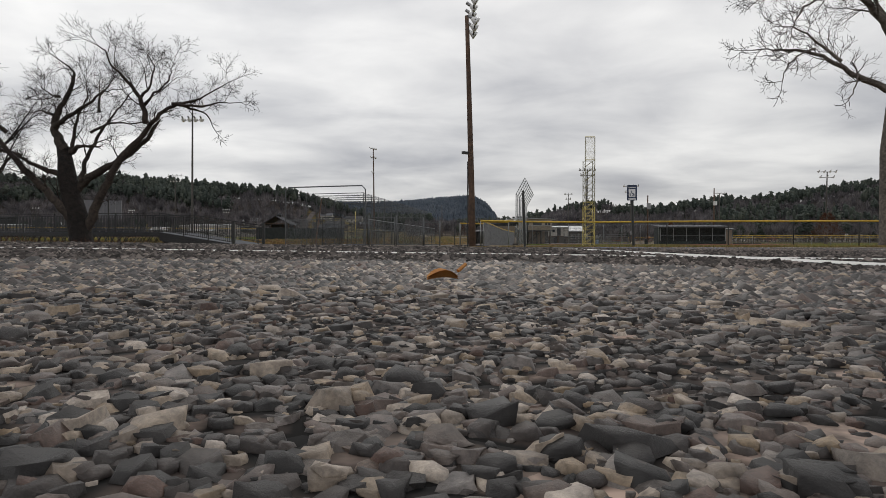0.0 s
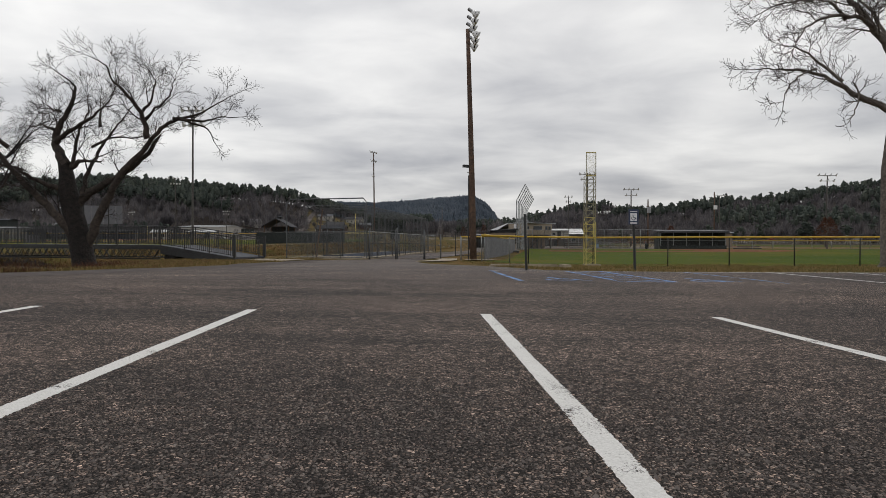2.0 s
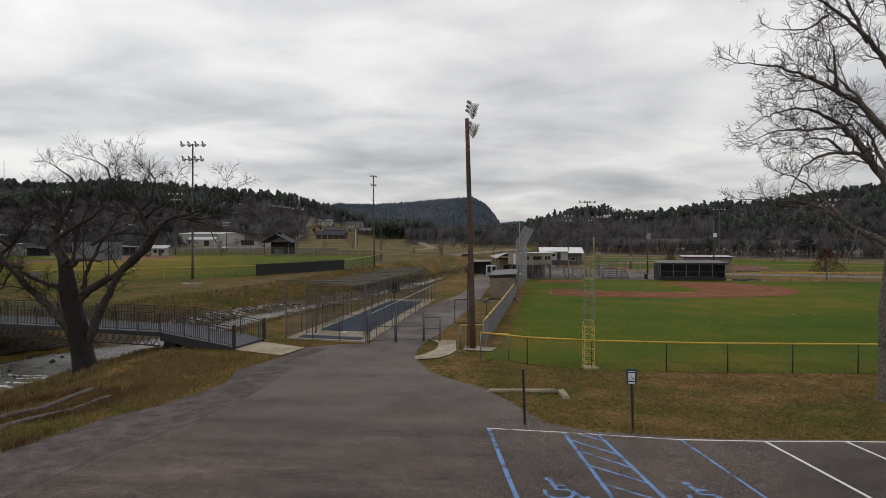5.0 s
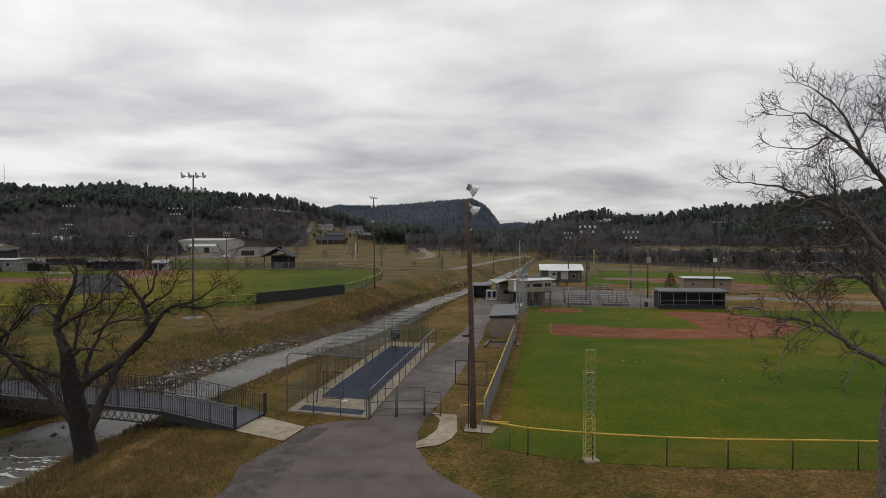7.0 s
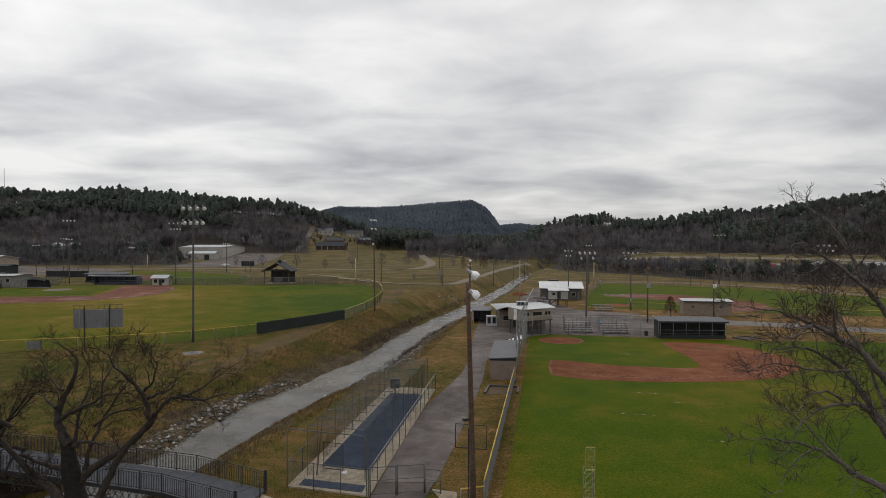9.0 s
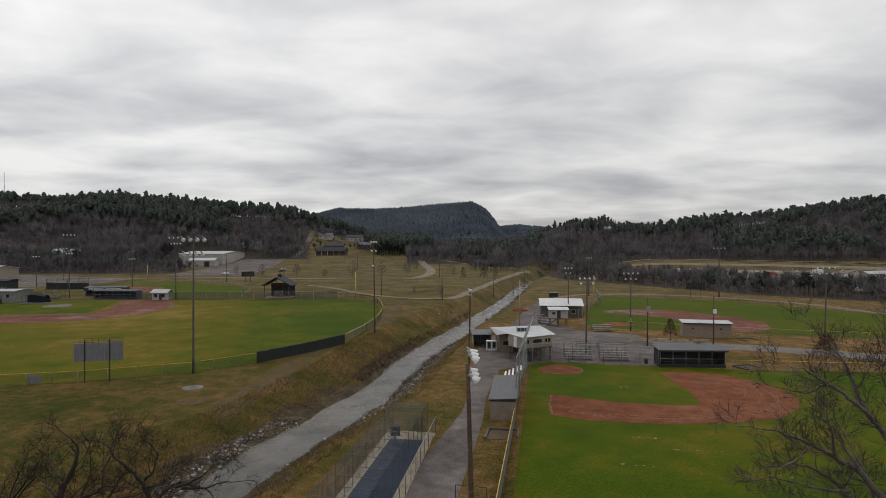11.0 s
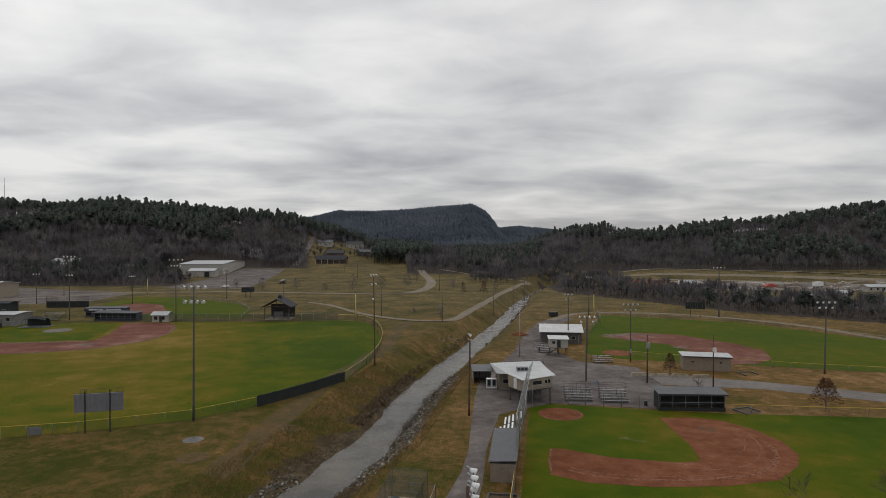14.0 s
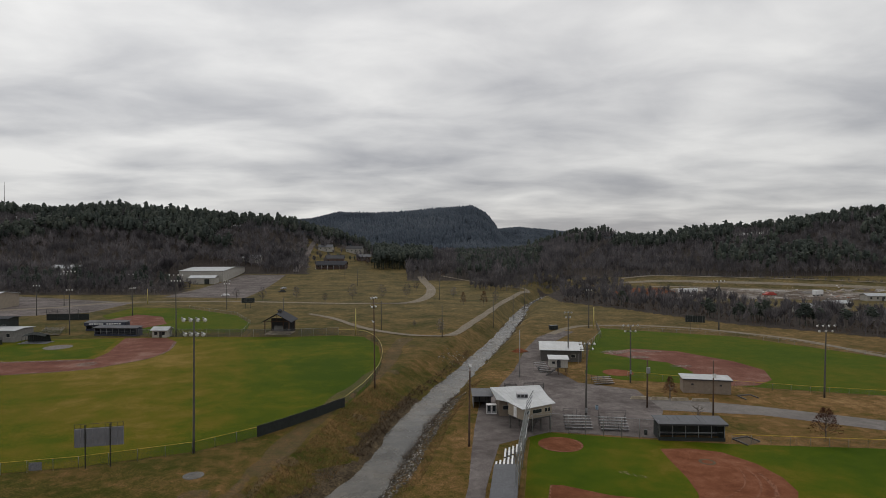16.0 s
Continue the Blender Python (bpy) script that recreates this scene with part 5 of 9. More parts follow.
# ---- batting cage ----
def batting_cage():
    FL, FR, BR, BL = Vector((-10.55, 40.4)), Vector((-4.85, 38.8)), Vector((-0.85, 67.2)), Vector((-6.2, 68.2))
    z0 = land_z(-6, 50)
    root = thing("batting_cage", (FL.x, FL.y, z0), "chain-link batting cage with blue turf on concrete", "batting cage")
    o = FL.copy()

    def P(s, t):
        a, b = FL.lerp(BL, t), FR.lerp(BR, t)
        q = a.lerp(b, s) - o
        return q.x, q.y

    mb = Mb()
    mb.prism([P(0, 0), P(1, 0), P(1, 1), P(0, 1)], -0.2, 0.12)
    part("concrete_slab", mb, CONCRETE, root, "pale concrete slab")
    mb = Mb()
    mb.prism([P(0.17, 0.14), P(0.83, 0.14), P(0.83, 0.9), P(0.17, 0.9)], 0.12, 0.14)
    part("turf_strip", mb, TURF_BLUE, root, "dark blue artificial turf")
    part("turf_mat", Mb().prism([P(0.12, 0.012), P(0.9, 0.012), P(0.9, 0.05), P(0.12, 0.05)], 0.12, 0.14), TURF_BLUE, root)
    part("home_plate", Mb().prism([P(0.5, 0.105), P(0.57, 0.105), P(0.57, 0.115), P(0.535, 0.125), P(0.5, 0.115)], 0.141, 0.15), SIGN_WHITE, root, "white rubber plate")
    # tall frame: hoops along the length
    top = 4.0
    ts = [0.0, 0.07, 0.14, 0.21, 0.28, 0.36, 0.44, 0.52, 0.6, 0.68, 0.76, 0.84, 0.91, 0.97]
    for i, t in enumerate(ts):
        a, b = P(0.0 if i == 0 else 0.12, t), P(0.98 if i == 0 else 0.86, t)
        h = top if i == 0 else 3.7
        if i == 0:
            pts = [(a[0], a[1], 0.1), (a[0], a[1], h - 0.25), (a[0] + 0.22, a[1] - 0.05, h), (b[0] - 0.22, b[1] + 0.05, h), (b[0], b[1], h - 0.25), (b[0], b[1], 0.1)]
            part("hoop", Mb().tube(pts, 0.04, 8), CAGE_STEEL, root, "bent steel entrance hoop")
        else:
            part("upright", Mb().tube([(a[0], a[1], 0.1), (a[0], a[1], h)], 0.03, 6), CAGE_STEEL, root)
            part("upright", Mb().tube([(b[0], b[1], 0.1), (b[0], b[1], h)], 0.03, 6), CAGE_STEEL, root)
            part("cross_bar", Mb().tube([(a[0], a[1], h), (b[0], b[1], h)], 0.026, 6), CAGE_STEEL, root)
    for s in (0.12, 0.86):
        a, b = P(s, 0.07), P(s, 0.97)
        part("ridge_cable", Mb().tube([(a[0], a[1], 3.68), (b[0], b[1], 3.68)], 0.012, 4), DARK_STEEL, root)
    # hanging net
    for s in (0.13, 0.85):
        for t0, t1 in zip(ts[1:-1], ts[2:]):
            a, b = P(s, t0), P(s, t1)
            part("side_net", Mb().web(a, b, 0.15, 3.66), CAGE_NET, root, "dark hanging net")
    for t0, t1 in zip(ts[1:-1], ts[2:]):
        a, b, c, d = P(0.13, t0), P(0.85, t0), P(0.85, t1), P(0.13, t1)
        part("roof_net", Mb().sheet((*a, 3.6), (*b, 3.6), (*c, 3.6), (*d, 3.6)), CHAIN_DARK, root, "dark overhead net")
    a, b = P(0.13, 0.9), P(0.85, 0.9)
    part("back_net", Mb().web(a, b, 0.15, 3.6), CAGE_NET, root)
    # low chain-link round it
    for (s0, t0), (s1, t1), n in (((0, 0.0), (1, 0.0), 3), ((1, 0.0), (1, 1), 12), ((1, 1), (0.45, 1), 2), ((0, 0), (0, 0.95), 10)):
        for i in range(n + 1):
            k = i / n
            x, y = P(s0 + (s1 - s0) * k, t0 + (t1 - t0) * k)
            q = part("fence_post", post_mesh(1.75, 0.028, CAGE_STEEL), None, root)
            q.location = (x, y, 0.1)
            if i < n:
                k2 = (i + 1) / n
                c = P(s0 + (s1 - s0) * k2, t0 + (t1 - t0) * k2)
                part("fence_rail", Mb().tube([(x, y, 1.83), (*c, 1.83)], 0.022, 5), CAGE_STEEL if s0 == s1 == 0 or t0 == t1 else GALV, root)
                part("fence_mesh", Mb().web((x, y), c, 0.15, 1.8), CAGE_WIRE, root)
    # protective screen, leaning pole and pitching machine
    a, b = P(0.24, 0.12), P(0.5, 0.12)
    for pts in ([(*a, 0.14), (*a, 2.1)], [(*b, 0.14), (*b, 2.1)], [(*a, 2.1), (*b, 2.1)], [(*a, 0.2), (*b, 0.2)]):
        part("screen_frame", Mb().tube(pts, 0.03, 6), DARK_STEEL, root)
    part("screen_net", Mb().web(a, b, 0.2, 2.1), CHAIN_DARK, root, "black batting screen net")
    a, b = P(0.22, 0.08), P(0.14, 0.17)
    part("leaning_bar", Mb().tube([(*a, 0.14), (*b, 3.6)], 0.05, 6), POLE_WOOD, root)
    return root, z0


cage, CAGE_Z = batting_cage()


def pitching_machine(x, y):
    z = CAGE_Z + 0.14
    root = thing("pitching_machine", (x, y, z), "dark pitching machine on a pole in the cage", "machine")
    part("stand", Mb().tube([(0, 0, 0), (0, 0, 1.3)], 0.05, 8).tube([(0, 0, 0.5), (0.4, 0.3, 0)], 0.03, 5).tube([(0, 0, 0.5), (-0.4, 0.3, 0)], 0.03, 5).tube([(0, 0, 0.5), (0, -0.5, 0)], 0.03, 5), DARK_STEEL, root)
    part("hopper", Mb().box(0, 0, 1.75, 0.95, 0.8, 0.95, 0.2, 0.92), SCREEN_BLACK, root)
    part("chute", Mb().tube([(0, -0.3, 1.5), (0, -0.7, 1.2)], [0.14, 0.1], 8), DARK_STEEL, root)


pitching_machine(-5.0, 62.5)
drape("sidewalk", [(-1.5, 33.1), (-1.55, 34.1), (-0.95, 34.9), (-0.35, 36.4), (-0.2, 38.4), (-0.75, 40.0), (0.9, 39.5), (0.85, 36.0), (0.5, 34.7), (-0.2, 33.6)], 0.5, 0.05, CONCRETE, "curved pale concrete sidewalk stub", "sidewalk")
drape("bridge_apron", [(-12.7, 36.2), (-12.2, 39.4), (-8.5, 36.9), (-9.2, 34.3)], 0.5, 0.05, CONCRETE, "pale concrete apron at the bridge's end", "sidewalk")
drape("pole_pad", [(1.25, 36.0), (2.9, 35.6), (3.4, 36.9), (1.45, 37.5)], 0.5, 0.06, CONCRETE, "wet concrete pad at the pole's foot", "pad")


def practice_goal():
    x, y = 1.0, 48.3
    root = thing("practice_frame", (x, y, land_z(x, y)), "square metal net frame beside the drive", "frame")
    pts = [(0, 0, 0), (0, 0, 1.9), (2.5, -0.6, 1.9), (2.5, -0.6, 0)]
    for a, b in zip(pts, pts[1:] + pts[:1]):
        part("bar", Mb().tube([(*a[:2], a[2] + 0.04), (*b[:2], b[2] + 0.04)], 0.035, 6), DARK_STEEL, root)
    part("net", Mb().web((0, 0), (2.5, -0.6), 0.05, 1.9), CHAIN, root)


practice_goal()


def bunker(x, y, rz=0.0):
    """A low timber border round bare clay."""
    root = thing("timber_border", (x, y, land_z(x, y)), "weathered timber border round bare clay", "border", "timber borders", rz=rz)
    for a, b in (((0, 0), (0.7, 3.4)), ((0.7, 3.4), (4.0, 2.9)), ((4.0, 2.9), (3.6, 0.2))):
        d = math.atan2(b[1] - a[1], b[0] - a[0])
        part("timber", Mb().box((a[0] + b[0]) / 2, (a[1] + b[1]) / 2, 0.12, math.hypot(b[0] - a[0], b[1] - a[1]), 0.22, 0.2, d), POLE_GREY, root)


bunker(4.6, 65.6)
bunker(51.5, 100.8, 0.5)
bunker(66.0, 130.0, 0.3)
drape("clay_patch", [(51.4, 100.9), (50.6, 104.2), (53.4, 105.6), (54.5, 102.4)], 1.0, 0.03, MUD, "bare brown dirt patch inside a timber border", "dirt")
drape("clay_patch", [(4.7, 65.5), (5.3, 69), (8.4, 68.6), (7.9, 65.6)], 1.0, 0.03, MUD, "bare brown dirt patch by the shed", "dirt")


# ---- signs by the accessible bays ----
def sign_post(x, y, h, panel):
    root = thing("sign_post", (x, y, land_z(x, y)), "dark post with a blue wheelchair parking sign" if panel else "bare dark metal sign post", "sign", "sign posts")
    part("post", Mb().tube([(0.03, 0, -0.1), (-0.04, 0, h)], 0.045, 6), POST_BLACK, root)
    if panel:
        p = part("sign_panel", Mb().box(-0.05, -0.06, h - 0.26, 0.34, 0.015, 0.52), SIGN_BLUE, root, "navy sign panel with white wheelchair symbol")
        mb = Mb().box(-0.05, -0.071, h - 0.27, 0.22, 0.006, 0.26)
        part("symbol_field", mb, SIGN_WHITE, p)
        mb = Mb()
        ring = arc(-0.06, h - 0.31, 0.06, 150, 390, 10)
        for a, b in zip(ring[:-1], ring[1:]):
            mb.tube([(a[0], -0.077, a[1]), (b[0], -0.077, b[1])], 0.01, 4)
        for a, b in (((-0.08, -0.19), (-0.06, -0.28)), ((-0.06, -0.28), (0.0, -0.29)), ((0.0, -0.29), (0.03, -0.35))):
            mb.tube([(a[0], -0.077, h + a[1]), (b[0], -0.077, h + b[1])], 0.012, 4)
        part("wheelchair_symbol", mb, SIGN_BLUE, p)
        for dz in (-0.08, -0.45, -0.49):
            part("text_bar", Mb().box(-0.05, -0.07, h + dz, 0.24, 0.006, 0.02), SIGN_WHITE, p)


sign_post(6.5, 20.35, 2.1, True)
sign_post(2.9, 21.0, 1.97, False)
kerb = thing("kerb_stone", (2.0, 25.9, land_z(2.0, 25.9)), "low broken concrete kerb in the grass", "kerb")
part("kerb_length", Mb().box(1.5, 0, 0.04, 3.1, 0.2, 0.12, 0.0, 0.9), CONCRETE, kerb)
part("kerb_end", Mb().box(3.15, -0.62, 0.04, 0.3, 1.25, 0.12, 0.0, 0.9), CONCRETE, kerb)


# ---- foul tower ----
TOWER_GREY = plain("faded_tower_paint", (0.2, 0.19, 0.12), (0.34, 0.31, 0.2), 6, 0.6, 0.1, 0.1)


def foul_tower():
    x, y = 7.75, 31.65
    root = thing("foul_tower", (x, y, land_z(x, y)), "yellow lattice foul pole tower with a mesh top", "foul pole")
    w, H1, H2 = 0.25, 4.75, 5.95
    for sx in (-w, w):
        for sy in (-w, w):
            part("leg", Mb().tube([(sx, sy, 0), (sx, sy, 2.3)], 0.022, 6), YELLOW_PALE, root)
            part("upper_leg", Mb().tube([(sx, sy, 2.3), (sx, sy, H1 if sy > 0 else H2)], 0.02, 6), TOWER_GREY, root)
    n = 13
    for i in range(n):
        z, z2 = H1 * i / n, H1 * (i + 1) / n
        for s in (-w, w):
            part("brace", Mb().tube([(-w, s, z), (w, s, z2)], 0.011, 4), YELLOW_PALE if z < 2.2 else TOWER_GREY, root)
            part("brace", Mb().tube([(s, w if i % 2 else -w, z), (s, -w if i % 2 else w, z2)], 0.011, 4), YELLOW_PALE if z < 2.2 else TOWER_GREY, root)
            part("rung", Mb().tube([(-w, s, z2), (w, s, z2)], 0.011, 4), YELLOW_PALE if z < 2.2 else TOWER_GREY, root)
    f = part("mesh_head", Mb().web((-w, -w), (w, -w), H1, H2), mesh_mat("yellow_mesh", (0.4, 0.34, 0.12), 0.05, 0.1), root, "yellow wire head")
    for a, b in (((-w, H2), (w, H2)), ((-w, H1), (w, H1))):
        part("head_rail", Mb().tube([(a[0], -w, a[1]), (b[0], -w, b[1])], 0.025, 6), YELLOW_PALE, f)
    part("footing", Mb().box(0.1, 0, 0.03, 0.8, 0.7, 0.16, 0.2, 0.9), CONCRETE, root)


foul_tower()


# ---- foot bridge ----
def foot_bridge():
    near = [Vector((-12.6, 36.2, -0.12)), Vector((-17.6, 37.3, 0.62)), Vector((-30.4, 41.0, 0.68)), Vector((-46, 45.6, 0.6))]
    across = Vector((0.85, 3.25, 0))
    root = thing("foot_bridge", (near[0].x, near[0].y, 0), "black steel truss foot bridge with picket railings", "bridge")
    o = Vector((near[0].x, near[0].y, 0))
    near = [p - o for p in near]
    for a, b in zip(near[:-1], near[1:]):
        n = max(2, round((b - a).length / 1.6))
        for i in range(n):
            p, q = a.lerp(b, i / n), a.lerp(b, (i + 1) / n)
            g = (q - p) * 0.008
            part("deck_plank", Mb().slab([p + g, p + across + g, q + across - g, q - g], 0.1), DECK, root)
    picket = Mb().box(0, 0, 0.58, 0.026, 0.026, 1.0).data("picket", DARK_STEEL)
    for side in (Vector((0, 0, 0)), across):
        for j, (a, b) in enumerate(zip(near[:-1], near[1:])):
            a, b = a + side, b + side
            n = max(2, round((b - a).length / 1.75))
            for i in range(n):
                p, q = a.lerp(b, i / n), a.lerp(b, (i + 1) / n)
                part("rail_post", Mb().box(p.x, p.y, p.z + 0.6, 0.06, 0.06, 1.25), DARK_STEEL, root)
                part("handrail", Mb().tube([p + Vector((0, 0, 1.2)), q + Vector((0, 0, 1.2))], 0.03, 6), DARK_STEEL, root)
                part("upper_rail", Mb().tube([p + Vector((0, 0, 1.05)), q + Vector((0, 0, 1.05))], 0.015, 4), DARK_STEEL, root)
                low_rail = part("lower_rail", Mb().tube([p + Vector((0, 0, 0.12)), q + Vector((0, 0, 0.12))], 0.02, 5), DARK_STEEL, root)
                rest = Mb()
                for k in range(1, 13):
                    r = p.lerp(q, k / 13)
                    if side.length == 0:
                        o2 = part("picket", picket, None, low_rail)
                        o2.location = r
                    else:
                        rest.box(r.x, r.y, r.z + 0.58, 0.026, 0.026, 1.0)
                if rest.v:
                    part("picket_infill", rest, DARK_STEEL, low_rail)["kind"] = "stuff"
            # truss below the level spans
            low = Vector((0, 0, -0.85))
            if j > 0:
                n2 = max(3, round((b - a).length / 0.55))
                m = Mb()
                for i in range(n2):
                    p, q = a.lerp(b, i / n2), a.lerp(b, (i + 1) / n2)
                    m.tube([p + Vector((0, 0, -0.1)), q + low], 0.03, 4).tube([p + low, q + Vector((0, 0, -0.1))], 0.03, 4)
                m.tube([a + low, b + low], 0.05, 5)
                part("truss", m, DARK_STEEL, root)
            part("girder", Mb().slab([a + Vector((0, -0.02, -0.02)), b + Vector((0, -0.02, -0.02)), b + Vector((0, 0.05, -0.02)), a + Vector((0, 0.05, -0.02))], 0.24 if j else 0.5), DARK_STEEL, root)
    for p in (near[0], near[0] + across):
        part("end_post", Mb().box(p.x, p.y, p.z + 0.66, 0.16, 0.16, 1.4), POST_BLACK, root)
    part("side_gate", Mb().tube([near[0] + Vector((0.1, 0.3, 1.1)), near[0] + Vector((0.9, 1.9, 1.05))], 0.02, 5).tube([near[0] + Vector((0.9, 1.9, 1.1)), near[0] + Vector((0.9, 1.9, 0.0))], 0.04, 5), DARK_STEEL, root)
    for a in (near[1], near[3]):
        p = a + across * 0.5
        # the abutment's dark colour stands for shade below the deck
        part("abutment", Mb().box(p.x, p.y + 0.2, -1.25, 0.7, 2.9, 3.1, 0.0), DARK_ROOF, root, "abutment coloured dark for the shade below the deck")


foot_bridge()


def fallen_trunk(pts, r, label):
    p0 = pts[0]
    z0 = land_z(*p0)
    root = thing("fallen_log", (*p0, z0), label, "log", "fallen logs")
    part("log", Mb().tube([(x - p0[0], y - p0[1], land_z(x, y) - z0 + r * 0.6) for x, y in smooth_path(pts, 3)], r, 7), BARK_GREY, root, smooth=True)


fallen_trunk([(-15.7, 26.9), (-16.2, 24.0), (-16.9, 20.8), (-17.5, 18.0)], 0.11, "long dead log lying on the creek bank")
fallen_trunk([(-14.0, 25.2), (-14.4, 23.2), (-15.2, 20.4)], 0.1, "thin dead log lying on the creek bank")


# ---- buildings of the near ball field ----
def wall_box(root, x0, x1, y0, y1, z0, z1, mat, t=0.15, skip=()):
    """Four walls with thickness; skip: the sides left open ('front' faces the lot)."""
    if "front" not in skip:
        part("wall", Mb().box((x0 + x1) / 2, y0 + t / 2, (z0 + z1) / 2, x1 - x0, t, z1 - z0), mat, root)
    if "back" not in skip:
        part("wall", Mb().box((x0 + x1) / 2, y1 - t / 2, (z0 + z1) / 2, x1 - x0, t, z1 - z0), mat, root)
    if "left" not in skip:
        part("wall", Mb().box(x0 + t / 2, (y0 + y1) / 2, (z0 + z1) / 2, t, y1 - y0 - 2 * t, z1 - z0), mat, root)
    if "right" not in skip:
        part("wall", Mb().box(x1 - t / 2, (y0 + y1) / 2, (z0 + z1) / 2, t, y1 - y0 - 2 * t, z1 - z0), mat, root)


def window_in(root, x, y, z, w, h, glass=None, frame=None, side="front"):
    """A framed pane set on a wall; side: which way the wall faces."""
    along = side in ("front", "back")
    win = part("window", Mb().box(x, y, z, w if along else 0.05, 0.05 if along else w, h), glass or GLASS, root)
    m = Mb()
    for dx, dz, sx, sz in ((0, h / 2, w + 0.12, 0.08), (0, -h / 2, w + 0.16, 0.1), (-w / 2, 0, 0.08, h), (w / 2, 0, 0.08, h)):
        if along:
            m.box(x + dx, y, z + dz, sx, 0.1, sz)
        else:
            m.box(x, y + dx, z + dz, 0.1, sx, sz)
    part("window_frame", m, frame or WHITE_WALL, win)
    return win


def ribbed_roof(root, corners, mat, ribs=12, thick=0.08, label=""):
    """A sloping sheet-metal roof plane with standing ribs running from the first edge to the opposite one."""
    c = [Vector(p) for p in corners]
    r = part("roof", Mb().slab(c, thick), mat, root, label)
    m = Mb()
    for i in range(ribs + 1):
        k = i / ribs
        a, b = c[0].lerp(c[1], k), c[3].lerp(c[2], k)
        m.tube([a + Vector((0, 0, 0.02)), b + Vector((0, 0, 0.02))], 0.025, 4)
    part("roof_ribs", m, mat, r)
    return r


def equipment_shed():
    """The long dugout along the first base line, its blank end towards the lot."""
    x, y = 5.75, 72.6
    root = thing("dugout_shed", (x, y, land_z(x, y)), "tan block dugout with grey ribbed metal roof", "dugout", rz=-0.14)
    wall_box(root, 0, 3.0, 0, 12.5, -0.2, 2.35, TAN_BLOCK, 0.2, skip=("right",))
    part("wall", Mb().box(2.9, 6.2, 0.4, 0.2, 12, 1.2), TAN_BLOCK, root)
    for k in range(6):
        part("post", Mb().box(2.9, 0.4 + k * 2.35, 1.4, 0.1, 0.1, 1.9), DARK_STEEL, root)
    part("fascia", Mb().box(1.5, -0.02, 2.5, 3.2, 0.1, 0.32), DARK_ROOF, root, "dark roof fascia")
    ribbed_roof(root, [(-0.2, -0.3, 2.62), (3.25, -0.3, 2.85), (3.25, 12.8, 2.85), (-0.2, 12.8, 2.62)], GREY_METAL, 9)
    part("vent", Mb().box(1.5, -0.04, 1.75, 0.55, 0.05, 0.16), SCREEN_GREY, root)
    part("bench", Mb().box(0.6, 6, 0.45, 0.4, 10, 0.06), ALU, root)


equipment_shed()


def bleachers_small():
    """White slatted bleacher rows beside the press box."""
    x, y = 7.3, 88.5
    root = thing("bleachers", (x, y, land_z(x, y)), "small bleachers with white plank seats on dark frames", "bleachers", "bleachers", rz=-0.14)
    for j in range(2):
        for i in range(5):
            part("seat_plank", Mb().box(0.45 + j * 1.2 + i * 0.62, 2.0 + j * 6.0, 0.45 + i * 0.26, 0.28, 3.7, 0.05), SIGN_WHITE, root)
            part("foot_plank", Mb().box(0.75 + j * 1.2 + i * 0.62, 2.0 + j * 6.0, 0.2 + i * 0.26, 0.22, 3.7, 0.04), DARK_STEEL, root)
        for k in (0.6, 2.0, 3.4):
            part("support", Mb().tube([(0.2 + j * 1.2, k + j * 6.0, 0.02), (3.1 + j * 1.2, k + j * 6.0, 1.5)], 0.04, 5).tube([(3.1 + j * 1.2, k + j * 6.0, 0), (3.1 + j * 1.2, k + j * 6.0, 1.5)], 0.04, 5), DARK_STEEL, root)
        part("back_rail", Mb().tube([(3.2 + j * 1.2, 0.2 + j * 6.0, 2.3), (3.2 + j * 1.2, 3.8 + j * 6.0, 2.3)], 0.03, 5).tube([(3.2 + j * 1.2, 0.2 + j * 6.0, 1.5), (3.2 + j * 1.2, 0.2 + j * 6.0, 2.3)], 0.03, 5).tube([(3.2 + j * 1.2, 3.8 + j * 6.0, 1.5), (3.2 + j * 1.2, 3.8 + j * 6.0, 2.3)], 0.03, 5), DARK_STEEL, root)


bleachers_small()


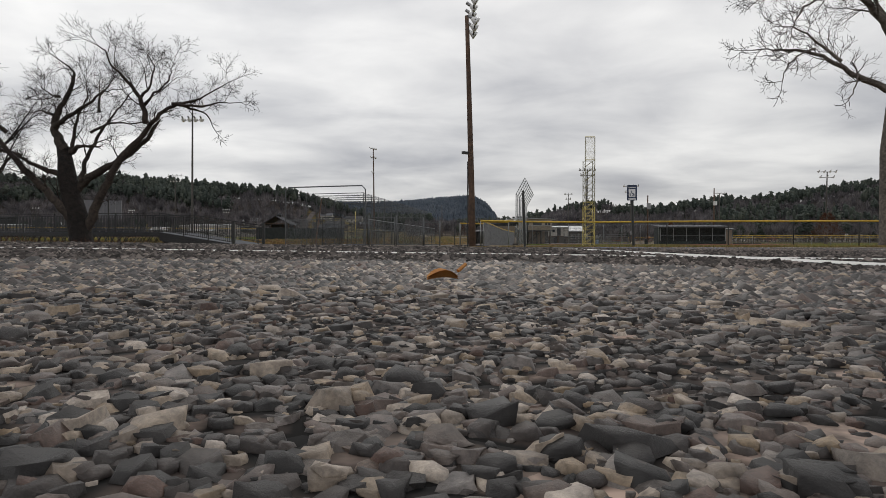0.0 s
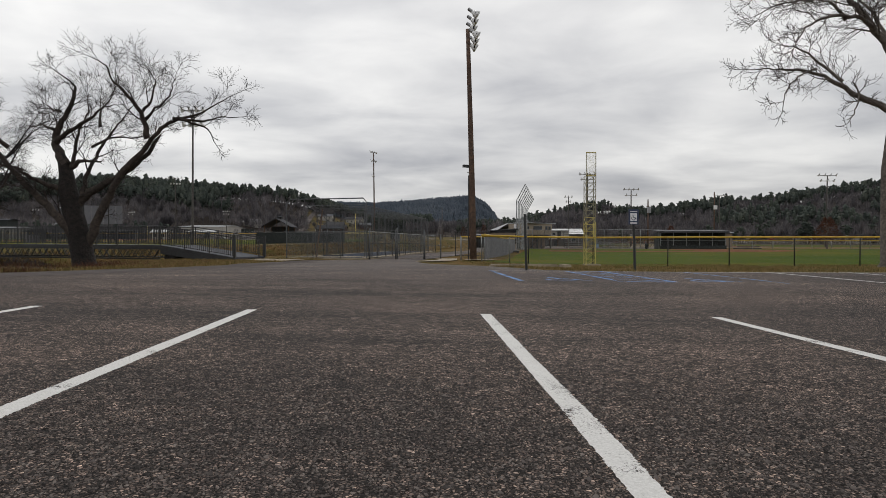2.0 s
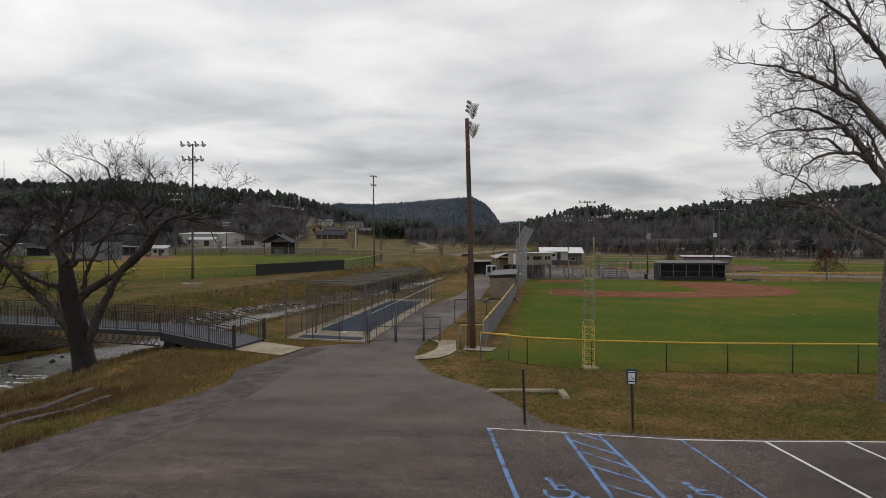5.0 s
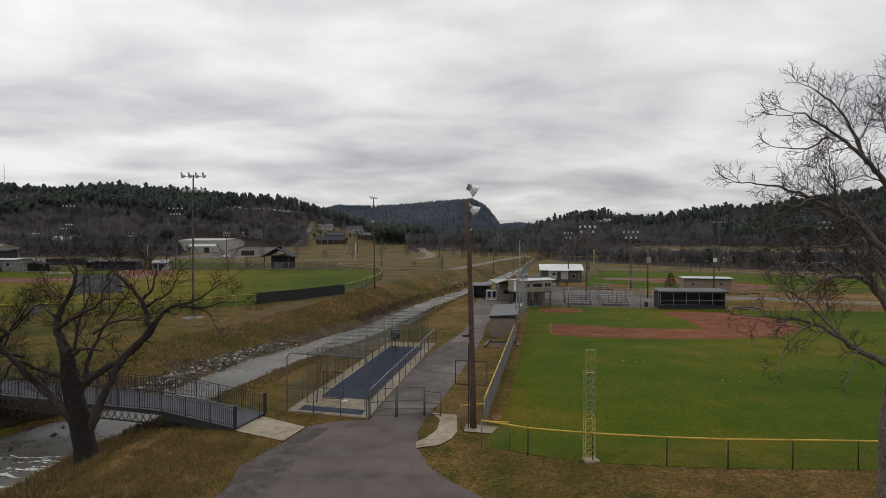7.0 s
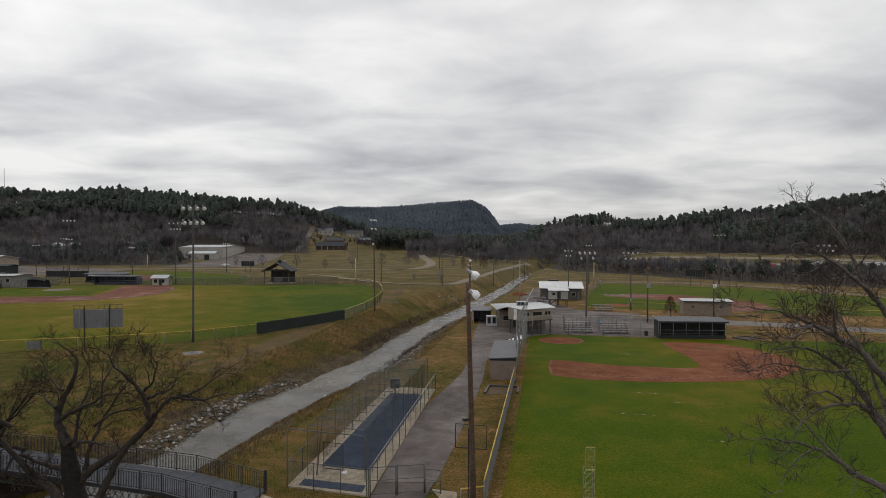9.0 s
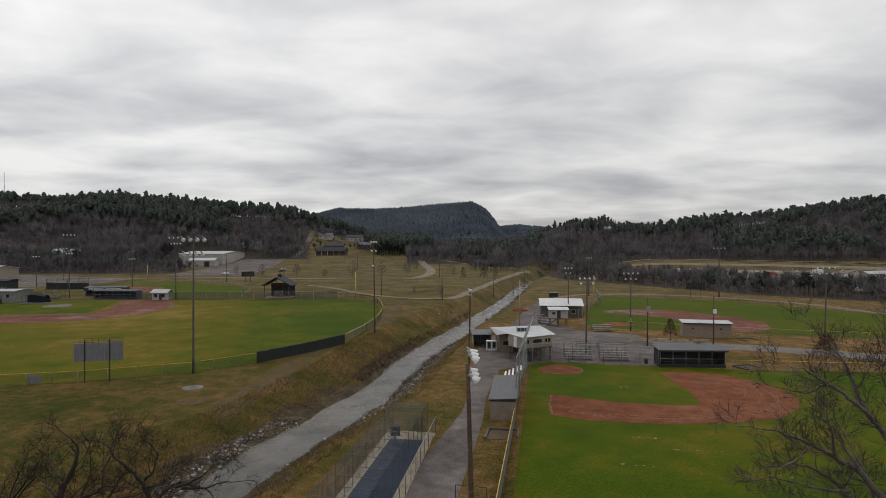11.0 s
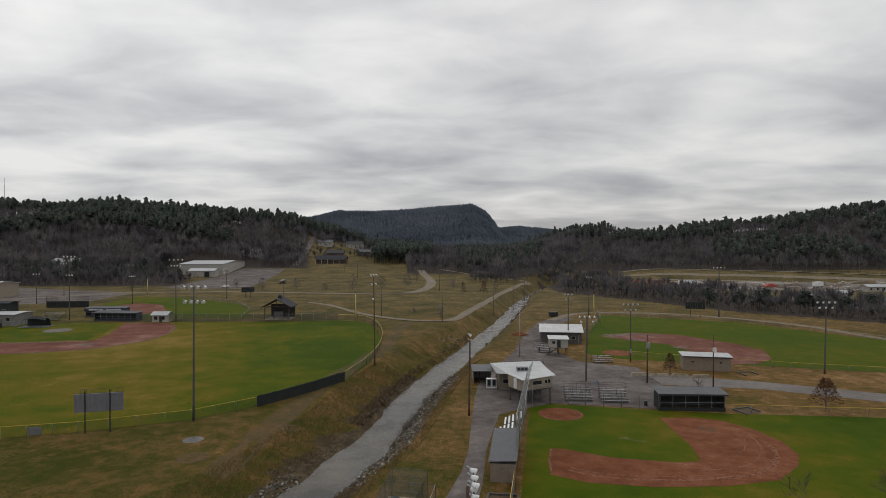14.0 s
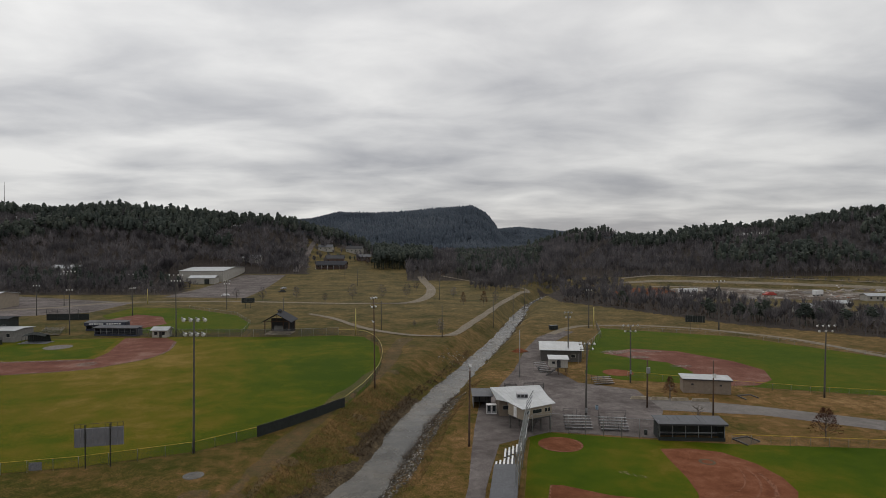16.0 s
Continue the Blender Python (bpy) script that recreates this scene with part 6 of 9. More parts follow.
def press_box():
    """Concession stand under a wide white roof, with an upper room on stilts turned towards home plate."""
    x, y = 10.9, 106.4
    z = land_z(x, y)
    root = thing("press_box", (x, y, z), "tan concession stand and press box with white metal roof", "building")
    # low stand
    wall_box(root, 0.2, 9.2, 11.6, 19.6, -0.2, 3.3, TAN_BLOCK, 0.2)
    part("door", Mb().box(3.4, 11.56, 1.05, 0.95, 0.08, 2.1), DARK_STEEL, root, "dark steel door")
    window_in(root, 1.6, 11.57, 1.7, 1.3, 0.9)
    part("air_conditioner", Mb().box(2.2, 11.3, 2.6, 0.8, 0.6, 0.55), LAMP_GREY, root, "grey window air conditioner")
    # upper room, turned
    room = part("upper_room", Mb().box(0, 2.2, 2.47, 6.7, 4.6, 0.16), DARK_STEEL, root, "dark floor of the upper room")
    room.matrix_basis = pose(6.2, 1.9, 0, 0, 0, 29)
    wall_box(room, -3.3, 3.3, 0, 4.4, 2.55, 4.55, BEIGE, 0.15)
    for wx, ww in ((-2.75, 0.4), (-2.15, 0.4), (0.0, 1.9), (2.0, 0.45), (2.7, 0.45)):
        part("window_pane", Mb().box(wx, -0.03, 3.75, ww, 0.05, 0.65), GLASS, room)
        part("window_frame", Mb().box(wx, -0.02, 4.11, ww + 0.12, 0.09, 0.08).box(wx, -0.02, 3.39, ww + 0.16, 0.1, 0.08), WHITE_WALL, room)
    for i in range(9):
        part("siding_batten", Mb().box(-3.2 + i * 0.8, -0.02, 3.05, 0.05, 0.05, 0.85), BEIGE, room)
    part("room_door", Mb().box(-3.32, 2.2, 3.55, 0.06, 0.9, 1.9), SIGN_WHITE, room, "pale door at the stair head")
    for sx in (-3.1, -1.0, 1.0, 3.1):
        for sy in (0.2, 4.1):
            part("stilt", Mb().box(sx, sy, 1.2, 0.18, 0.18, 2.7), POLE_GREY, room)
    for i in range(9):
        part("stair_tread", Mb().box(-1.2 + i * 0.28, 0.9, 0.2 + i * 0.26, 0.3, 1.0, 0.05), DARK_STEEL, room)
    for dy in (0.4, 1.4):
        part("stringer", Mb().tube([(-1.4, dy, 0.05), (1.2, dy, 2.5)], 0.07, 4), DARK_STEEL, room)
    # one wide white roof, folded where it lifts over the upper room
    ribbed_roof(root, [(1.2, 4.6, 4.66), (9.3, 9.0, 4.72), (9.7, 21.2, 3.85), (-1.0, 20.0, 3.65)], WHITE_METAL, 12, label="white ribbed metal roof")
    ribbed_roof(root, [(3.2, -0.5, 4.7), (9.9, 4.0, 4.64), (9.3, 9.0, 4.72), (1.2, 4.6, 4.66)], WHITE_METAL, 7, label="white ribbed metal roof of the upper room")
    part("roof_hip", Mb().face((-0.4, 10.9, 3.5), (1.2, 4.6, 4.74), (-1.0, 20.0, 3.73)).face((-1.0, 20.0, 3.65), (1.2, 4.6, 4.66), (-0.4, 10.9, 3.42)), WHITE_METAL, root, "sloping white hip of the roof")
    unit = part("rooftop_unit", Mb().box(4.3, 8.4, 4.95, 2.1, 1.3, 0.75), LAMP_GREY, root, "grey rooftop air unit")
    for i in range(3):
        part("grille", Mb().box(3.62 + i * 0.68, 7.73, 4.97, 0.52, 0.05, 0.5), DARK_STEEL, unit)


press_box()


def freezer(x, y):
    root = thing("ice_freezer", (x, y, land_z(x, y)), "white double-door ice freezer outside the stand", "freezer")
    part("cabinet", Mb().box(0, 0, 1.0, 2.0, 0.9, 1.9), SIGN_WHITE, root)
    for dx in (-0.5, 0.5):
        d = part("freezer_door", Mb().box(dx, -0.47, 1.05, 0.9, 0.05, 1.6), LAMP_GREY, root, "dark glass freezer door")
        part("door_glass", Mb().box(dx, -0.5, 1.15, 0.55, 0.02, 1.1), GLASS, d)


freezer(9.7, 119.6)


def open_shelter(x, y, w, d, h, roofm, wallm, label, rz=0.0, name="shelter"):
    root = thing(name, (x, y, land_z(x, y)), label, name.replace("_", " "), rz=rz)
    wall_box(root, 0, w, 0, d, -0.2, h, wallm, 0.15, skip=("front",))
    for i in range(4):
        part("post", Mb().box(0.1 + (w - 0.2) * i / 3, 0.1, h / 2, 0.12, 0.12, h), DARK_STEEL, root)
    ribbed_roof(root, [(-0.3, -0.5, h + 0.05), (w + 0.3, -0.5, h + 0.05), (w + 0.3, d + 0.3, h + 0.3), (-0.3, d + 0.3, h + 0.3)], roofm, max(4, round(w)))
    return root


open_shelter(6.3, 123.6, 3.7, 5.0, 2.55, GREY_METAL, GREY_WALL, "grey lean-to with dark open front")


def dugout(x, y, w, label, rz=0.0, d=3.2, h=2.75, wallm=None, roofm=None, mesh_front=True, band_col=None):
    z = land_z(x, y)
    root = thing("dugout", (x, y, z), label, "dugout", "dugouts", rz=rz)
    wallm, roofm = wallm or GREY_WALL, roofm or GREY_METAL
    wall_box(root, 0, w, 0, d, -0.2, h, wallm, 0.2, skip=("front",))
    part("knee_wall", Mb().box(w / 2, 0.1, 0.25, w, 0.2, 0.7), wallm, root)
    n = max(3, round(w / 2.2))
    for i in range(n + 1):
        part("post", Mb().tube([(0.1 + (w - 0.2) * i / n, 0.1, 0.3), (0.1 + (w - 0.2) * i / n, 0.1, h)], 0.05, 6), GALV, root)
    part("rail", Mb().tube([(0.1, 0.1, 1.5), (w - 0.1, 0.1, 1.5)], 0.03, 5), GALV, root)
    if mesh_front:
        part("front_mesh", Mb().web((0, 0.08), (w, 0.08), 0.6, h), CHAIN_DARK, root, "dark mesh front")
    part("bench", Mb().box(w / 2, d - 0.6, 0.5, w - 0.8, 0.4, 0.06), ALU, root)
    part("fascia", Mb().box(w / 2, -0.42, h + 0.02 if not band_col else h - 0.4, w + 0.6, 0.06, 0.3 if not band_col else 1.15), band_col or DARK_ROOF, root)
    ribbed_roof(root, [(-0.35, -0.45, h + 0.18), (w + 0.35, -0.45, h + 0.18), (w + 0.35, d + 0.4, h + 0.5), (-0.35, d + 0.4, h + 0.5)], roofm, max(6, round(w / 0.8)))
    if band_col:
        for k in range(13):
            if k != 6:
                part("text_bar", Mb().box(w * 0.12 + k * w * 0.062, -0.47, h - 0.35, w * 0.042, 0.04, 0.5), SIGN_WHITE, root, "white lettering bar")
    return root


dugout(37.5, 103.4, 11.2, "dark open-front dugout with grey metal roof", -0.05, 3.4, 2.9, SCREEN_BLACK, GREY_METAL)
dugout(-120.5, 206.5, 15.5, "navy open dugout with pale roof at a western field", -0.1, 3.5, 2.7, BLUE_WALL, GREY_METAL)
dugout(-130, 217.5, 14, "navy dugout with lettered-looking band behind another", 0.1, 3.5, 2.9, BLUE_WALL, GREY_METAL, True, BLUE_WALL)


def bleachers(x, y, w, label, rz=0.0, rows=5, back=True):
    root = thing("bleachers", (x, y, land_z(x, y)), label, "bleachers", "bleachers", rz=rz)
    for i in range(rows):
        part("seat_plank", Mb().box(w / 2, 0.4 + i * 0.7, 0.45 + i * 0.33, w, 0.28, 0.05), ALU, root)
        part("foot_plank", Mb().box(w / 2, 0.75 + i * 0.7, 0.2 + i * 0.33, w, 0.3, 0.04), DARK_STEEL, root)
    for k in range(4):
        px = 0.2 + (w - 0.4) * k / 3
        part("support", Mb().tube([(px, 0.2, 0.0), (px, rows * 0.7, 0.4 + (rows - 1) * 0.33)], 0.04, 5).tube([(px, rows * 0.7, 0), (px, rows * 0.7, 0.5 + rows * 0.33)], 0.04, 5).tube([(px, 1.5, 0), (px, 1.5, 0.8)], 0.035, 5), DARK_STEEL, root)
    if back:
        top = 0.45 + rows * 0.33 + 0.9
        for px in (0, w * 0.5, w):
            part("guard_post", Mb().tube([(px, rows * 0.7, 0.3), (px, rows * 0.7, top)], 0.03, 5), DARK_STEEL, root)
        for h in (0.5, 0.9):
            part("guard_rail", Mb().tube([(0, rows * 0.7, 0.45 + rows * 0.33 + h - 0.0), (w, rows * 0.7, 0.45 + rows * 0.33 + h)], 0.02, 5), DARK_STEEL, root)
    return root


bleachers(22.4, 109.2, 5.0, "aluminium bleachers with dark frames behind the backstop", -0.08)
bleachers(28.8, 108.2, 5.0, "aluminium bleachers with dark frames behind the backstop", -0.08)
bleachers(36.5, 143, 5.0, "small aluminium bleachers beside the farther field", 0.15, 4, False)
bleachers(25.6, 156, 3.2, "white plank bleachers beside the raised booth", 0.35, 6, False)


def metal_building():
    x, y = 28.3, 172
    root = thing("metal_building", (x, y, land_z(x, y)), "low grey building with white metal roof", "building", rz=-0.12)
    wall_box(root, 0, 11.3, 0, 10, -0.2, 3.4, POLE_GREY, 0.2)
    ribbed_roof(root, [(-0.6, -0.8, 3.4), (11.9, -0.8, 3.4), (11.9, 5, 5.0), (-0.6, 5, 5.0)], WHITE_METAL, 16)
    ribbed_roof(root, [(11.9, 10.6, 3.4), (-0.6, 10.6, 3.4), (-0.6, 5, 5.0), (11.9, 5, 5.0)], WHITE_METAL, 16)
    for s in (0.1, 11.2):
        part("gable", Mb().face((s, 0, 3.4), (s, 10, 3.4), (s, 5, 4.95)).face((s + 0.05, 10, 3.4), (s + 0.05, 0, 3.4), (s + 0.05, 5, 4.95)), GREY_WALL, root)
    window_in(root, 9, -0.03, 1.7, 1.2, 1.0)
    part("door", Mb().box(4, -0.03, 1.05, 1.0, 0.08, 2.1), DARK_STEEL, root)


metal_building()


def raised_booth():
    x, y = 27.5, 154.5
    root = thing("scorer_booth", (x, y, land_z(x, y)), "small beige booth raised on wooden stilts", "booth", rz=-0.1)
    wall_box(root, 0, 4.7, 0, 3.4, 1.9, 4.1, WHITE_WALL, 0.15)
    part("floor", Mb().box(2.35, 1.7, 1.82, 4.8, 3.5, 0.16), POLE_WOOD, root)
    part("door", Mb().box(2.4, -0.03, 2.9, 0.9, 0.07, 1.9), DARK_STEEL, root)
    window_in(root, 1.1, -0.02, 3.2, 0.8, 0.7)
    ribbed_roof(root, [(-0.3, -0.5, 4.15), (5.0, -0.5, 4.15), (5.0, 3.8, 4.5), (-0.3, 3.8, 4.5)], WHITE_METAL, 8)
    for sx in (0.2, 2.35, 4.5):
        for sy in (0.2, 3.4):
            part("stilt", Mb().box(sx, sy, 0.85, 0.18, 0.18, 2.0), POLE_WOOD, root)
    for i in range(8):
        part("stair_tread", Mb().box(-0.6 + i * 0.32, -0.7, 0.15 + i * 0.23, 0.32, 0.9, 0.05), DARK_STEEL, root)
    for dy in (-1.15, -0.25):
        part("stringer", Mb().tube([(-0.9, dy, 0.0), (1.9, dy, 1.9)], 0.07, 4), DARK_STEEL, root)


raised_booth()


def block_building():
    x, y = 54.8, 136.3
    root = thing("block_dugout", (x, y, land_z(x, y)), "beige block dugout with white flat roof", "dugout", "dugouts", rz=-0.2)
    wall_box(root, 0, 10.2, 0, 4, -0.2, 3.1, TAN_BLOCK, 0.2)
    ribbed_roof(root, [(-0.3, -0.4, 3.3), (10.5, -0.4, 3.3), (10.5, 4.4, 3.5), (-0.3, 4.4, 3.5)], WHITE_METAL, 10)
    part("fascia", Mb().box(5.1, -0.35, 3.16, 10.6, 0.1, 0.24), DARK_ROOF, root)
    for dx in (2.0, 8.0):
        part("vent", Mb().box(dx, -0.02, 2.0, 0.5, 0.06, 0.4), DARK_STEEL, root)


block_building()


def scoreboard(x, y, w, h, lift, label, rz=0.0, legs=(0.25, 0.75), tops=True, mat=None):
    root = thing("scoreboard", (x, y, land_z(x, y)), label, "scoreboard", "scoreboards", rz=rz)
    for k in legs:
        part("leg", Mb().tube([(w * k, -0.15, -0.1), (w * k, -0.15, lift + h + (0.6 if tops else 0))], 0.09, 6), POST_BLACK, root)
    b = part("board", Mb().box(w / 2, 0.05, lift + h / 2, w, 0.25, h), mat or BOARD_GREY, root, "grey back of the board")
    m = Mb()
    for i in range(9):
        m.tube([(w * i / 8, -0.1, lift), (w * i / 8, -0.1, lift + h)], 0.02, 4)
    part("batten", m, LAMP_GREY, b)
    if tops:
        t = Mb().tube([(0, 0, lift + h + 0.1), (w, 0, lift + h + 0.1)], 0.03, 4).tube([(0, 0, lift + h + 0.7), (w, 0, lift + h + 0.7)], 0.03, 4)
        for i in range(9):
            t.tube([(w * i / 8, 0, lift + h), (w * i / 8, 0, lift + h + 0.7)], 0.025, 4)
        part("crown_frame", t, DARK_STEEL, root)
    return root


scoreboard(-54.6, 88.4, 6.6, 2.7, 3.2, "grey scoreboard seen from behind on black legs", 0.25, (0.22, 0.73))
scoreboard(94, 232, 7, 2.6, 3.2, "distant dark scoreboard behind the outfield", -0.3, (0.25, 0.75), False, SCREEN_BLACK)
scoreboard(-97, 288, 6, 2.4, 2.8, "small dark scoreboard at a small field", 0.3, (0.3, 0.7), False, SCREEN_BLACK)
banner = thing("banner", (-59.5, 87.1, land_z(-59.5, 87.1)), "small dark banner tied to the fence", "banner")
part("banner_cloth", Mb().box(0, -0.1, 0.95, 1.75, 0.03, 1.2, 0.18), SCREEN_GREY, banner)


def gable_house(x, y, w, d, h, roof_h, wallm, roofm, label, rz=0.0, name="house", windows=3, porch=False, chimney=False, base=None):
    z = base if base is not None else land_z(x, y)
    root = thing(name, (x, y, z), label, "house" if name == "house" else name.replace("_", " "), "distant houses" if name == "house" else "", rz=rz)
    wall_box(root, -w / 2, w / 2, -d / 2, d / 2, -1.5, h, wallm, 0.2)
    r1 = part("roof", Mb().slab([(-w / 2 - 0.5, -d / 2 - 0.5, h), (w / 2 + 0.5, -d / 2 - 0.5, h), (w / 2 + 0.5, 0, h + roof_h), (-w / 2 - 0.5, 0, h + roof_h)], 0.15), roofm, root)
    part("roof", Mb().slab([(w / 2 + 0.5, d / 2 + 0.5, h), (-w / 2 - 0.5, d / 2 + 0.5, h), (-w / 2 - 0.5, 0, h + roof_h), (w / 2 + 0.5, 0, h + roof_h)], 0.15), roofm, root)
    for s in (-w / 2 + 0.05, w / 2 - 0.05):
        part("gable", Mb().prism([(s - 0.05, -d / 2), (s + 0.05, -d / 2), (s + 0.05, d / 2), (s - 0.05, d / 2)], h - 0.05, h).face((s, -d / 2, h), (s, d / 2, h), (s, 0, h + roof_h - 0.1)), wallm, root)
    for i in range(windows):
        window_in(root, -w / 2 + w * (i + 0.5) / windows, -d / 2 - 0.02, h * 0.58, min(1.2, w / windows * 0.5), 1.2)
    part("door", Mb().box(w * 0.08, -d / 2 - 0.03, 1.0, 1.0, 0.08, 2.1), DARK_STEEL, root)
    if porch:
        part("porch_roof", Mb().slab([(-w / 2, -d / 2 - 2.6, h - 0.6), (w / 2, -d / 2 - 2.6, h - 0.6), (w / 2, -d / 2, h), (-w / 2, -d / 2, h)], 0.12), roofm, root)
        for i in range(6):
            part("porch_post", Mb().box(-w / 2 + 0.2 + (w - 0.4) * i / 5, -d / 2 - 2.4, (h - 0.7) / 2 - 0.5, 0.2, 0.2, h + 0.3), SIGN_WHITE, root)
    if chimney:
        part("chimney", Mb().box(w * 0.3, 0, h + roof_h, 0.9, 0.9, 1.8), BRICK_RED, r1)
    return root


def pavilion():
    x, y = -58, 213
    root = thing("pavilion", (x, y, land_z(x, y)), "dark gabled open picnic pavilion", "pavilion")
    w, d, h, rh = 9.2, 9, 4.7, 2.7
    for sx in (-w / 2 + 0.4, 0, w / 2 - 0.4):
        for sy in (-d / 2 + 0.3, d / 2 - 0.3):
            if not (sx == 0 and sy < 0):
                part("post", Mb().box(sx, sy, h / 2, 0.3, 0.3, h), POLE_WOOD, root)
    for s in (-1, 1):
        part("roof", Mb().slab([(s * (w / 2 + 0.6), -d / 2 - 0.6, h - 0.2), (0, -d / 2 - 0.6, h + rh), (0, d / 2 + 0.6, h + rh), (s * (w / 2 + 0.6), d / 2 + 0.6, h - 0.2)][::s], 0.2), SLATE, root)
    part("gable_truss", Mb().tube([(-w / 2, -d / 2, h), (w / 2, -d / 2, h)], 0.12, 5).tube([(-w / 2, -d / 2, h), (0, -d / 2, h + rh - 0.2)], 0.12, 5).tube([(w / 2, -d / 2, h), (0, -d / 2, h + rh - 0.2)], 0.12, 5).tube([(0, -d / 2, h), (0, -d / 2, h + rh - 0.2)], 0.1, 5), POLE_WOOD, root)
    part("back_wall", Mb().box(0, d / 2 - 0.2, h / 2, w - 0.6, 0.2, h), DARK_ROOF, root)
    part("cupola", Mb().box(0, 0, h + rh + 0.25, 1.3, 1.3, 0.9), DARK_ROOF, root, "small dark roof cupola")
    part("cupola_roof", Mb().box(0, 0, h + rh + 0.85, 1.9, 1.9, 0.5, 0.0, 0.15), SLATE, root)
    part("hearth", Mb().box(-1.5, d / 2 - 0.8, 1.0, 3, 1.0, 2.0), GREY_WALL, root)
    part("floor_slab", Mb().box(0, 0, 0.02, w, d, 0.2), CONCRETE, root)


pavilion()
gable_house(-96, 204.5, 5.0, 4.0, 2.5, 1.0, WHITE_WALL, WHITE_METAL, "small white storage shed with dark door", name="shed", windows=2)


def warehouse(x, y, w, d, h, mat, label, rz, doors=2):
    root = thing("warehouse", (x, y, land_z(x, y)), label, "building", rz=rz)
    wall_box(root, 0, w, 0, d, -1.5, h, mat, 0.3)
    part("roof", Mb().slab([(-0.5, -0.5, h), (w + 0.5, -0.5, h), (w + 0.5, d / 2, h + 1.6), (-0.5, d / 2, h + 1.6)], 0.2), WHITE_METAL, root)
    part("roof", Mb().slab([(w + 0.5, d + 0.5, h), (-0.5, d + 0.5, h), (-0.5, d / 2, h + 1.6), (w + 0.5, d / 2, h + 1.6)], 0.2), WHITE_METAL, root)
    for k in (0.15, w - 0.15):
        part("gable", Mb().prism([(k - 0.15, 0), (k + 0.15, 0), (k + 0.15, d), (k - 0.15, d)], h - 0.1, h).face((k - 0.14, 0, h), (k - 0.14, d, h), (k - 0.14, d / 2, h + 1.5)).face((k + 0.14, d, h), (k + 0.14, 0, h), (k + 0.14, d / 2, h + 1.5)), mat, root)
    m = Mb()
    for i in range(int(w / 1.6)):
        m.box(0.8 + i * 1.6, -0.02, h / 2, 0.12, 0.08, h - 0.1)
    part("wall_ribs", m, mat, root)
    for i in range(doors):
        part("roller_door", Mb().box(w * (0.7 + 0.14 * i), -0.05, 1.8, 3.4, 0.1, 3.6), SCREEN_BLACK, root, "dark open roller door")
    return root


warehouse(-183, 431, 18, 11, 4.5, WHITE_WALL, "lower off-white metal warehouse wing", 0.08, 1)
warehouse(-197, 447, 32, 66, 8.0, WHITE_WALL, "off-white metal warehouse with dark dock doors", 0.08)
warehouse(-252, 275, 40, 24, 6.5, BEIGE, "tan school-like building at the far lot", 0.1, 1)
gable_house(-148, 197, 20, 9, 3.9, 0.35, GREY_WALL, WHITE_METAL, "grey field house with pale flat roof", name="field_house", windows=5)
gable_house(-151, 204, 9, 5, 6.6, 0.5, SCREEN_BLACK, SLATE, "tall dark press box behind the field house", name="press_box", windows=3)
bleachers(-139.5, 205.5, 7.0, "grey aluminium bleachers at the western ball field", 0.05, 7)
# houses on the hillside
gable_house(-103, 556, 27, 12, 4.2, 3.0, BRICK_RED, SLATE, "long brick house with white porch posts on the hill", 0.0, windows=6, porch=True)
gable_house(-107, 596, 17, 12, 5.5, 3.2, BRICK_RED, DARK_ROOF, "dark-roofed brick house up the hill", 0.1, windows=4, chimney=True)
gable_house(-100, 680, 18, 11, 5, 3.0, WHITE_WALL, DARK_ROOF, "pale house with dark roof up the hill", -0.1, windows=4)
gable_house(-84, 632, 14, 11, 4, 2.6, BRICK_RED, GREY_METAL, "low brick house on the hillside", 0.2, windows=3)
gable_house(-128, 655, 15, 10, 4, 2.6, WHITE_WALL, GREY_METAL, "pale house among bare trees", 0.0, windows=3)
gable_house(-178, 560, 15, 10, 4, 2.6, WHITE_WALL, WHITE_METAL, "small pale house among bare trees", 0.0, windows=3)
gable_house(-300, 480, 22, 12, 4, 2.6, WHITE_WALL, WHITE_METAL, "pale house at the foot of the woods", 0.0, windows=4)
for x, y, w, rz in ((188, 262, 18, 0.3), (206, 258, 15, 0.2), (216, 280, 18, 0.4), (200, 305, 16, 0.1), (238, 300, 18, 0.3), (176, 290, 14, 0.35), (250, 345, 20, 0.1), (268, 330, 20, 0.2)):
    gable_house(x, y, w * 0.8, 6, 3.0, 1.3, WHITE_WALL, GREY_METAL if w == 18 else WHITE_METAL, "pale mobile home behind bare trees", rz, windows=4)


def heap(x, y, r, h, mat, label):
    z = land_z(x, y)
    root = thing("gravel_heap", (x, y, z), label, "heap", "gravel heaps")
    m, rnd = Mb(), random.Random(int(x * 7 + y))
    rings = 5
    for i in range(rings):
        rr = r * (1 - i / rings) ** 0.8
        for k in range(12):
            a = 2 * math.pi * k / 12
            q = rr * rnd.uniform(0.85, 1.12)
            m.v.append((q * math.cos(a), q * math.sin(a) * 0.7, h * (i / rings) ** 0.8 * rnd.uniform(0.9, 1.1) - (0.3 if i == 0 else 0)))
    m.v.append((0, 0, h))
    for i in range(rings - 1):
        for k in range(12):
            m.f.append((i * 12 + k, i * 12 + (k + 1) % 12, (i + 1) * 12 + (k + 1) % 12, (i + 1) * 12 + k))
    for k in range(12):
        m.f.append(((rings - 1) * 12 + k, (rings - 1) * 12 + (k + 1) % 12, len(m.v) - 1))
    part("mound", m, mat, root)


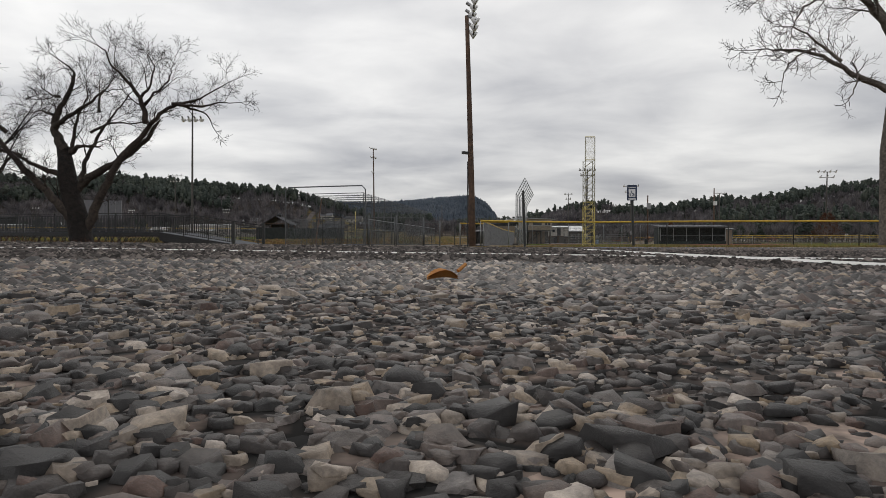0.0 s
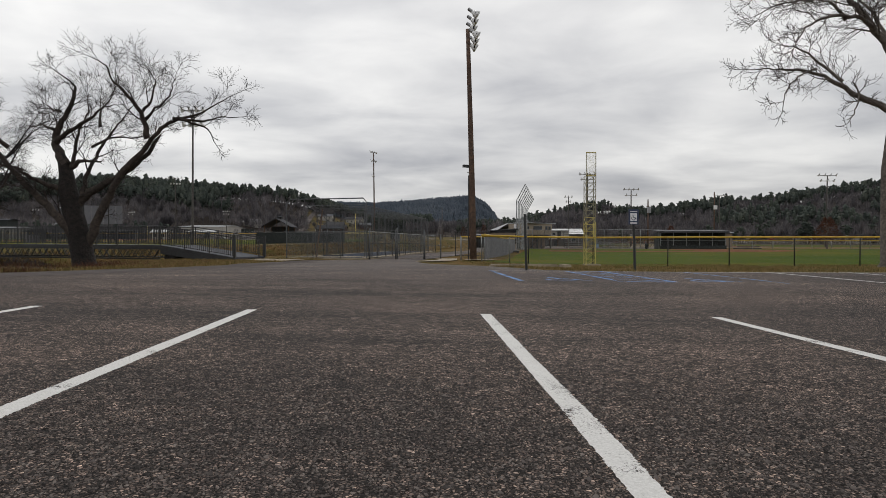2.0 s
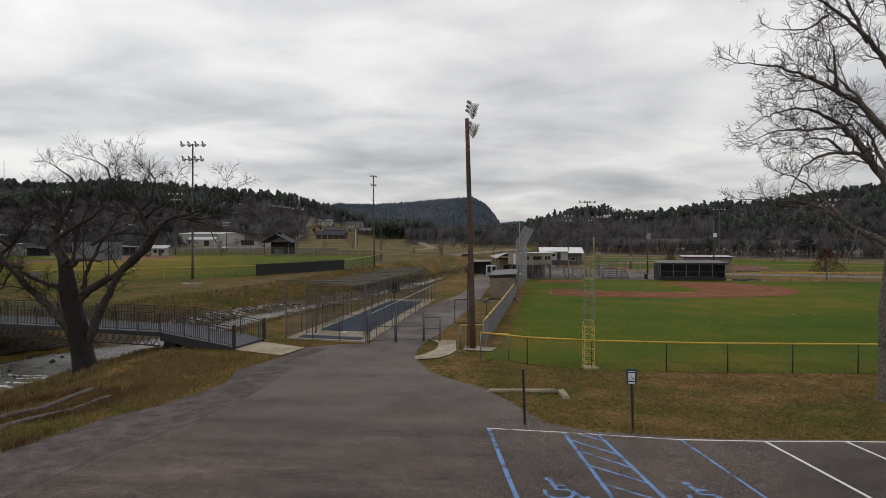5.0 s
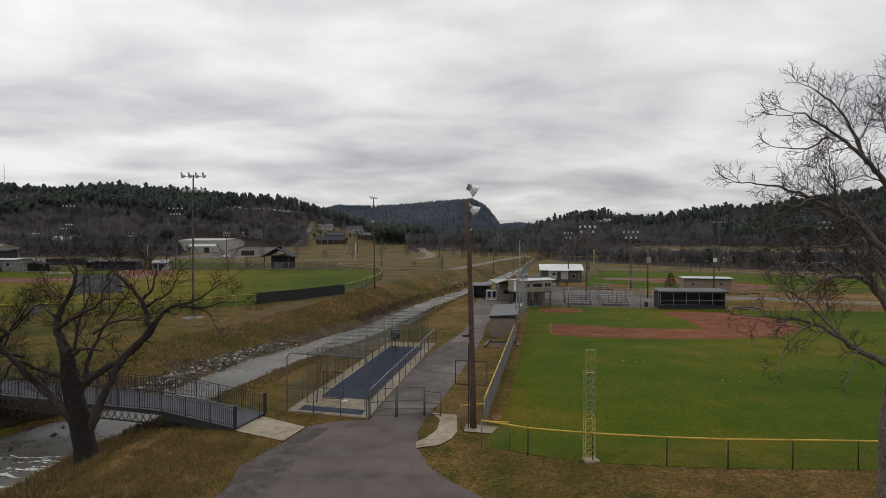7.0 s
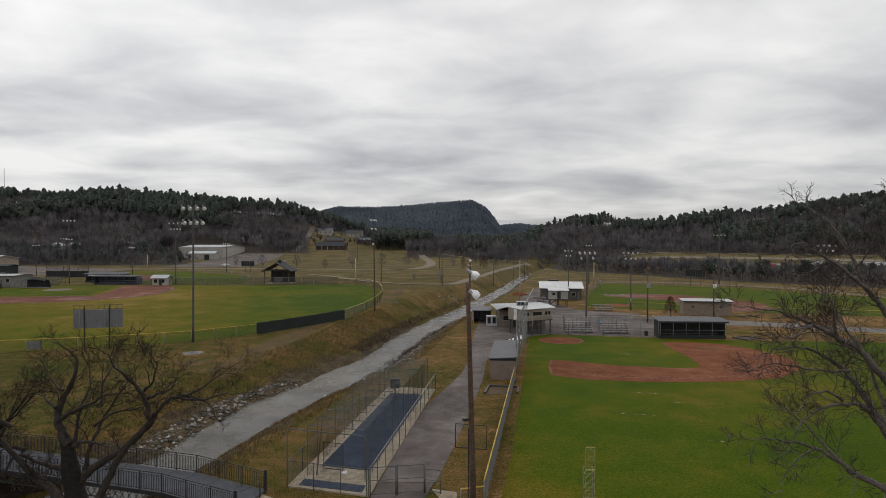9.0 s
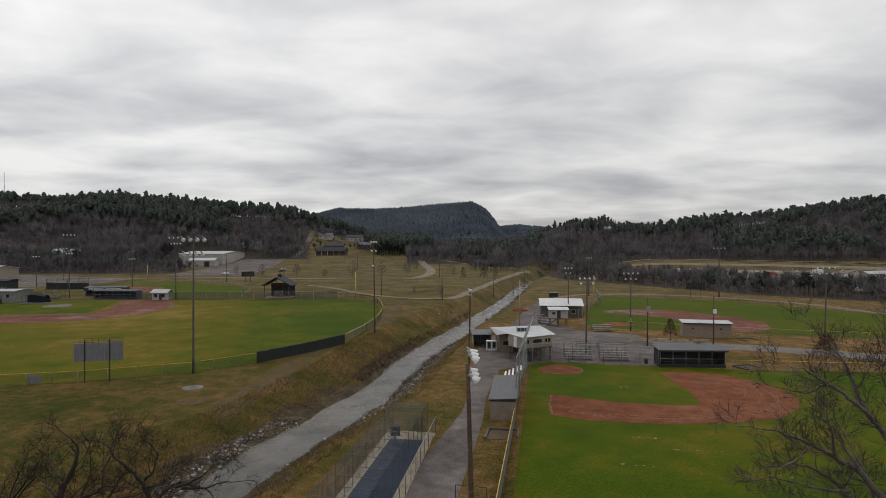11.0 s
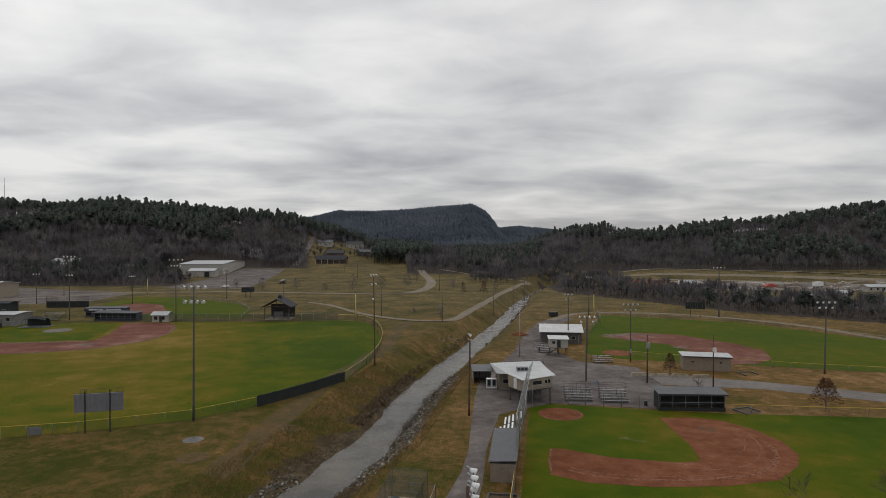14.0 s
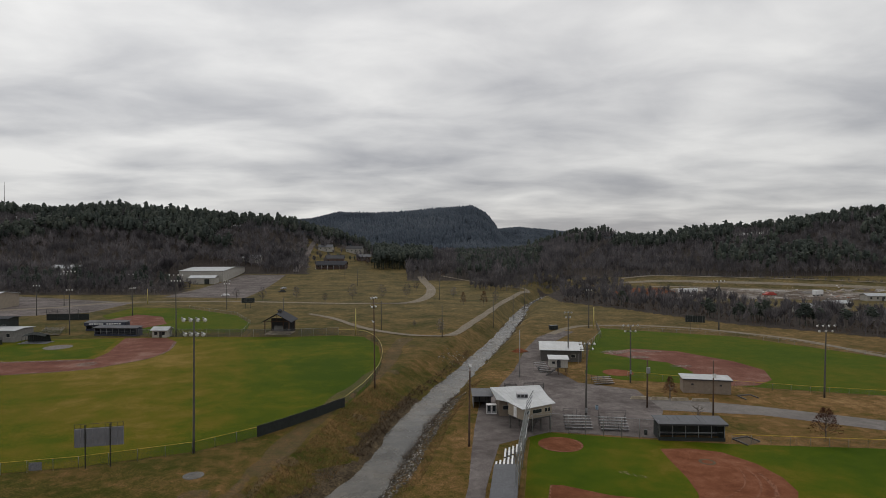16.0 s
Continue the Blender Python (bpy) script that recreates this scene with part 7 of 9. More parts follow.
for x, y, r, h, mt in ((175, 385, 9, 1.6, GRAVEL), (195, 380, 11, 1.5, YARD), (222, 388, 10, 1.4, YARD), (240, 392, 8, 1.6, GRAVEL), (122, 380, 19, 4.6, CLAY), (140, 396, 15, 3.4, CLAY), (262, 380, 10, 1.3, YARD), (24, 187, 2.8, 1.1, CLAY)):
    heap(x, y, r, h, mt, "pale gravel heap at the yard" if mt is GRAVEL else "reddish earth heap at the yard")
drape("gravel_yard", [(140, 362), (270, 340), (290, 395), (180, 425), (110, 410)], 6.0, 0.1, YARD, "pale gravel yard with heaps", "yard")
drape("highway", band(smooth_path([(140, 470), (193, 455), (254, 432), (300, 405), (360, 360)], 4), 6), 4.0, 0.2, PATH_GRAVEL, "distant grey highway below the wooded hill", "road")
drape("highway", band(smooth_path([(136, 453), (189, 439), (249, 417), (294, 391), (352, 347)], 4), 5), 4.0, 0.2, PATH_GRAVEL, "nearer lanes of the distant grey highway", "road")
drape("frontage_road", band(smooth_path([(150, 432), (186, 424), (243, 403), (286, 379), (340, 338)], 4), 3.2, 0.4), 4.0, 0.2, PATH_GRAVEL, "pale gravel frontage road beside the highway", "road")


def excavator(x, y, rz, mat, label):
    root = thing("excavator", (x, y, land_z(x, y) + 0.1), label, "excavator", "yard machines", rz=rz)
    for sy in (-1.2, 1.2):
        part("track", Mb().box(0, sy, 0.5, 4.2, 0.6, 1.0, 0, 0.9), SCREEN_BLACK, root, "black crawler track")
    part("house", Mb().box(-0.5, 0, 1.7, 3.6, 2.6, 1.3, 0, 0.95), mat, root)
    cab = part("cab", Mb().box(0.7, 0.8, 2.6, 1.5, 1.1, 1.7, 0, 0.85), mat, root)
    part("cab_glass", Mb().box(0.78, 0.8, 2.75, 1.5, 1.0, 0.9, 0, 0.85), GLASS, cab)
    part("boom", Mb().tube([(1.0, -0.3, 1.8), (3.2, -0.3, 4.6), (5.6, -0.3, 5.0)], [0.35, 0.4, 0.25], 6), mat, root)
    part("arm", Mb().tube([(5.6, -0.3, 5.0), (6.8, -0.3, 2.2)], [0.28, 0.2], 6), mat, root)
    part("bucket", Mb().box(6.8, -0.3, 1.6, 1.0, 1.2, 1.1, 0, 0.7), DARK_STEEL, root)


excavator(172, 381, 0.5, SCREEN_BLACK, "dark excavator working in the gravel yard")


def box_trailer(x, y, L, rz, label):
    root = thing("box_trailer", (x, y, land_z(x, y) + 0.1), label, "trailer", "yard machines", rz=rz)
    part("box", Mb().box(0, 0, 2.3, L, 2.5, 2.6), SIGN_WHITE, root)
    for sx in (-0.36, -0.28, 0.34):
        for sy in (-1.05, 1.05):
            part("wheel", Mb().tube([(sx * L, sy - 0.15, 0.5), (sx * L, sy + 0.15, 0.5)], 0.5, 10), SCREEN_BLACK, root)
    part("chassis", Mb().box(0, 0, 0.9, L * 0.96, 1.0, 0.25), DARK_STEEL, root)


box_trailer(158, 386, 12, 0.05, "long white box trailer in the gravel yard")
box_trailer(233, 372, 9, 0.6, "white box trailer by the rubble")


def vehicle(x, y, L, rz, mat, label, tall=1.0, truck=False):
    root = thing("truck" if truck else "car", (x, y, land_z(x, y) + 0.06), label, "truck" if truck else "car", "parked vehicles", rz=rz)
    w = L * 0.4
    b = Mb()
    prof = [(-0.5, 0.35), (-0.49, 0.75), (-0.3, 0.85), (-0.18, 1.4), (0.25, 1.42), (0.38, 0.92), (0.5, 0.8), (0.5, 0.35)]
    n = len(prof)
    for s in (-w / 2, w / 2):
        b.v += [(px * L, s * (0.85 if pz > 1.2 else 1.0), pz * tall) for px, pz in prof]
    b.f += [tuple(range(n)), tuple(reversed(range(n, 2 * n)))] + [((i + 1) % n, i, n + i, n + (i + 1) % n) for i in range(n)]
    part("body", b, mat, root)
    part("window_band", Mb().box(0.03 * L, 0, 1.13 * tall, 0.48 * L, w * 0.95, 0.34 * tall, 0, 0.85), GLASS, root)
    for sx in (-0.32, 0.32):
        for sy in (-w / 2, w / 2):
            wheel = part("wheel", Mb().tube([(sx * L, sy - 0.1, 0.33), (sx * L, sy + 0.1, 0.33)], 0.33, 10), SCREEN_BLACK, root)
            part("rim", Mb().tube([(sx * L, sy - 0.11, 0.33), (sx * L, sy + 0.11, 0.33)], 0.17, 8), LAMP_GREY, wheel)
    return root


vehicle(203, 372, 7.5, 0.1, RED_PAINT, "red truck parked in the gravel yard", 1.8, True)
vehicle(165, 368, 6.5, 0.2, SIGN_WHITE, "white truck parked in the gravel yard", 1.7, True)
for x, y, rz, m, lb in ((-232, 262, 0.2, SCREEN_BLACK, "black car parked by the tan building"), (-224, 263, 0.2, SIGN_WHITE, "white car parked by the tan building"), (-128, 352, 0.3, SIGN_WHITE, "white car parked beside the warehouse"),
                        (-106, 398, 1.2, LAMP_GREY, "grey car parked beside the warehouse"), (-101, 376, 0.3, SCREEN_BLACK, "dark car parked beside the warehouse"), (236, 296, 0.3, SIGN_WHITE, "white car by the mobile homes"),
                        (-70, 668, 0.1, SIGN_WHITE, "white car beside a hillside house")):
    vehicle(x, y, 4.7, rz, m, lb)


def skip_bin(x, y, rz):
    root = thing("skip_bin", (x, y, land_z(x, y) + 0.06), "dark steel skip bin at the road's edge", "skip bin", rz=rz)
    b = part("bin", Mb().box(0, 0, 0.95, 3.0, 1.9, 1.5, 0, 1.08), SCREEN_BLACK, root)
    for k in range(5):
        part("stiffener", Mb().box(-1.3 + 0.65 * k, -1.0, 0.95, 0.1, 0.1, 1.45), DARK_STEEL, b)
    part("rim", Mb().box(0, 0, 1.72, 3.35, 2.15, 0.1), DARK_STEEL, b)
    for sx in (-1.2, 1.2):
        part("skid", Mb().box(sx, 0, 0.1, 0.2, 1.9, 0.2), DARK_STEEL, root)


skip_bin(43, 233, 0.2)


def netted_backstop(x, y, w, h, label, rz=0.0):
    root = thing("backstop", (x, y, land_z(x, y)), label, "backstop", rz=rz)
    n = max(3, round(w / 4))
    for i in range(n + 1):
        part("post", Mb().tube([(w * i / n, 0, 0), (w * i / n, 0, h)], 0.07, 6), DARK_STEEL, root)
    part("net", Mb().web((0, 0), (w, 0), 0, h), CHAIN_DARK, root)
    part("windscreen", Mb().box(w / 2, 0.1, h * 0.3, w, 0.04, h * 0.55), SCREEN_BLACK, root, "black windscreen")


netted_backstop(-163, 246, 16.5, 4.7, "dark netted backstop of the small field", 0.1)
netted_backstop(-149, 188, 10, 2.8, "low black netted screen by a western dugout", 0.05)


def rolling_cage(x, y, rz=0.0):
    """A hooded practice cage under black netting, on a pale ground sheet."""
    root = thing("rolling_cage", (x, y, land_z(x, y)), "black hooded batting cage on a pale ground sheet", "batting cage", rz=rz)
    part("ground_sheet", Mb().box(0, 0.3, 0.14, 9.0, 5.0, 0.06), SCREEN_GREY, root, "pale grey ground sheet")
    ribs = [(-3.6 + 1.2 * i, 2.6 + 0.9 * math.sin(math.pi * (i + 0.6) / 7)) for i in range(7)]
    for hx, h in ribs:
        part("rib", Mb().tube([(hx, -1.4, 0.15), (hx * 0.95, -1.1, h * 0.8), (hx * 0.9, 0.2, h), (hx * 0.92, 1.8, h * 0.85), (hx, 2.2, 0.15)], 0.05, 6), DARK_STEEL, root)
    for (ax, ah), (bx, bh) in zip(ribs[:-1], ribs[1:]):
        m = Mb()
        for (y0, k0, z0), (y1, k1, z1) in zip(((-1.1, 0.95, 0.8), (0.2, 0.9, 1.0), (1.8, 0.92, 0.85)), ((0.2, 0.9, 1.0), (1.8, 0.92, 0.85), (2.2, 1.0, 0.06))):
            m.slab([(ax * k0, y0, ah * z0), (bx * k0, y0, bh * z0), (bx * k1, y1, bh * z1), (ax * k1, y1, ah * z1)], 0.03)
        part("net_panel", m, SCREEN_BLACK, root, "black hood netting")


rolling_cage(-130.5, 191.5, 0.1)


def barrier_blocks():
    for i in range(4):
        x, y = 43 + i * 4.2, 130.6 - i * 0.6
        b = thing("concrete_barrier", (x, y, land_z(x, y)), "pale concrete barrier beside the gravel road", "barrier", "concrete barriers", rz=-0.12)
        part("barrier_block", Mb().box(0, 0, 0.3, 4.0, 0.5, 0.7, 0, 0.8), CONCRETE, b)


barrier_blocks()


def trash_can(x, y, mat, label):
    root = thing("trash_can", (x, y, land_z(x, y)), label, "trash can", "trash cans")
    part("drum", Mb().tube([(0, 0, 0), (0, 0, 0.1), (0, 0, 0.45), (0, 0, 0.5), (0, 0, 0.9)], [0.27, 0.29, 0.29, 0.3, 0.29], 12), mat, root, smooth=True)
    part("rim", Mb().tube([(0, 0, 0.88), (0, 0, 0.95)], [0.31, 0.31], 12), DARK_STEEL, root)


trash_can(25.8, 160, SCREEN_BLACK, "black drum trash can beside the booth")
trash_can(31.6, 122.6, BLUE_PAINT_DRUM, "pale blue drum trash can by the bleachers")
trash_can(36.2, 106.6, SCREEN_BLACK, "black drum trash can by the dugout")


def equipment_rack(x, y, w, rz):
    """A low welded frame with rails and a deck, parked behind the stand."""
    root = thing("equipment_rack", (x, y, land_z(x, y)), "dark welded steel rack behind the concession stand", "rack", "equipment racks", rz=rz)
    for sx in (0, w / 2, w):
        for sy in (0, 1.3):
            part("upright", Mb().tube([(sx, sy, 0), (sx, sy, 1.1)], 0.05, 6), DARK_STEEL, root)
    for sy in (0, 1.3):
        for h in (0.45, 1.1):
            part("rail", Mb().tube([(0, sy, h), (w, sy, h)], 0.045, 6), DARK_STEEL, root)
    part("deck", Mb().box(w / 2, 0.65, 0.42, w, 1.3, 0.06), POLE_GREY, root)


equipment_rack(14.6, 139.5, 2.6, 0.1)
equipment_rack(19.0, 140.5, 4.6, -0.15)


# ---- bare trees ----
def grow(mb, twigs, p, d, length, r, level, rnd, droop=0.0, spread=0.8):
    """One branch, and the finer ones that leave it on alternate sides."""
    n = (5, 5, 5, 4, 3, 2)[level]
    wob = (0.26, 0.24, 0.2, 0.17, 0.15, 0.12)[level]
    pts, rad, ends = [p.copy()], [r], []
    q, dd = p.copy(), d.normalized()
    for i in range(n):
        dd = (dd + Vector((rnd.uniform(-1, 1), rnd.uniform(-1, 1), rnd.uniform(-0.8, 0.9))) * wob + Vector((0, 0, 0.06 - droop * 0.2 * i / n))).normalized()
        q = q + dd * (length / n)
        pts.append(q.copy())
        rad.append(max(r * (1 - 0.74 * (i + 1) / n), (0.02, 0.018, 0.013, 0.009, 0.0068, 0.0058)[level]))
        ends.append((q.copy(), dd.copy(), rad[-1]))
    (mb if level < 3 else twigs).tube(pts, rad, (7, 6, 5, 4, 3, 3)[level], False)
    if level >= 5 or length < 0.3:
        return
    kids = (4, 5, 5, 4, 3)[level]
    turn = rnd.uniform(0, 6.28)
    for k in range(kids):
        t = 0.15 + 0.85 * (k + rnd.random() * 0.8) / kids
        e, ed, er = ends[min(n - 1, int(n * t))]
        turn += 2.4 + rnd.uniform(-0.5, 0.5)
        ref = ed.orthogonal().normalized()
        side = ref * math.cos(turn) + ed.cross(ref) * math.sin(turn)
        nd = ed * 0.75 + side * rnd.uniform(0.5, 0.95)
        grow(mb, twigs, e, nd, length * rnd.uniform(0.5, 0.85) * (1.1 - 0.3 * t), max(er * 0.62, 0.006), level + 1, rnd, droop, spread)


def limb(boughs, twigs, pts, r0, r1, rnd, every=0.55, reach=1.5, droop=0.15, skip=0.18):
    """A main limb along given points (x, depth, z), with branches all along it, shorter towards its tip."""
    mb = Mb()
    boughs.append(mb)
    P = [Vector(p) for p in smooth_path(pts, 4)]
    for i in range(1, len(P) - 1):
        P[i] += Vector((rnd.uniform(-1, 1), rnd.uniform(-1, 1), rnd.uniform(-1, 1))) * 0.05
    n = len(P)
    rad = [(r0 + (r1 - r0) * (i / (n - 1)) ** 0.7) * rnd.uniform(0.94, 1.06) for i in range(n)]
    mb.tube(P, rad, 9 if r0 > 0.12 else 6, False)
    total = sum((b - a).length for a, b in zip(P[:-1], P[1:]))
    walked, nxt, turn = 0.0, total * skip, rnd.uniform(0, 6.28)
    for i in range(n - 1):
        walked += (P[i + 1] - P[i]).length
        while walked > nxt:
            d = (P[i + 1] - P[i]).normalized()
            turn += 2.4 + rnd.uniform(-0.6, 0.6)
            ref = d.orthogonal().normalized()
            side = ref * math.cos(turn) + d.cross(ref) * math.sin(turn)
            t = walked / total
            grow(mb, twigs, P[i + 1], d * 0.75 + side * 0.8 + Vector((0, 0, 0.15 - droop * 0.5)), reach * 1.3 * (1.15 - 0.6 * t) * rnd.uniform(0.5, 1.25), max(min(rad[i] * 0.42, 0.045), 0.013), 2, rnd, droop)
            nxt += every * rnd.uniform(0.6, 1.5)
    grow(mb, twigs, P[-1], (P[-1] - P[-2]), reach * 0.8, r1, 2, rnd, droop)


def tree_thing(x, y, label, build, bark, seed, group="bare trees", limb_bark=None, twig=None):
    z = land_z(x, y)
    root = thing("tree", (x, y, z), label, "tree", group)
    wood, boughs, twigs = Mb(), [], Mb()
    build(wood, boughs, twigs, random.Random(seed))
    part("trunk", wood, bark, root, smooth=True)
    for b in boughs:
        part("bough", b, limb_bark or bark, root, smooth=True)
    part("crown", twigs, twig or TWIG, root, "fine bare twigs")
    return root


def brancher(mb, tw, rnd, every, droop, stout=1.0, breadth=1.0, rise=(99.0, 1.0)):
    """A function that lays a limb in the tree's own plane (x, z), bending off in depth; above a height the crown may be flattened."""
    def branch(pts, r0, r1, depth, reach):
        n = len(pts)
        limb(mb, tw, [(x * breadth, depth * i / (n - 1), min(z, rise[0]) + max(0.0, z - rise[0]) * rise[1]) for i, (x, z) in enumerate(pts)], r0 * stout, r1 * 0.8, rnd, every, reach, droop)
    return branch


def creek_tree(trunk, mb, tw, rnd):
    trunk.tube([(0.15, 0, -0.7), (0.05, 0, 0.1), (-0.1, 0, 0.9), (-0.35, 0.05, 2.1), (-0.65, 0, 3.4), (-0.88, -0.04, 4.6), (-1.0, 0.0, 5.6), (-1.2, 0.03, 6.3), (-1.5, 0.08, 6.9)], [0.95, 0.66, 0.57, 0.58, 0.51, 0.47, 0.36, 0.27, 0.15], 14)
    branch = brancher(mb, tw, rnd, 0.74, 0.12, 1.25, rise=(8.0, 0.76))
    # leader and its upper forks
    branch([(-1.0, 6.0), (-1.6, 7.0), (-1.75, 7.8), (-1.4, 9.0), (-0.95, 10.6), (-1.1, 11.6), (-2.2, 12.6)], 0.25, 0.03, 1, 1.2)
    branch([(-1.55, 7.3), (-0.54, 7.9), (0.67, 8.6), (1.45, 9.3), (2.5, 9.4)], 0.13, 0.025, -1.2, 1.1)
    branch([(-0.8, 5.6), (-0.65, 6.8), (-0.45, 8.1), (-0.1, 9.4), (-0.3, 10.8)], 0.11, 0.025, 0.8, 1.2)
    branch([(-0.7, 5.9), (0.0, 6.25), (1.0, 6.15)], 0.12, 0.07, -0.4, 0.4)
    branch([(-1.3, 9.3), (-2.3, 9.7), (-3.3, 10.6)], 0.07, 0.02, 1.5, 1.2)
    branch([(-1.7, 8.0), (-2.8, 8.5), (-4.0, 8.6)], 0.08, 0.02, 1.6, 1.2)
    # low limbs to the water
    branch([(-0.8, 4.3), (-1.25, 4.7), (-1.9, 4.95), (-2.6, 5.3), (-3.5, 5.6), (-3.9, 4.8), (-4.6, 4.1)], 0.17, 0.03, -1, 0.9)
    branch([(-0.1, 1.0), (-0.5, 2.1), (-1.2, 3.1), (-2.3, 4.4), (-3.1, 5.3), (-4.0, 6.5), (-4.3, 7.4), (-4.25, 8.5), (-4.5, 10.0)], 0.27, 0.04, -1.6, 1.2)
    branch([(-4.2, 7.0), (-5.2, 8.2), (-5.5, 9.6), (-5.1, 11.2)], 0.11, 0.02, -2.4, 1.4)
    branch([(-3.4, 5.7), (-4.9, 6.2), (-6.2, 6.3)], 0.1, 0.02, -1.4, 1.1)
    # the two stout limbs on the other side
    branch([(-0.7, 3.5), (-0.28, 4.1), (0.67, 4.85), (1.7, 5.5), (2.4, 6.1), (3.1, 6.8), (3.55, 7.6)], 0.23, 0.12, 1.0, 0.5)
    branch([(-0.15, 0.9), (0.3, 2.0), (0.85, 3.4), (1.45, 4.6), (2.1, 5.8), (2.9, 6.6), (3.6, 7.5), (4.3, 8.3), (5.0, 8.8), (5.8, 8.6), (6.6, 8.1), (7.1, 7.2)], 0.25, 0.025, 0.6, 0.8)
    branch([(4.9, 8.75), (5.9, 9.1), (6.7, 9.8), (7.9, 10.9)], 0.085, 0.02, 1.2, 1.1)
    branch([(5.3, 8.7), (6.6, 8.6), (7.4, 8.9), (8.6, 9.0)], 0.075, 0.02, 0.4, 0.9)
    branch([(3.5, 7.5), (3.4, 8.6), (3.1, 9.6), (2.7, 10.4), (2.1, 11.2), (1.8, 12.2), (1.2, 12.7)], 0.14, 0.025, -1.2, 1.3)
    branch([(3.25, 9.3), (3.9, 10.2), (4.1, 11.4), (3.8, 12.2)], 0.08, 0.02, -0.6, 1.3)
    branch([(3.4, 8.7), (4.3, 9.3), (5.4, 9.9), (6.0, 10.8)], 0.08, 0.02, -2.2, 1.3)
    branch([(-0.1, 4.3), (-0.1, 5.4), (0.25, 6.5), (0.6, 7.5), (1.2, 8.7), (1.5, 9.6), (2.1, 11.0)], 0.12, 0.02, 2.0, 1.2)
    branch([(0.4, 7.0), (1.3, 7.6), (2.4, 7.7), (3.6, 8.2)], 0.07, 0.02, 1.6, 0.9)
    branch([(0.9, 8.2), (0.5, 9.6), (0.7, 10.9), (0.4, 11.8)], 0.07, 0.02, 2.4, 1.2)


tree_thing(-19.85, 33.2, "large dark bare tree leaning over the creek bank", creek_tree, BARK, 4, limb_bark=BARK_DUN)


def lot_tree(trunk, mb, tw, rnd):
    trunk.tube([(0, 0, -0.3), (0, 0, 0.25), (-0.1, 0, 2), (-0.1, 0.05, 4), (0.1, 0, 6.2), (0.25, 0, 8.5), (0.3, 0, 11), (0.15, 0.1, 14), (0, 0, 17)], [0.75, 0.46, 0.38, 0.35, 0.31, 0.27, 0.22, 0.14, 0.05], 12, False)
    branch = brancher(mb, tw, rnd, 0.5, 0.3, 1.0, 0.89)
    # lowest limb with hanging tips
    branch([(0.0, 6.4), (-1.3, 6.9), (-2.1, 7.4), (-3.0, 7.9), (-4.1, 8.2), (-5.1, 8.3), (-6.3, 8.3)], 0.16, 0.02, 0.8, 0.9)
    branch([(-2.4, 7.6), (-3.2, 8.5), (-3.9, 9.2), (-4.5, 9.5)], 0.075, 0.02, 1.2, 0.8)
    branch([(-3.6, 8.1), (-4.4, 7.8), (-5.2, 7.2), (-5.5, 6.4)], 0.055, 0.016, -0.6, 0.7)
    branch([(-1.6, 7.1), (-2.0, 6.4), (-2.6, 5.8)], 0.04, 0.016, -0.6, 0.6)
    # limb that arches over and droops
    branch([(0.1, 8.3), (-0.9, 9.4), (-1.6, 9.9), (-2.7, 10.1), (-3.9, 9.9), (-4.8, 9.3), (-5.3, 8.6)], 0.15, 0.02, -1.0, 0.9)
    branch([(-2.3, 10.1), (-3.4, 10.6), (-4.6, 10.5), (-5.4, 10.1)], 0.075, 0.02, -1.6, 0.9)
    # stout rising limb
    branch([(0.1, 8.6), (-0.6, 9.5), (-1.2, 10.4), (-1.8, 11.2), (-2.7, 11.8), (-3.6, 12.1), (-4.6, 12.0), (-5.4, 11.7)], 0.19, 0.02, 1.2, 1.0)
    branch([(-1.9, 11.3), (-3.1, 11.2), (-4.2, 11.3), (-5.2, 11.0)], 0.075, 0.02, 2.0, 0.9)
    # long limb reaching farthest
    branch([(0.2, 10.4), (-0.7, 11.4), (-1.5, 12.2), (-2.6, 12.7), (-3.6, 13.2), (-4.7, 13.6), (-5.8, 13.8), (-7.0, 13.9)], 0.19, 0.02, 0.4, 1.0)
    branch([(-2.6, 12.8), (-3.1, 13.7), (-3.7, 14.6)], 0.085, 0.02, -1.0, 1.0)
    branch([(-3.7, 13.2), (-4.9, 12.9), (-5.9, 12.9)], 0.065, 0.02, -1.4, 0.9)
    branch([(-1.5, 12.3), (-2.0, 13.4), (-2.2, 14.6)], 0.075, 0.02, 1.6, 1.0)
    # upper limbs
    branch([(0.2, 12.6), (-0.4, 13.6), (-1.1, 14.3), (-2.0, 15.1), (-3.0, 15.7), (-3.8, 16.1), (-4.6, 16.5), (-5.5, 16.4)], 0.15, 0.02, -0.8, 1.0)
    branch([(-1.2, 14.6), (-1.6, 15.9), (-2.1, 16.9), (-2.8, 17.7), (-3.3, 18.1)], 0.09, 0.02, 1.2, 1.0)
    branch([(-3.0, 15.7), (-3.8, 15.3), (-4.8, 15.4)], 0.06, 0.02, 0.8, 0.9)
    branch([(0.1, 14.4), (-0.4, 16.2), (-0.9, 17.6), (-1.0, 18.4), (-0.7, 19.2)], 0.11, 0.02, -1.8, 1.0)
    branch([(0.2, 9.0), (1.6, 11.5), (2.8, 13.2), (4.0, 14.0)], 0.13, 0.03, 0.8, 1.2)
    branch([(0.2, 12.5), (1.2, 15.0), (2.2, 16.8)], 0.11, 0.03, -1, 1.2)
    branch([(0.2, 8.5), (0.4, 11.0), (0.2, 13.0)], 0.11, 0.03, 3.6, 1.2)
    branch([(0.2, 8.0), (0.2, 10.5), (0.0, 12.5)], 0.11, 0.03, -3.6, 1.2)
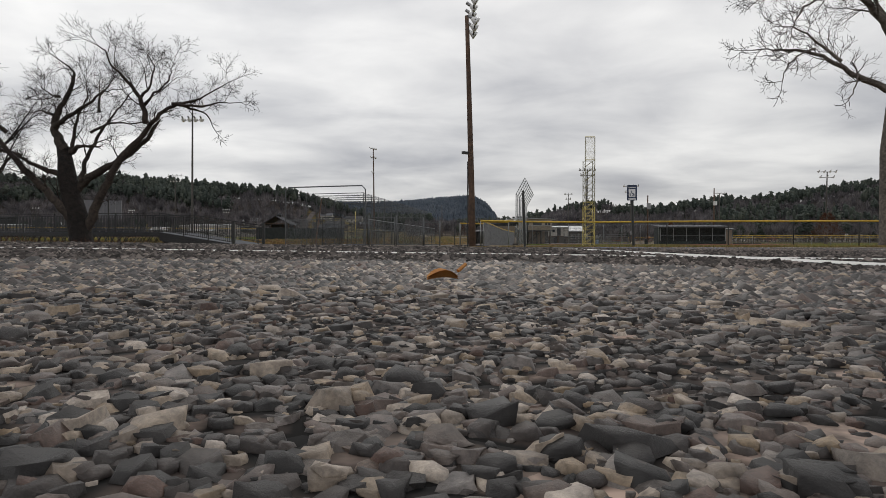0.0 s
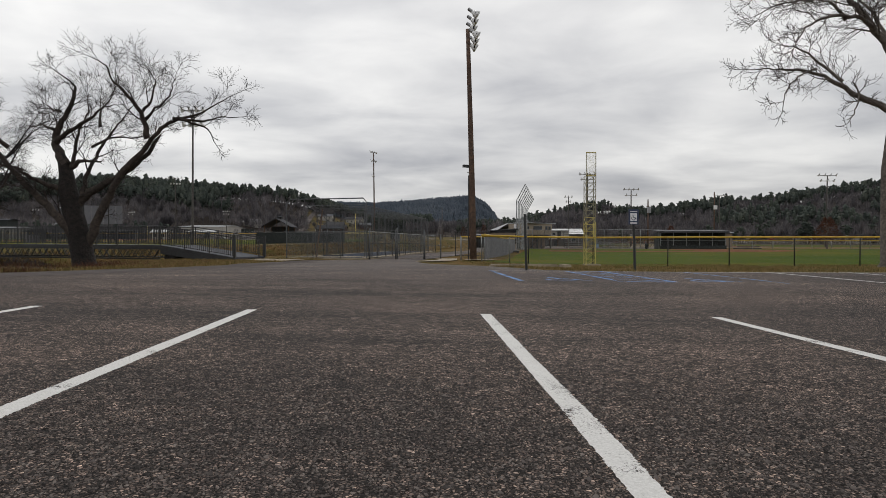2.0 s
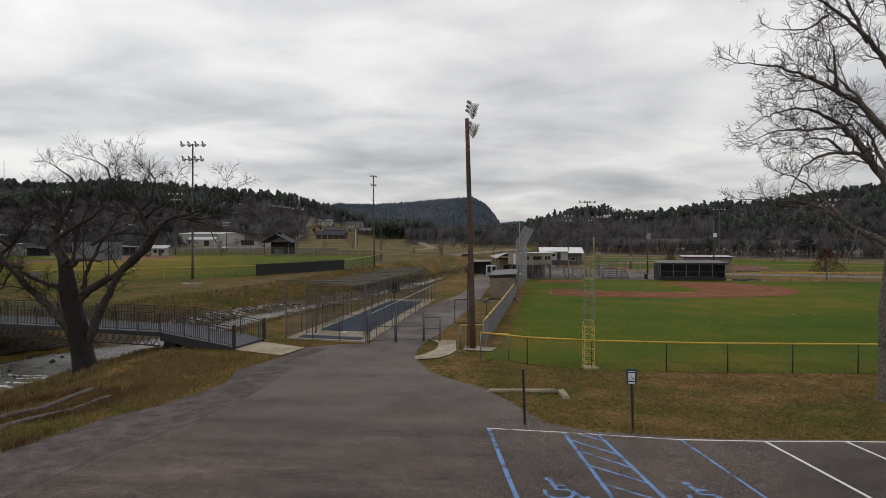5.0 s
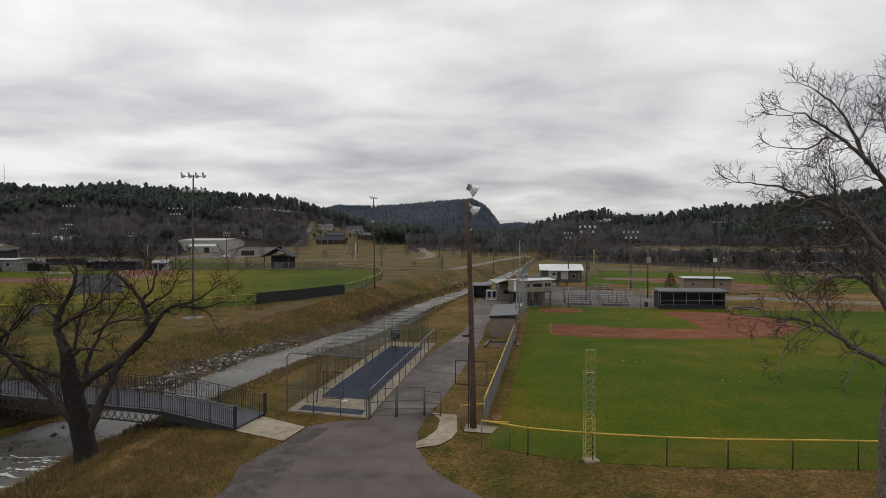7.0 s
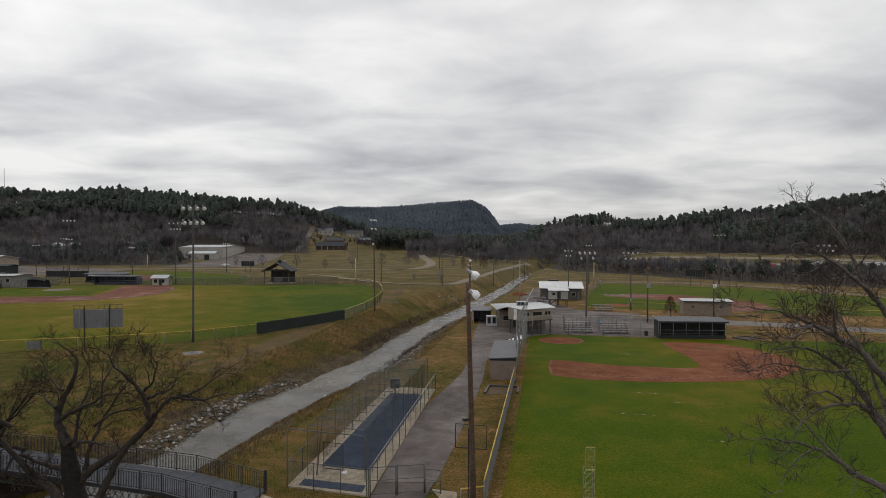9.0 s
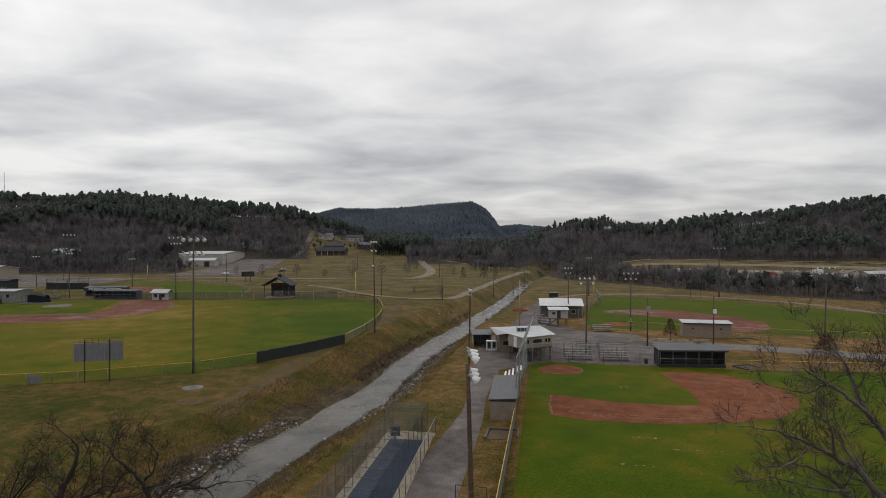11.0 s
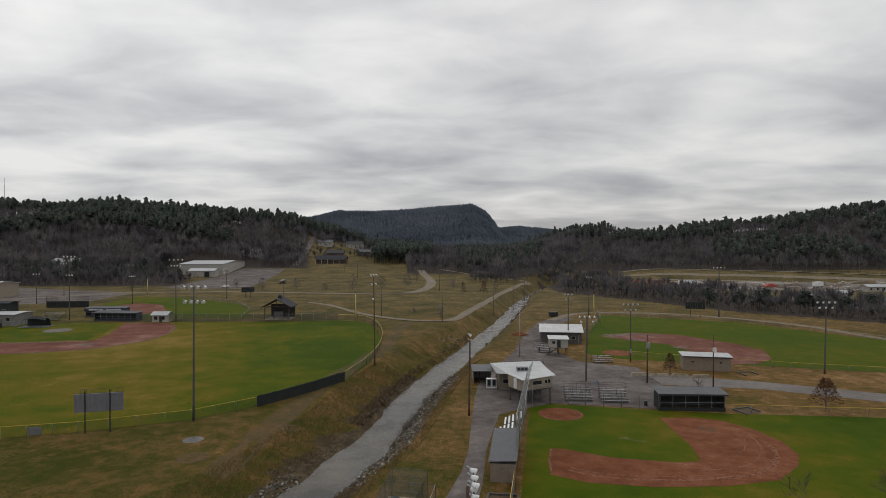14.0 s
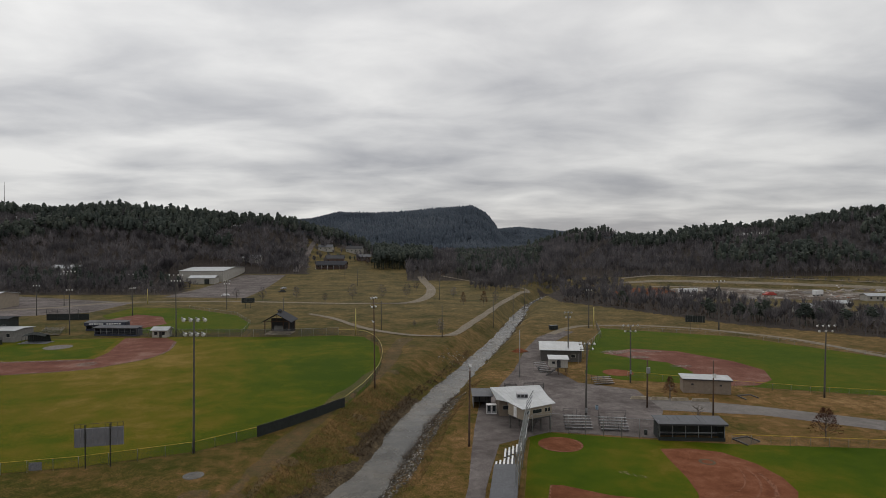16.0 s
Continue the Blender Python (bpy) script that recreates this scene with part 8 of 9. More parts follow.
    branch([(0.1, 13), (0.2, 15.5), (0.5, 18.0)], 0.1, 0.03, 0.5, 1.2)


tree_thing(18.36, 24.4, "tall grey-barked bare tree at the lot's edge", lot_tree, BARK_GREY, 9, twig=TWIG_GREY)


def any_tree(h, lean=(0, 0), r=0.3):
    def build(trunk, mb, tw, rnd):
        trunk.tube([(0, 0, -0.4), (0, 0, 0.2), (lean[0] * 0.3, lean[1] * 0.3, h * 0.2), (lean[0] * 0.6, lean[1] * 0.6, h * 0.4)], [r * 1.5, r, r * 0.85, r * 0.6], 9, False)
        for k in range(6):
            a = k * 2.4 + rnd.random()
            t = rnd.uniform(0.22, 0.4)
            base = Vector((lean[0] * t * 1.5, lean[1] * t * 1.5, h * t))
            out = Vector((math.cos(a), math.sin(a), 0)) * h * rnd.uniform(0.25, 0.42)
            limb(mb, tw, [base, base + out * 0.4 + Vector((0, 0, h * 0.2)), base + out * 0.8 + Vector((0, 0, h * 0.33)), base + out * 1.1 + Vector((0, 0, h * 0.5 * rnd.uniform(0.8, 1.15)))], r * 0.42, 0.03, rnd, 0.8, h * 0.11)
    return build


tree_thing(-29.6, 34.5, "bare dark tree on the creek bank", any_tree(12, (1.0, 0.5), 0.35), BARK, 21)


def low_tree(x, y, h, seed, mat, label, bark=None, dense=240, wide=0.4):
    """A small park tree: stem, ascending limbs and a crown of twigs or clinging leaves."""
    z = land_z(x, y)
    root = thing("young_tree", (x, y, z), label, "tree", "young park trees")
    rnd = random.Random(seed)
    wood, crown = Mb(), Mb()
    wood.tube([(0, 0, -0.2), (0, 0, h * 0.3), (0.05, 0, h * 0.85)], [0.13, 0.1, 0.03], 6, False)
    for k in range(12):
        a, t = k * 2.4, rnd.uniform(0.2, 0.6)
        tip = (math.cos(a) * h * wide * (1 - t * 0.5), math.sin(a) * h * wide * (1 - t * 0.5), h * (t + rnd.uniform(0.22, 0.4)))
        wood.tube([(0, 0, h * t), (tip[0] * 0.6, tip[1] * 0.6, h * t + (tip[2] - h * t) * 0.45), tip], [0.05, 0.03, 0.012], 4, False)
    for k in range(dense):
        a, t = rnd.uniform(0, 6.28), rnd.random()
        rr = h * wide * math.sqrt(rnd.random()) * ((1.15 - 0.95 * t) if mat is RUSSET else 0.35 + 1.3 * math.sin(math.pi * min(t * 0.85 + 0.12, 1)) * 0.6)
        c = Vector((rr * math.cos(a), rr * math.sin(a), h * (0.22 + 0.78 * t)))
        d = Vector((math.cos(a) * 0.5 + rnd.uniform(-.5, .5), math.sin(a) * 0.5 + rnd.uniform(-.5, .5), rnd.uniform(-0.3 if mat is RUSSET else 0.1, 1.0))).normalized() * h * rnd.uniform(0.04, 0.11)
        s = d.cross(Vector((rnd.uniform(-1, 1), rnd.uniform(-1, 1), 0.2))).normalized() * h * (0.009 if mat is RUSSET else 0.012)
        crown.face(c - s, c + s, c + d)
    part("trunk", wood, bark or BARK_GREY, root)
    part("crown", crown, mat, root)


for i, (x, y, h) in enumerate(((-115, 333, 6), (-99, 328, 7), (-81.4, 333, 7), (-62.6, 318, 5), (-50.3, 333, 8.5), (-33.9, 333, 8), (-20.5, 341, 8), (-17.3, 388, 8), (-0.8, 213, 4.8), (-11, 228, 2.5), (28, 318, 6), (6, 345, 6))):
    low_tree(x, y, h, i, BARE, "young bare upright tree in dry grass", dense=300, wide=0.3)
for i, (x, y, h) in enumerate(((10.3, 305, 6.5), (20.5, 300, 7.5), (-0.5, 480, 7), (-88, 540, 6), (-75, 590, 7))):
    low_tree(x, y, h, i + 40, RUSSET, "small tree with clinging russet leaves", dense=420, wide=0.28)
low_tree(50.1, 131.8, 4.6, 61, RUSSET, "small russet-leaved tree by the beige dugout", dense=900, wide=0.34)
low_tree(66.9, 104.3, 5.4, 62, RUSSET, "spreading russet oak sapling by the field road", dense=1100, wide=0.46)
low_tree(49.2, 115.2, 3.4, 63, RUSSET, "thin sapling behind the dugout", dense=90, wide=0.5)


# ---- woods on the hills ----
def tree_proto(kind, rnd, fine):
    """A prototype for the far woods: vertices and triangles, one unit high."""
    v, f = [], []

    def tri(a, b, c):
        f.append((len(v), len(v) + 1, len(v) + 2))
        v.extend((a, b, c))

    if kind == "far":
        # far conifers: small uneven spires
        r, lift = rnd.uniform(0.16, 0.26), rnd.uniform(0.05, 0.3)
        n = len(v)
        v.extend([(r * math.cos(q) * rnd.uniform(0.7, 1.3), r * math.sin(q) * rnd.uniform(0.7, 1.3), lift + rnd.uniform(-0.05, 0.1)) for q in (0.3, 1.6, 2.8, 4.1, 5.3)])
        v.extend([(0.6 * r * math.cos(q) * rnd.uniform(0.6, 1.4), 0.6 * r * math.sin(q) * rnd.uniform(0.6, 1.4), 0.6 + rnd.uniform(-0.1, 0.1)) for q in (0.3, 1.6, 2.8, 4.1, 5.3)])
        v.append((rnd.uniform(-0.05, 0.05), rnd.uniform(-0.05, 0.05), 1.0))
        for i in range(5):
            j = (i + 1) % 5
            f.extend([(n + i, n + j, n + 5 + i), (n + j, n + 5 + j, n + 5 + i), (n + 5 + i, n + 5 + j, n + 10)])
    elif kind == "pine":
        # a bare stem and a rounded, broken crown of needle clumps
        lean = rnd.uniform(-0.03, 0.03)
        tri((-0.014, 0, 0), (0.014, 0, 0), (lean, 0, 0.9))
        tri((0, -0.014, 0), (0, 0.014, 0), (lean, 0, 0.9))
        clumps = max(4, fine // 7)
        low = rnd.uniform(0.3, 0.5)
        wide = rnd.uniform(0.08, 0.115)
        n = len(v)
        for r, t0 in ((1.0, 0.4), (0.72, 0.82)):
            v.extend([(lean + r * wide * math.cos(q) * rnd.uniform(0.75, 1.25), r * wide * math.sin(q) * rnd.uniform(0.75, 1.25), low + (0.96 - low) * (t0 + rnd.uniform(-0.09, 0.09))) for q in (0.2, 1.4, 2.7, 3.9, 5.2)])
        v.extend([(lean, 0, 0.96), (lean, 0, low)])
        for i in range(5):
            j = (i + 1) % 5
            f.extend([(n + i, n + j, n + 5 + i), (n + j, n + 5 + j, n + 5 + i), (n + 5 + i, n + 5 + j, n + 10), (n + j, n + i, n + 11)])
        for k in range(clumps):
            t = (k + rnd.random() * 0.8) / clumps
            r = 0.17 * math.sqrt(max(0.03, 1 - ((t - 0.4) / 0.62) ** 2)) * rnd.uniform(0.3, 1.15)
            a = k * 2.4 + rnd.uniform(-0.5, 0.5)
            g = rnd.uniform(0.045, 0.085)
            c = (lean * t + r * math.cos(a), r * math.sin(a), low + (0.93 - low) * t)
            n = len(v)
            ring = [(math.cos(q), math.sin(q), rnd.uniform(-0.3, 0.2)) for q in (0.2, 1.7, 3.3, 4.7)]
            for p in ring + [(rnd.uniform(-0.3, 0.3), rnd.uniform(-0.3, 0.3), rnd.uniform(0.6, 0.9)), (0, 0, -0.45)]:
                v.append(tuple(c[i] + p[i] * g * rnd.uniform(0.7, 1.35) for i in range(3)))
            f.extend([(n + i, n + (i + 1) % 4, n + 4) for i in range(4)] + [(n + (i + 1) % 4, n + i, n + 5) for i in range(4)])
            s = g * 0.5
            e = [c[0] + rnd.uniform(-g, g) * 1.3, c[1] + rnd.uniform(-g, g) * 1.3, c[2] + rnd.uniform(-g, g)]
            tri(*[tuple(e[i] + rnd.uniform(-s, s) for i in range(3)) for _ in range(3)])
    else:
        # a forked stem, limbs fanning up and fine twigs out to a rounded crown
        tri((-0.012, 0, 0), (0.012, 0, 0), (0, 0, 0.75))
        tri((0, -0.012, 0), (0, 0.012, 0), (0, 0, 0.75))
        full = rnd.uniform(0.22, 0.34)
        for k in range(fine):
            a, e = rnd.uniform(0, 6.283), math.acos(rnd.uniform(-0.25, 1.0))
            q = rnd.uniform(0.55, 1.0)
            tip = (full * q * math.sin(e) * math.cos(a), full * q * math.sin(e) * math.sin(a), 0.6 + 0.4 * q * math.cos(e))
            back = rnd.uniform(0.35, 0.75) if k % 4 else 0.95
            root = (tip[0] * (1 - back), tip[1] * (1 - back), tip[2] - (tip[2] - 0.28) * back * 0.8)
            w = rnd.uniform(0.009, 0.02) if k % 4 else 0.016
            b = rnd.uniform(0, 3.14)
            tri((root[0] - w * math.cos(b), root[1] - w * math.sin(b), root[2]), (root[0] + w * math.cos(b), root[1] + w * math.sin(b), root[2]), tip)
    return np.array(v), np.array(f)


def woods(name, spots, heights, kind, fine, material, label, seed, count=6, wide=1.0):
    """Many trees of the far woods in one mesh."""
    rnd = random.Random(seed)
    rng = np.random.default_rng(seed)
    protos = [tree_proto(kind, rnd, fine) for _ in range(count)]
    which = rng.integers(0, count, len(spots))
    V, F, base = [], [], 0
    for k, (pv, pf) in enumerate(protos):
        idx = np.where(which == k)[0]
        if not len(idx):
            continue
        a = rng.uniform(0, 6.283, len(idx))
        h = heights[idx]
        ca, sa = np.cos(a)[:, None], np.sin(a)[:, None]
        x = (pv[None, :, 0] * ca - pv[None, :, 1] * sa) * h[:, None] * wide + spots[idx, 0][:, None]
        y = (pv[None, :, 0] * sa + pv[None, :, 1] * ca) * h[:, None] * wide + spots[idx, 1][:, None]
        z = pv[None, :, 2] * h[:, None] + spots[idx, 2][:, None]
        V.append(np.stack([x, y, z], -1).reshape(-1, 3))
        F.append((pf[None] + (np.arange(len(idx)) * len(pv))[:, None, None]).reshape(-1, 3) + base)
        base += len(idx) * len(pv)
    me = fast_mesh(name, np.concatenate(V), np.concatenate(F), material)
    return tagged(new(name, me), label, "woods", kind="stuff")


def scatter(n, u0, u1, y0, y1, seed, keep=None):
    rng = np.random.default_rng(seed)
    y = np.sqrt(rng.uniform(y0 * y0, y1 * y1, n))
    x = rng.uniform(u0, u1, n) * y
    z = land(x, y)
    off, _ = creek_offset(x, y)
    ok = ((np.abs(off) > 9) | (y > 420)) & ~((x > -168) & (x < -97) & (y > 335) & (y < 505)) & ~((x > -214) & (x < -158) & (y > 420) & (y < 525))
    if keep is not None:
        ok &= keep(x, y, z)
    return np.stack([x, y, z], -1)[ok]


def clear_house(x, y, z):
    """The open hillside with houses stays free of trees."""
    u = x / y
    return ~((u > -0.225) & (u < -0.1) & (y < 690 + 40 * np.sin(u * 70))) & ~((u > -0.36) & (u < -0.2) & (y < 470))


def tall(n, lo, hi, seed):
    r = np.random.default_rng(seed)
    return lo + (hi - lo) * (0.75 * r.random(n) + 0.4 * r.random(n) ** 4)


def grove(name, n, u0, u1, y0, y1, kind, lo, hi, fine, label, seed, keep=None, mat=None, wide=1.0, count=6):
    s = scatter(n, u0, u1, y0, y1, seed, keep)
    return woods(name, s, tall(len(s), lo, hi, seed + 1), kind, fine, mat or (PINE if kind == "pine" else BARE), label, seed, count, wide=wide)


grove("pine_woods", 2300, -0.95, -0.12, 560, 765, "pine", 12, 23, 77, "dark green pines crowding a hill", 11, lambda x, y, z: clear_house(x, y, z) & ((ripple(x, y, 55.0) > -0.1) | (y > 680)))
grove("bare_woods", 4600, -0.95, -0.10, 455, 765, "bare", 10, 16, 40, "bare grey-brown woods on a hill", 12, clear_house)
grove("pine_woods", 2500, 0.14, 0.95, 520, 825, "pine", 12, 22, 56, "dark pines among bare woods on a hill", 13, lambda x, y, z: (ripple(x, y, 48.0) > 0.1) | ((z > 24) & (ripple(x, y, 31.0) > 0.0)))
grove("bare_woods", 5000, 0.12, 0.95, 500, 825, "bare", 10, 16, 36, "bare grey-brown woods on a hill", 14, lambda x, y, z: y > np.interp(x, [140, 193, 254, 300, 360, 500], [470, 455, 432, 405, 360, 300]) + 40)
grove("bare_woods", 3600, -0.12, 0.2, 430, 1000, "bare", 9, 16, 38, "bare brown woods on the valley floor", 15, lambda x, y, z: (x > -0.06 * y) & ~((x < 30) & (y < 462)))
grove("pine_woods", 520, -0.115, -0.02, 545, 700, "pine", 14, 20, 70, "dense dark pine stand in the valley", 16)
grove("pine_woods", 500, 0.02, 0.16, 460, 900, "pine", 10, 16, 55, "scattered pines in the valley", 17)
grove("far_woods", 2600, -0.2, 0.2, 1160, 1450, "far", 9, 17, 0, "dark woods at the foot of the far cliff hill", 36, mat=HAZE_PINE, wide=1.3, count=8)
grove("far_woods", 11000, -0.33, 0.125, 1450, 2040, "far", 9, 18, 0, "dark woods covering the far cliff hill", 18, mat=HAZE_PINE, wide=1.3, count=12)
grove("far_woods", 4000, 0.05, 0.3, 2500, 3120, "far", 12, 18, 0, "dark woods on the hill beyond the gap", 19, mat=HAZE_PINE, wide=2.0, count=8)


def belt(name, n, kind, lo, hi, near, far, fine, label, seed, mat=None, wide=1.0):
    """A belt of trees along the far edge of the eastern grass."""
    rng = np.random.default_rng(seed)
    line = np.array([(60, 345), (89, 303), (119, 250), (155, 213), (205, 178)], dtype=float)
    t = rng.uniform(0, len(line) - 1.001, n)
    i = t.astype(int)
    p = line[i] + (line[i + 1] - line[i]) * (t - i)[:, None]
    d = rng.uniform(near, far, n)
    x, y = p[:, 0] + d * 0.8, p[:, 1] + d * 0.6
    s = np.stack([x, y, land(x, y)], -1)
    return woods(name, s, tall(n, lo, hi, seed + 1), kind, fine, mat or (PINE if kind == "pine" else BARE), label, seed, wide=wide)


belt("brush", 900, "bare", 1.2, 3.6, 0, 70, 34, "pale grey-brown brush along the field's far edge", 20, mat=PALE_BRUSH, wide=1.4)
belt("tree_row", 560, "bare", 5, 11, 2, 75, 64, "bare trees behind the brush", 21)
for k, (x, y) in enumerate(((120, 268), (130, 262), (135, 257), (121, 274), (148, 244), (153, 243), (159, 236), (172, 240), (187, 246), (190, 232), (205, 226), (96, 322), (176, 222), (141, 262))):
    far = np.array([(x + dx, y + dy, land_z(x + dx, y + dy)) for dx, dy in ((0, 0), (1.6, 1.1), (-1.4, 1.8), (2.4, -1.2))][:2 + k % 3])
    woods("evergreen", far, np.array([9.0, 7.5, 6.5, 5.5])[:len(far)] * (0.85 + 0.06 * (k % 5)), "pine", 220, PINE, "clump of dark evergreens among bare trees", 220 + k, 3, 1.35)
grove("tree_row", 620, -0.85, -0.42, 358, 470, "bare", 6, 12, 60, "bare trees at the edge of the far lot", 23)
grove("tree_row", 120, -0.85, -0.44, 365, 470, "pine", 7, 13, 80, "evergreens at the edge of the far lot", 24)
grove("brush", 1000, -0.85, -0.4, 356, 450, "bare", 2.5, 6, 36, "dense brown thicket at the edge of the far lot", 29)
grove("brush", 700, 0.045, 0.30, 380, 470, "bare", 4, 9, 50, "low brown brush at the valley's edge", 25)
grove("brush", 1100, 0.28, 0.85, 420, 545, "bare", 3, 6.5, 26, "grey thicket along the foot of the wooded hill", 35, lambda x, y, z: (y > np.interp(x, [140, 193, 254, 300, 360, 500], [470, 455, 432, 405, 360, 300]) + 14) & (y < np.interp(x, [140, 193, 254, 300, 360, 500], [470, 455, 432, 405, 360, 300]) + 60))
grove("hillside_trees", 60, -0.25, -0.08, 560, 720, "bare", 7, 12, 80, "bare yard trees among hillside houses", 26)
grove("hillside_trees", 22, -0.25, -0.08, 560, 720, "pine", 6, 10, 90, "evergreen yard trees among hillside houses", 27)


grove("hillside_trees", 40, -0.52, -0.24, 465, 570, "bare", 13, 19, 420, "large spreading bare trees near the warehouse", 28)


# ---- creek stones, tufts and bank brush ----
def blocks(name, spots, sizes, material, label, seed, flat=0.65, lower=True, simple=False):
    """Many irregular stones in one mesh: squashed, cut octahedra."""
    rng = np.random.default_rng(seed)
    n = len(spots)
    unit = np.array([(1, 0, 0), (0.45, 0.85, 0.1), (-0.5, 0.8, -0.1), (-1, 0.05, 0.1), (-0.45, -0.85, 0), (0.55, -0.8, 0.05), (0.25, 0.2, 1), (-0.3, -0.2, 0.9), (0, 0, -1)])
    faces = np.array([(0, 1, 6), (1, 2, 6), (2, 7, 6), (2, 3, 7), (3, 4, 7), (4, 5, 7), (5, 6, 7), (5, 0, 6), (1, 0, 8), (2, 1, 8), (3, 2, 8), (4, 3, 8), (5, 4, 8), (0, 5, 8)])
    if not lower:
        # flat-topped pebbles: a low outer ring, a smaller upper ring and a crown
        ring = [(math.cos(a), math.sin(a)) for a in np.arange(6) * math.pi / 3]
        unit = np.array([(c, s, 0.0) for c, s in ring] + [(c * 0.82, s * 0.82, 0.86) for c, s in ring] + [(0.05, 0.0, 0.95)])
        k = np.arange(6)
        faces = np.concatenate([np.stack([k, (k + 1) % 6, 6 + k], -1), np.stack([(k + 1) % 6, 6 + (k + 1) % 6, 6 + k], -1), np.stack([6 + k, 6 + (k + 1) % 6, np.full(6, 12)], -1)])
    if name == "asphalt_chips" and lower:
        faces = faces[:8]
    if simple:
        # three-sided stones with a blunt top, bedded in the tar
        unit = np.array([(1, 0, 0), (-0.5, 0.87, 0), (-0.5, -0.87, 0), (0.35, 0.3, 0.9), (-0.4, -0.05, 1.0)])
        faces = np.array([(0, 1, 3), (1, 4, 3), (1, 2, 4), (2, 3, 4), (2, 0, 3)])
    m = len(unit)
    v = unit[None] * rng.uniform(0.6, 1.3, (n, m, 3)) * sizes[:, None, None]
    if not lower:
        v[:, :, 0] *= rng.uniform(0.75, 1.35, (n, 1))
        v[:, 6:, 2] += (v[:, 6:, 0] * rng.uniform(-0.35, 0.35, (n, 1)) + v[:, 6:, 1] * rng.uniform(-0.35, 0.35, (n, 1)))
    v[:, :, 2] *= flat
    a = rng.uniform(0, 6.283, n)
    c, s = np.cos(a)[:, None], np.sin(a)[:, None]
    x, y = v[:, :, 0] * c - v[:, :, 1] * s, v[:, :, 0] * s + v[:, :, 1] * c
    out = np.stack([x + spots[:, 0:1], y + spots[:, 1:2], v[:, :, 2] + spots[:, 2:3]], -1).reshape(-1, 3)
    f = (faces[None] + (np.arange(n) * m)[:, None, None]).reshape(-1, 3)
    return tagged(new(name, fast_mesh(name, out, f, material)), label, "stones", kind="stuff")


def bank_spots(n, y0, y1, d0, d1, west, seed):
    rng = np.random.default_rng(seed)
    y = rng.uniform(y0, y1, n)
    mid = np.interp(y, CREEK[:, 1], CREEK[:, 0])
    wid = np.interp(y, CREEK[:, 1], CREEK[:, 2])
    d = wid + rng.uniform(d0, d1, n)
    x = mid - d if west else mid + d
    return np.stack([x, y, land(x, y)], -1)


s = np.concatenate([bank_spots(900, 50, 78, -0.6, 2.6, True, 31), bank_spots(3600, 74, 140, -0.7, 3.4, False, 32), bank_spots(200, 58, 74, -0.4, 0.8, False, 38), bank_spots(300, 140, 330, 0, 1.8, False, 33), bank_spots(160, 176, 192, 0.2, 6, True, 34), bank_spots(120, 24, 40, -0.8, 0.6, False, 35)])
blocks("riprap", s, 0.05 + 0.26 * np.random.default_rng(36).random(len(s)) ** 2, RIPRAP, "pale riprap stones along the creek's edge", 37)


def tufts(name, spots, hmin, hmax, material, label, seed, blades=5, width=0.012, lean=0.5):
    rng = np.random.default_rng(seed)
    n = len(spots)
    base = np.repeat(spots, blades, 0)
    m = len(base)
    a = rng.uniform(0, 6.283, m)
    h = rng.uniform(hmin, hmax, m)
    base = base + np.stack([rng.normal(0, 0.06, m), rng.normal(0, 0.06, m), np.full(m, -0.01)], -1)
    tip = base + np.stack([np.cos(a) * h * lean * rng.uniform(0.2, 1.2, m), np.sin(a) * h * lean * rng.uniform(0.2, 1.2, m), h], -1)
    b = rng.uniform(0, 6.283, m)
    off = np.stack([np.cos(b), np.sin(b), np.zeros(m)], -1) * (width * h / hmax)[:, None]
    v = np.stack([base - off, base + off, tip], 1).reshape(-1, 3)
    f = np.arange(m * 3).reshape(-1, 3)
    return tagged(new(name, fast_mesh(name, v, f, material)), label, "grass", kind="stuff")


PAVED = [[(-12.8, 36.1), (-12.2, 39.5), (-8.4, 36.9), (-9.2, 34.2)], [(-1.6, 33.0), (-1.0, 35), (-0.8, 40.1), (1.0, 39.6), (0.9, 36), (-0.2, 33.5)], [(1.1, 35.5), (4.0, 35.1), (4.7, 37.4), (1.3, 38.1)]]


def verge_spots(n, x0, x1, y0, y1, seed, keep=None):
    rng = np.random.default_rng(seed)
    x, y = rng.uniform(x0, x1, n), rng.uniform(y0, y1, n)
    ok = ~inside(LOT, x, y)
    for paved in PAVED:
        ok &= ~inside(paved, x, y)
    if keep is not None:
        ok &= keep(x, y)
    x, y = x[ok], y[ok]
    return np.stack([x, y, land(x, y)], -1)


tufts("dry_grass", verge_spots(22000, 1.5, 26, 19, 33.2, 41, lambda x, y: ripple(x, y, 1.1) + 0.4 * ripple(x, y, 0.37) > -0.25), 0.03, 0.11, TUFT, "short dry grass between lot and fence", 42, 5, 0.012)
tufts("dry_grass", verge_spots(15000, -24, -8, 16, 40, 43), 0.04, 0.18, TUFT, "dry grass on the creek bank", 44, 5, 0.014)
tufts("bank_grass", verge_spots(24000, -25, -11, 15, 37, 49, lambda x, y: (ripple(x, y, 2.1) + 0.5 * ripple(x, y, 0.8) > 0.0) & (x < -10.5 - (y - 16) * 0.02)), 0.05, 0.22, BRUSH, "matted russet grass on the creek bank", 50, 6, 0.009, 1.2)
tufts("bank_brush", np.concatenate([bank_spots(9000, 42, 140, 2, 10, True, 45), bank_spots(5000, 42, 150, 1.2, 5.5, False, 46), bank_spots(2500, 16, 44, 0.5, 4, False, 47)]), 0.06, 0.4, BRUSH, "rough reddish-brown brush on the creek banks", 48, 5, 0.03, 0.8)
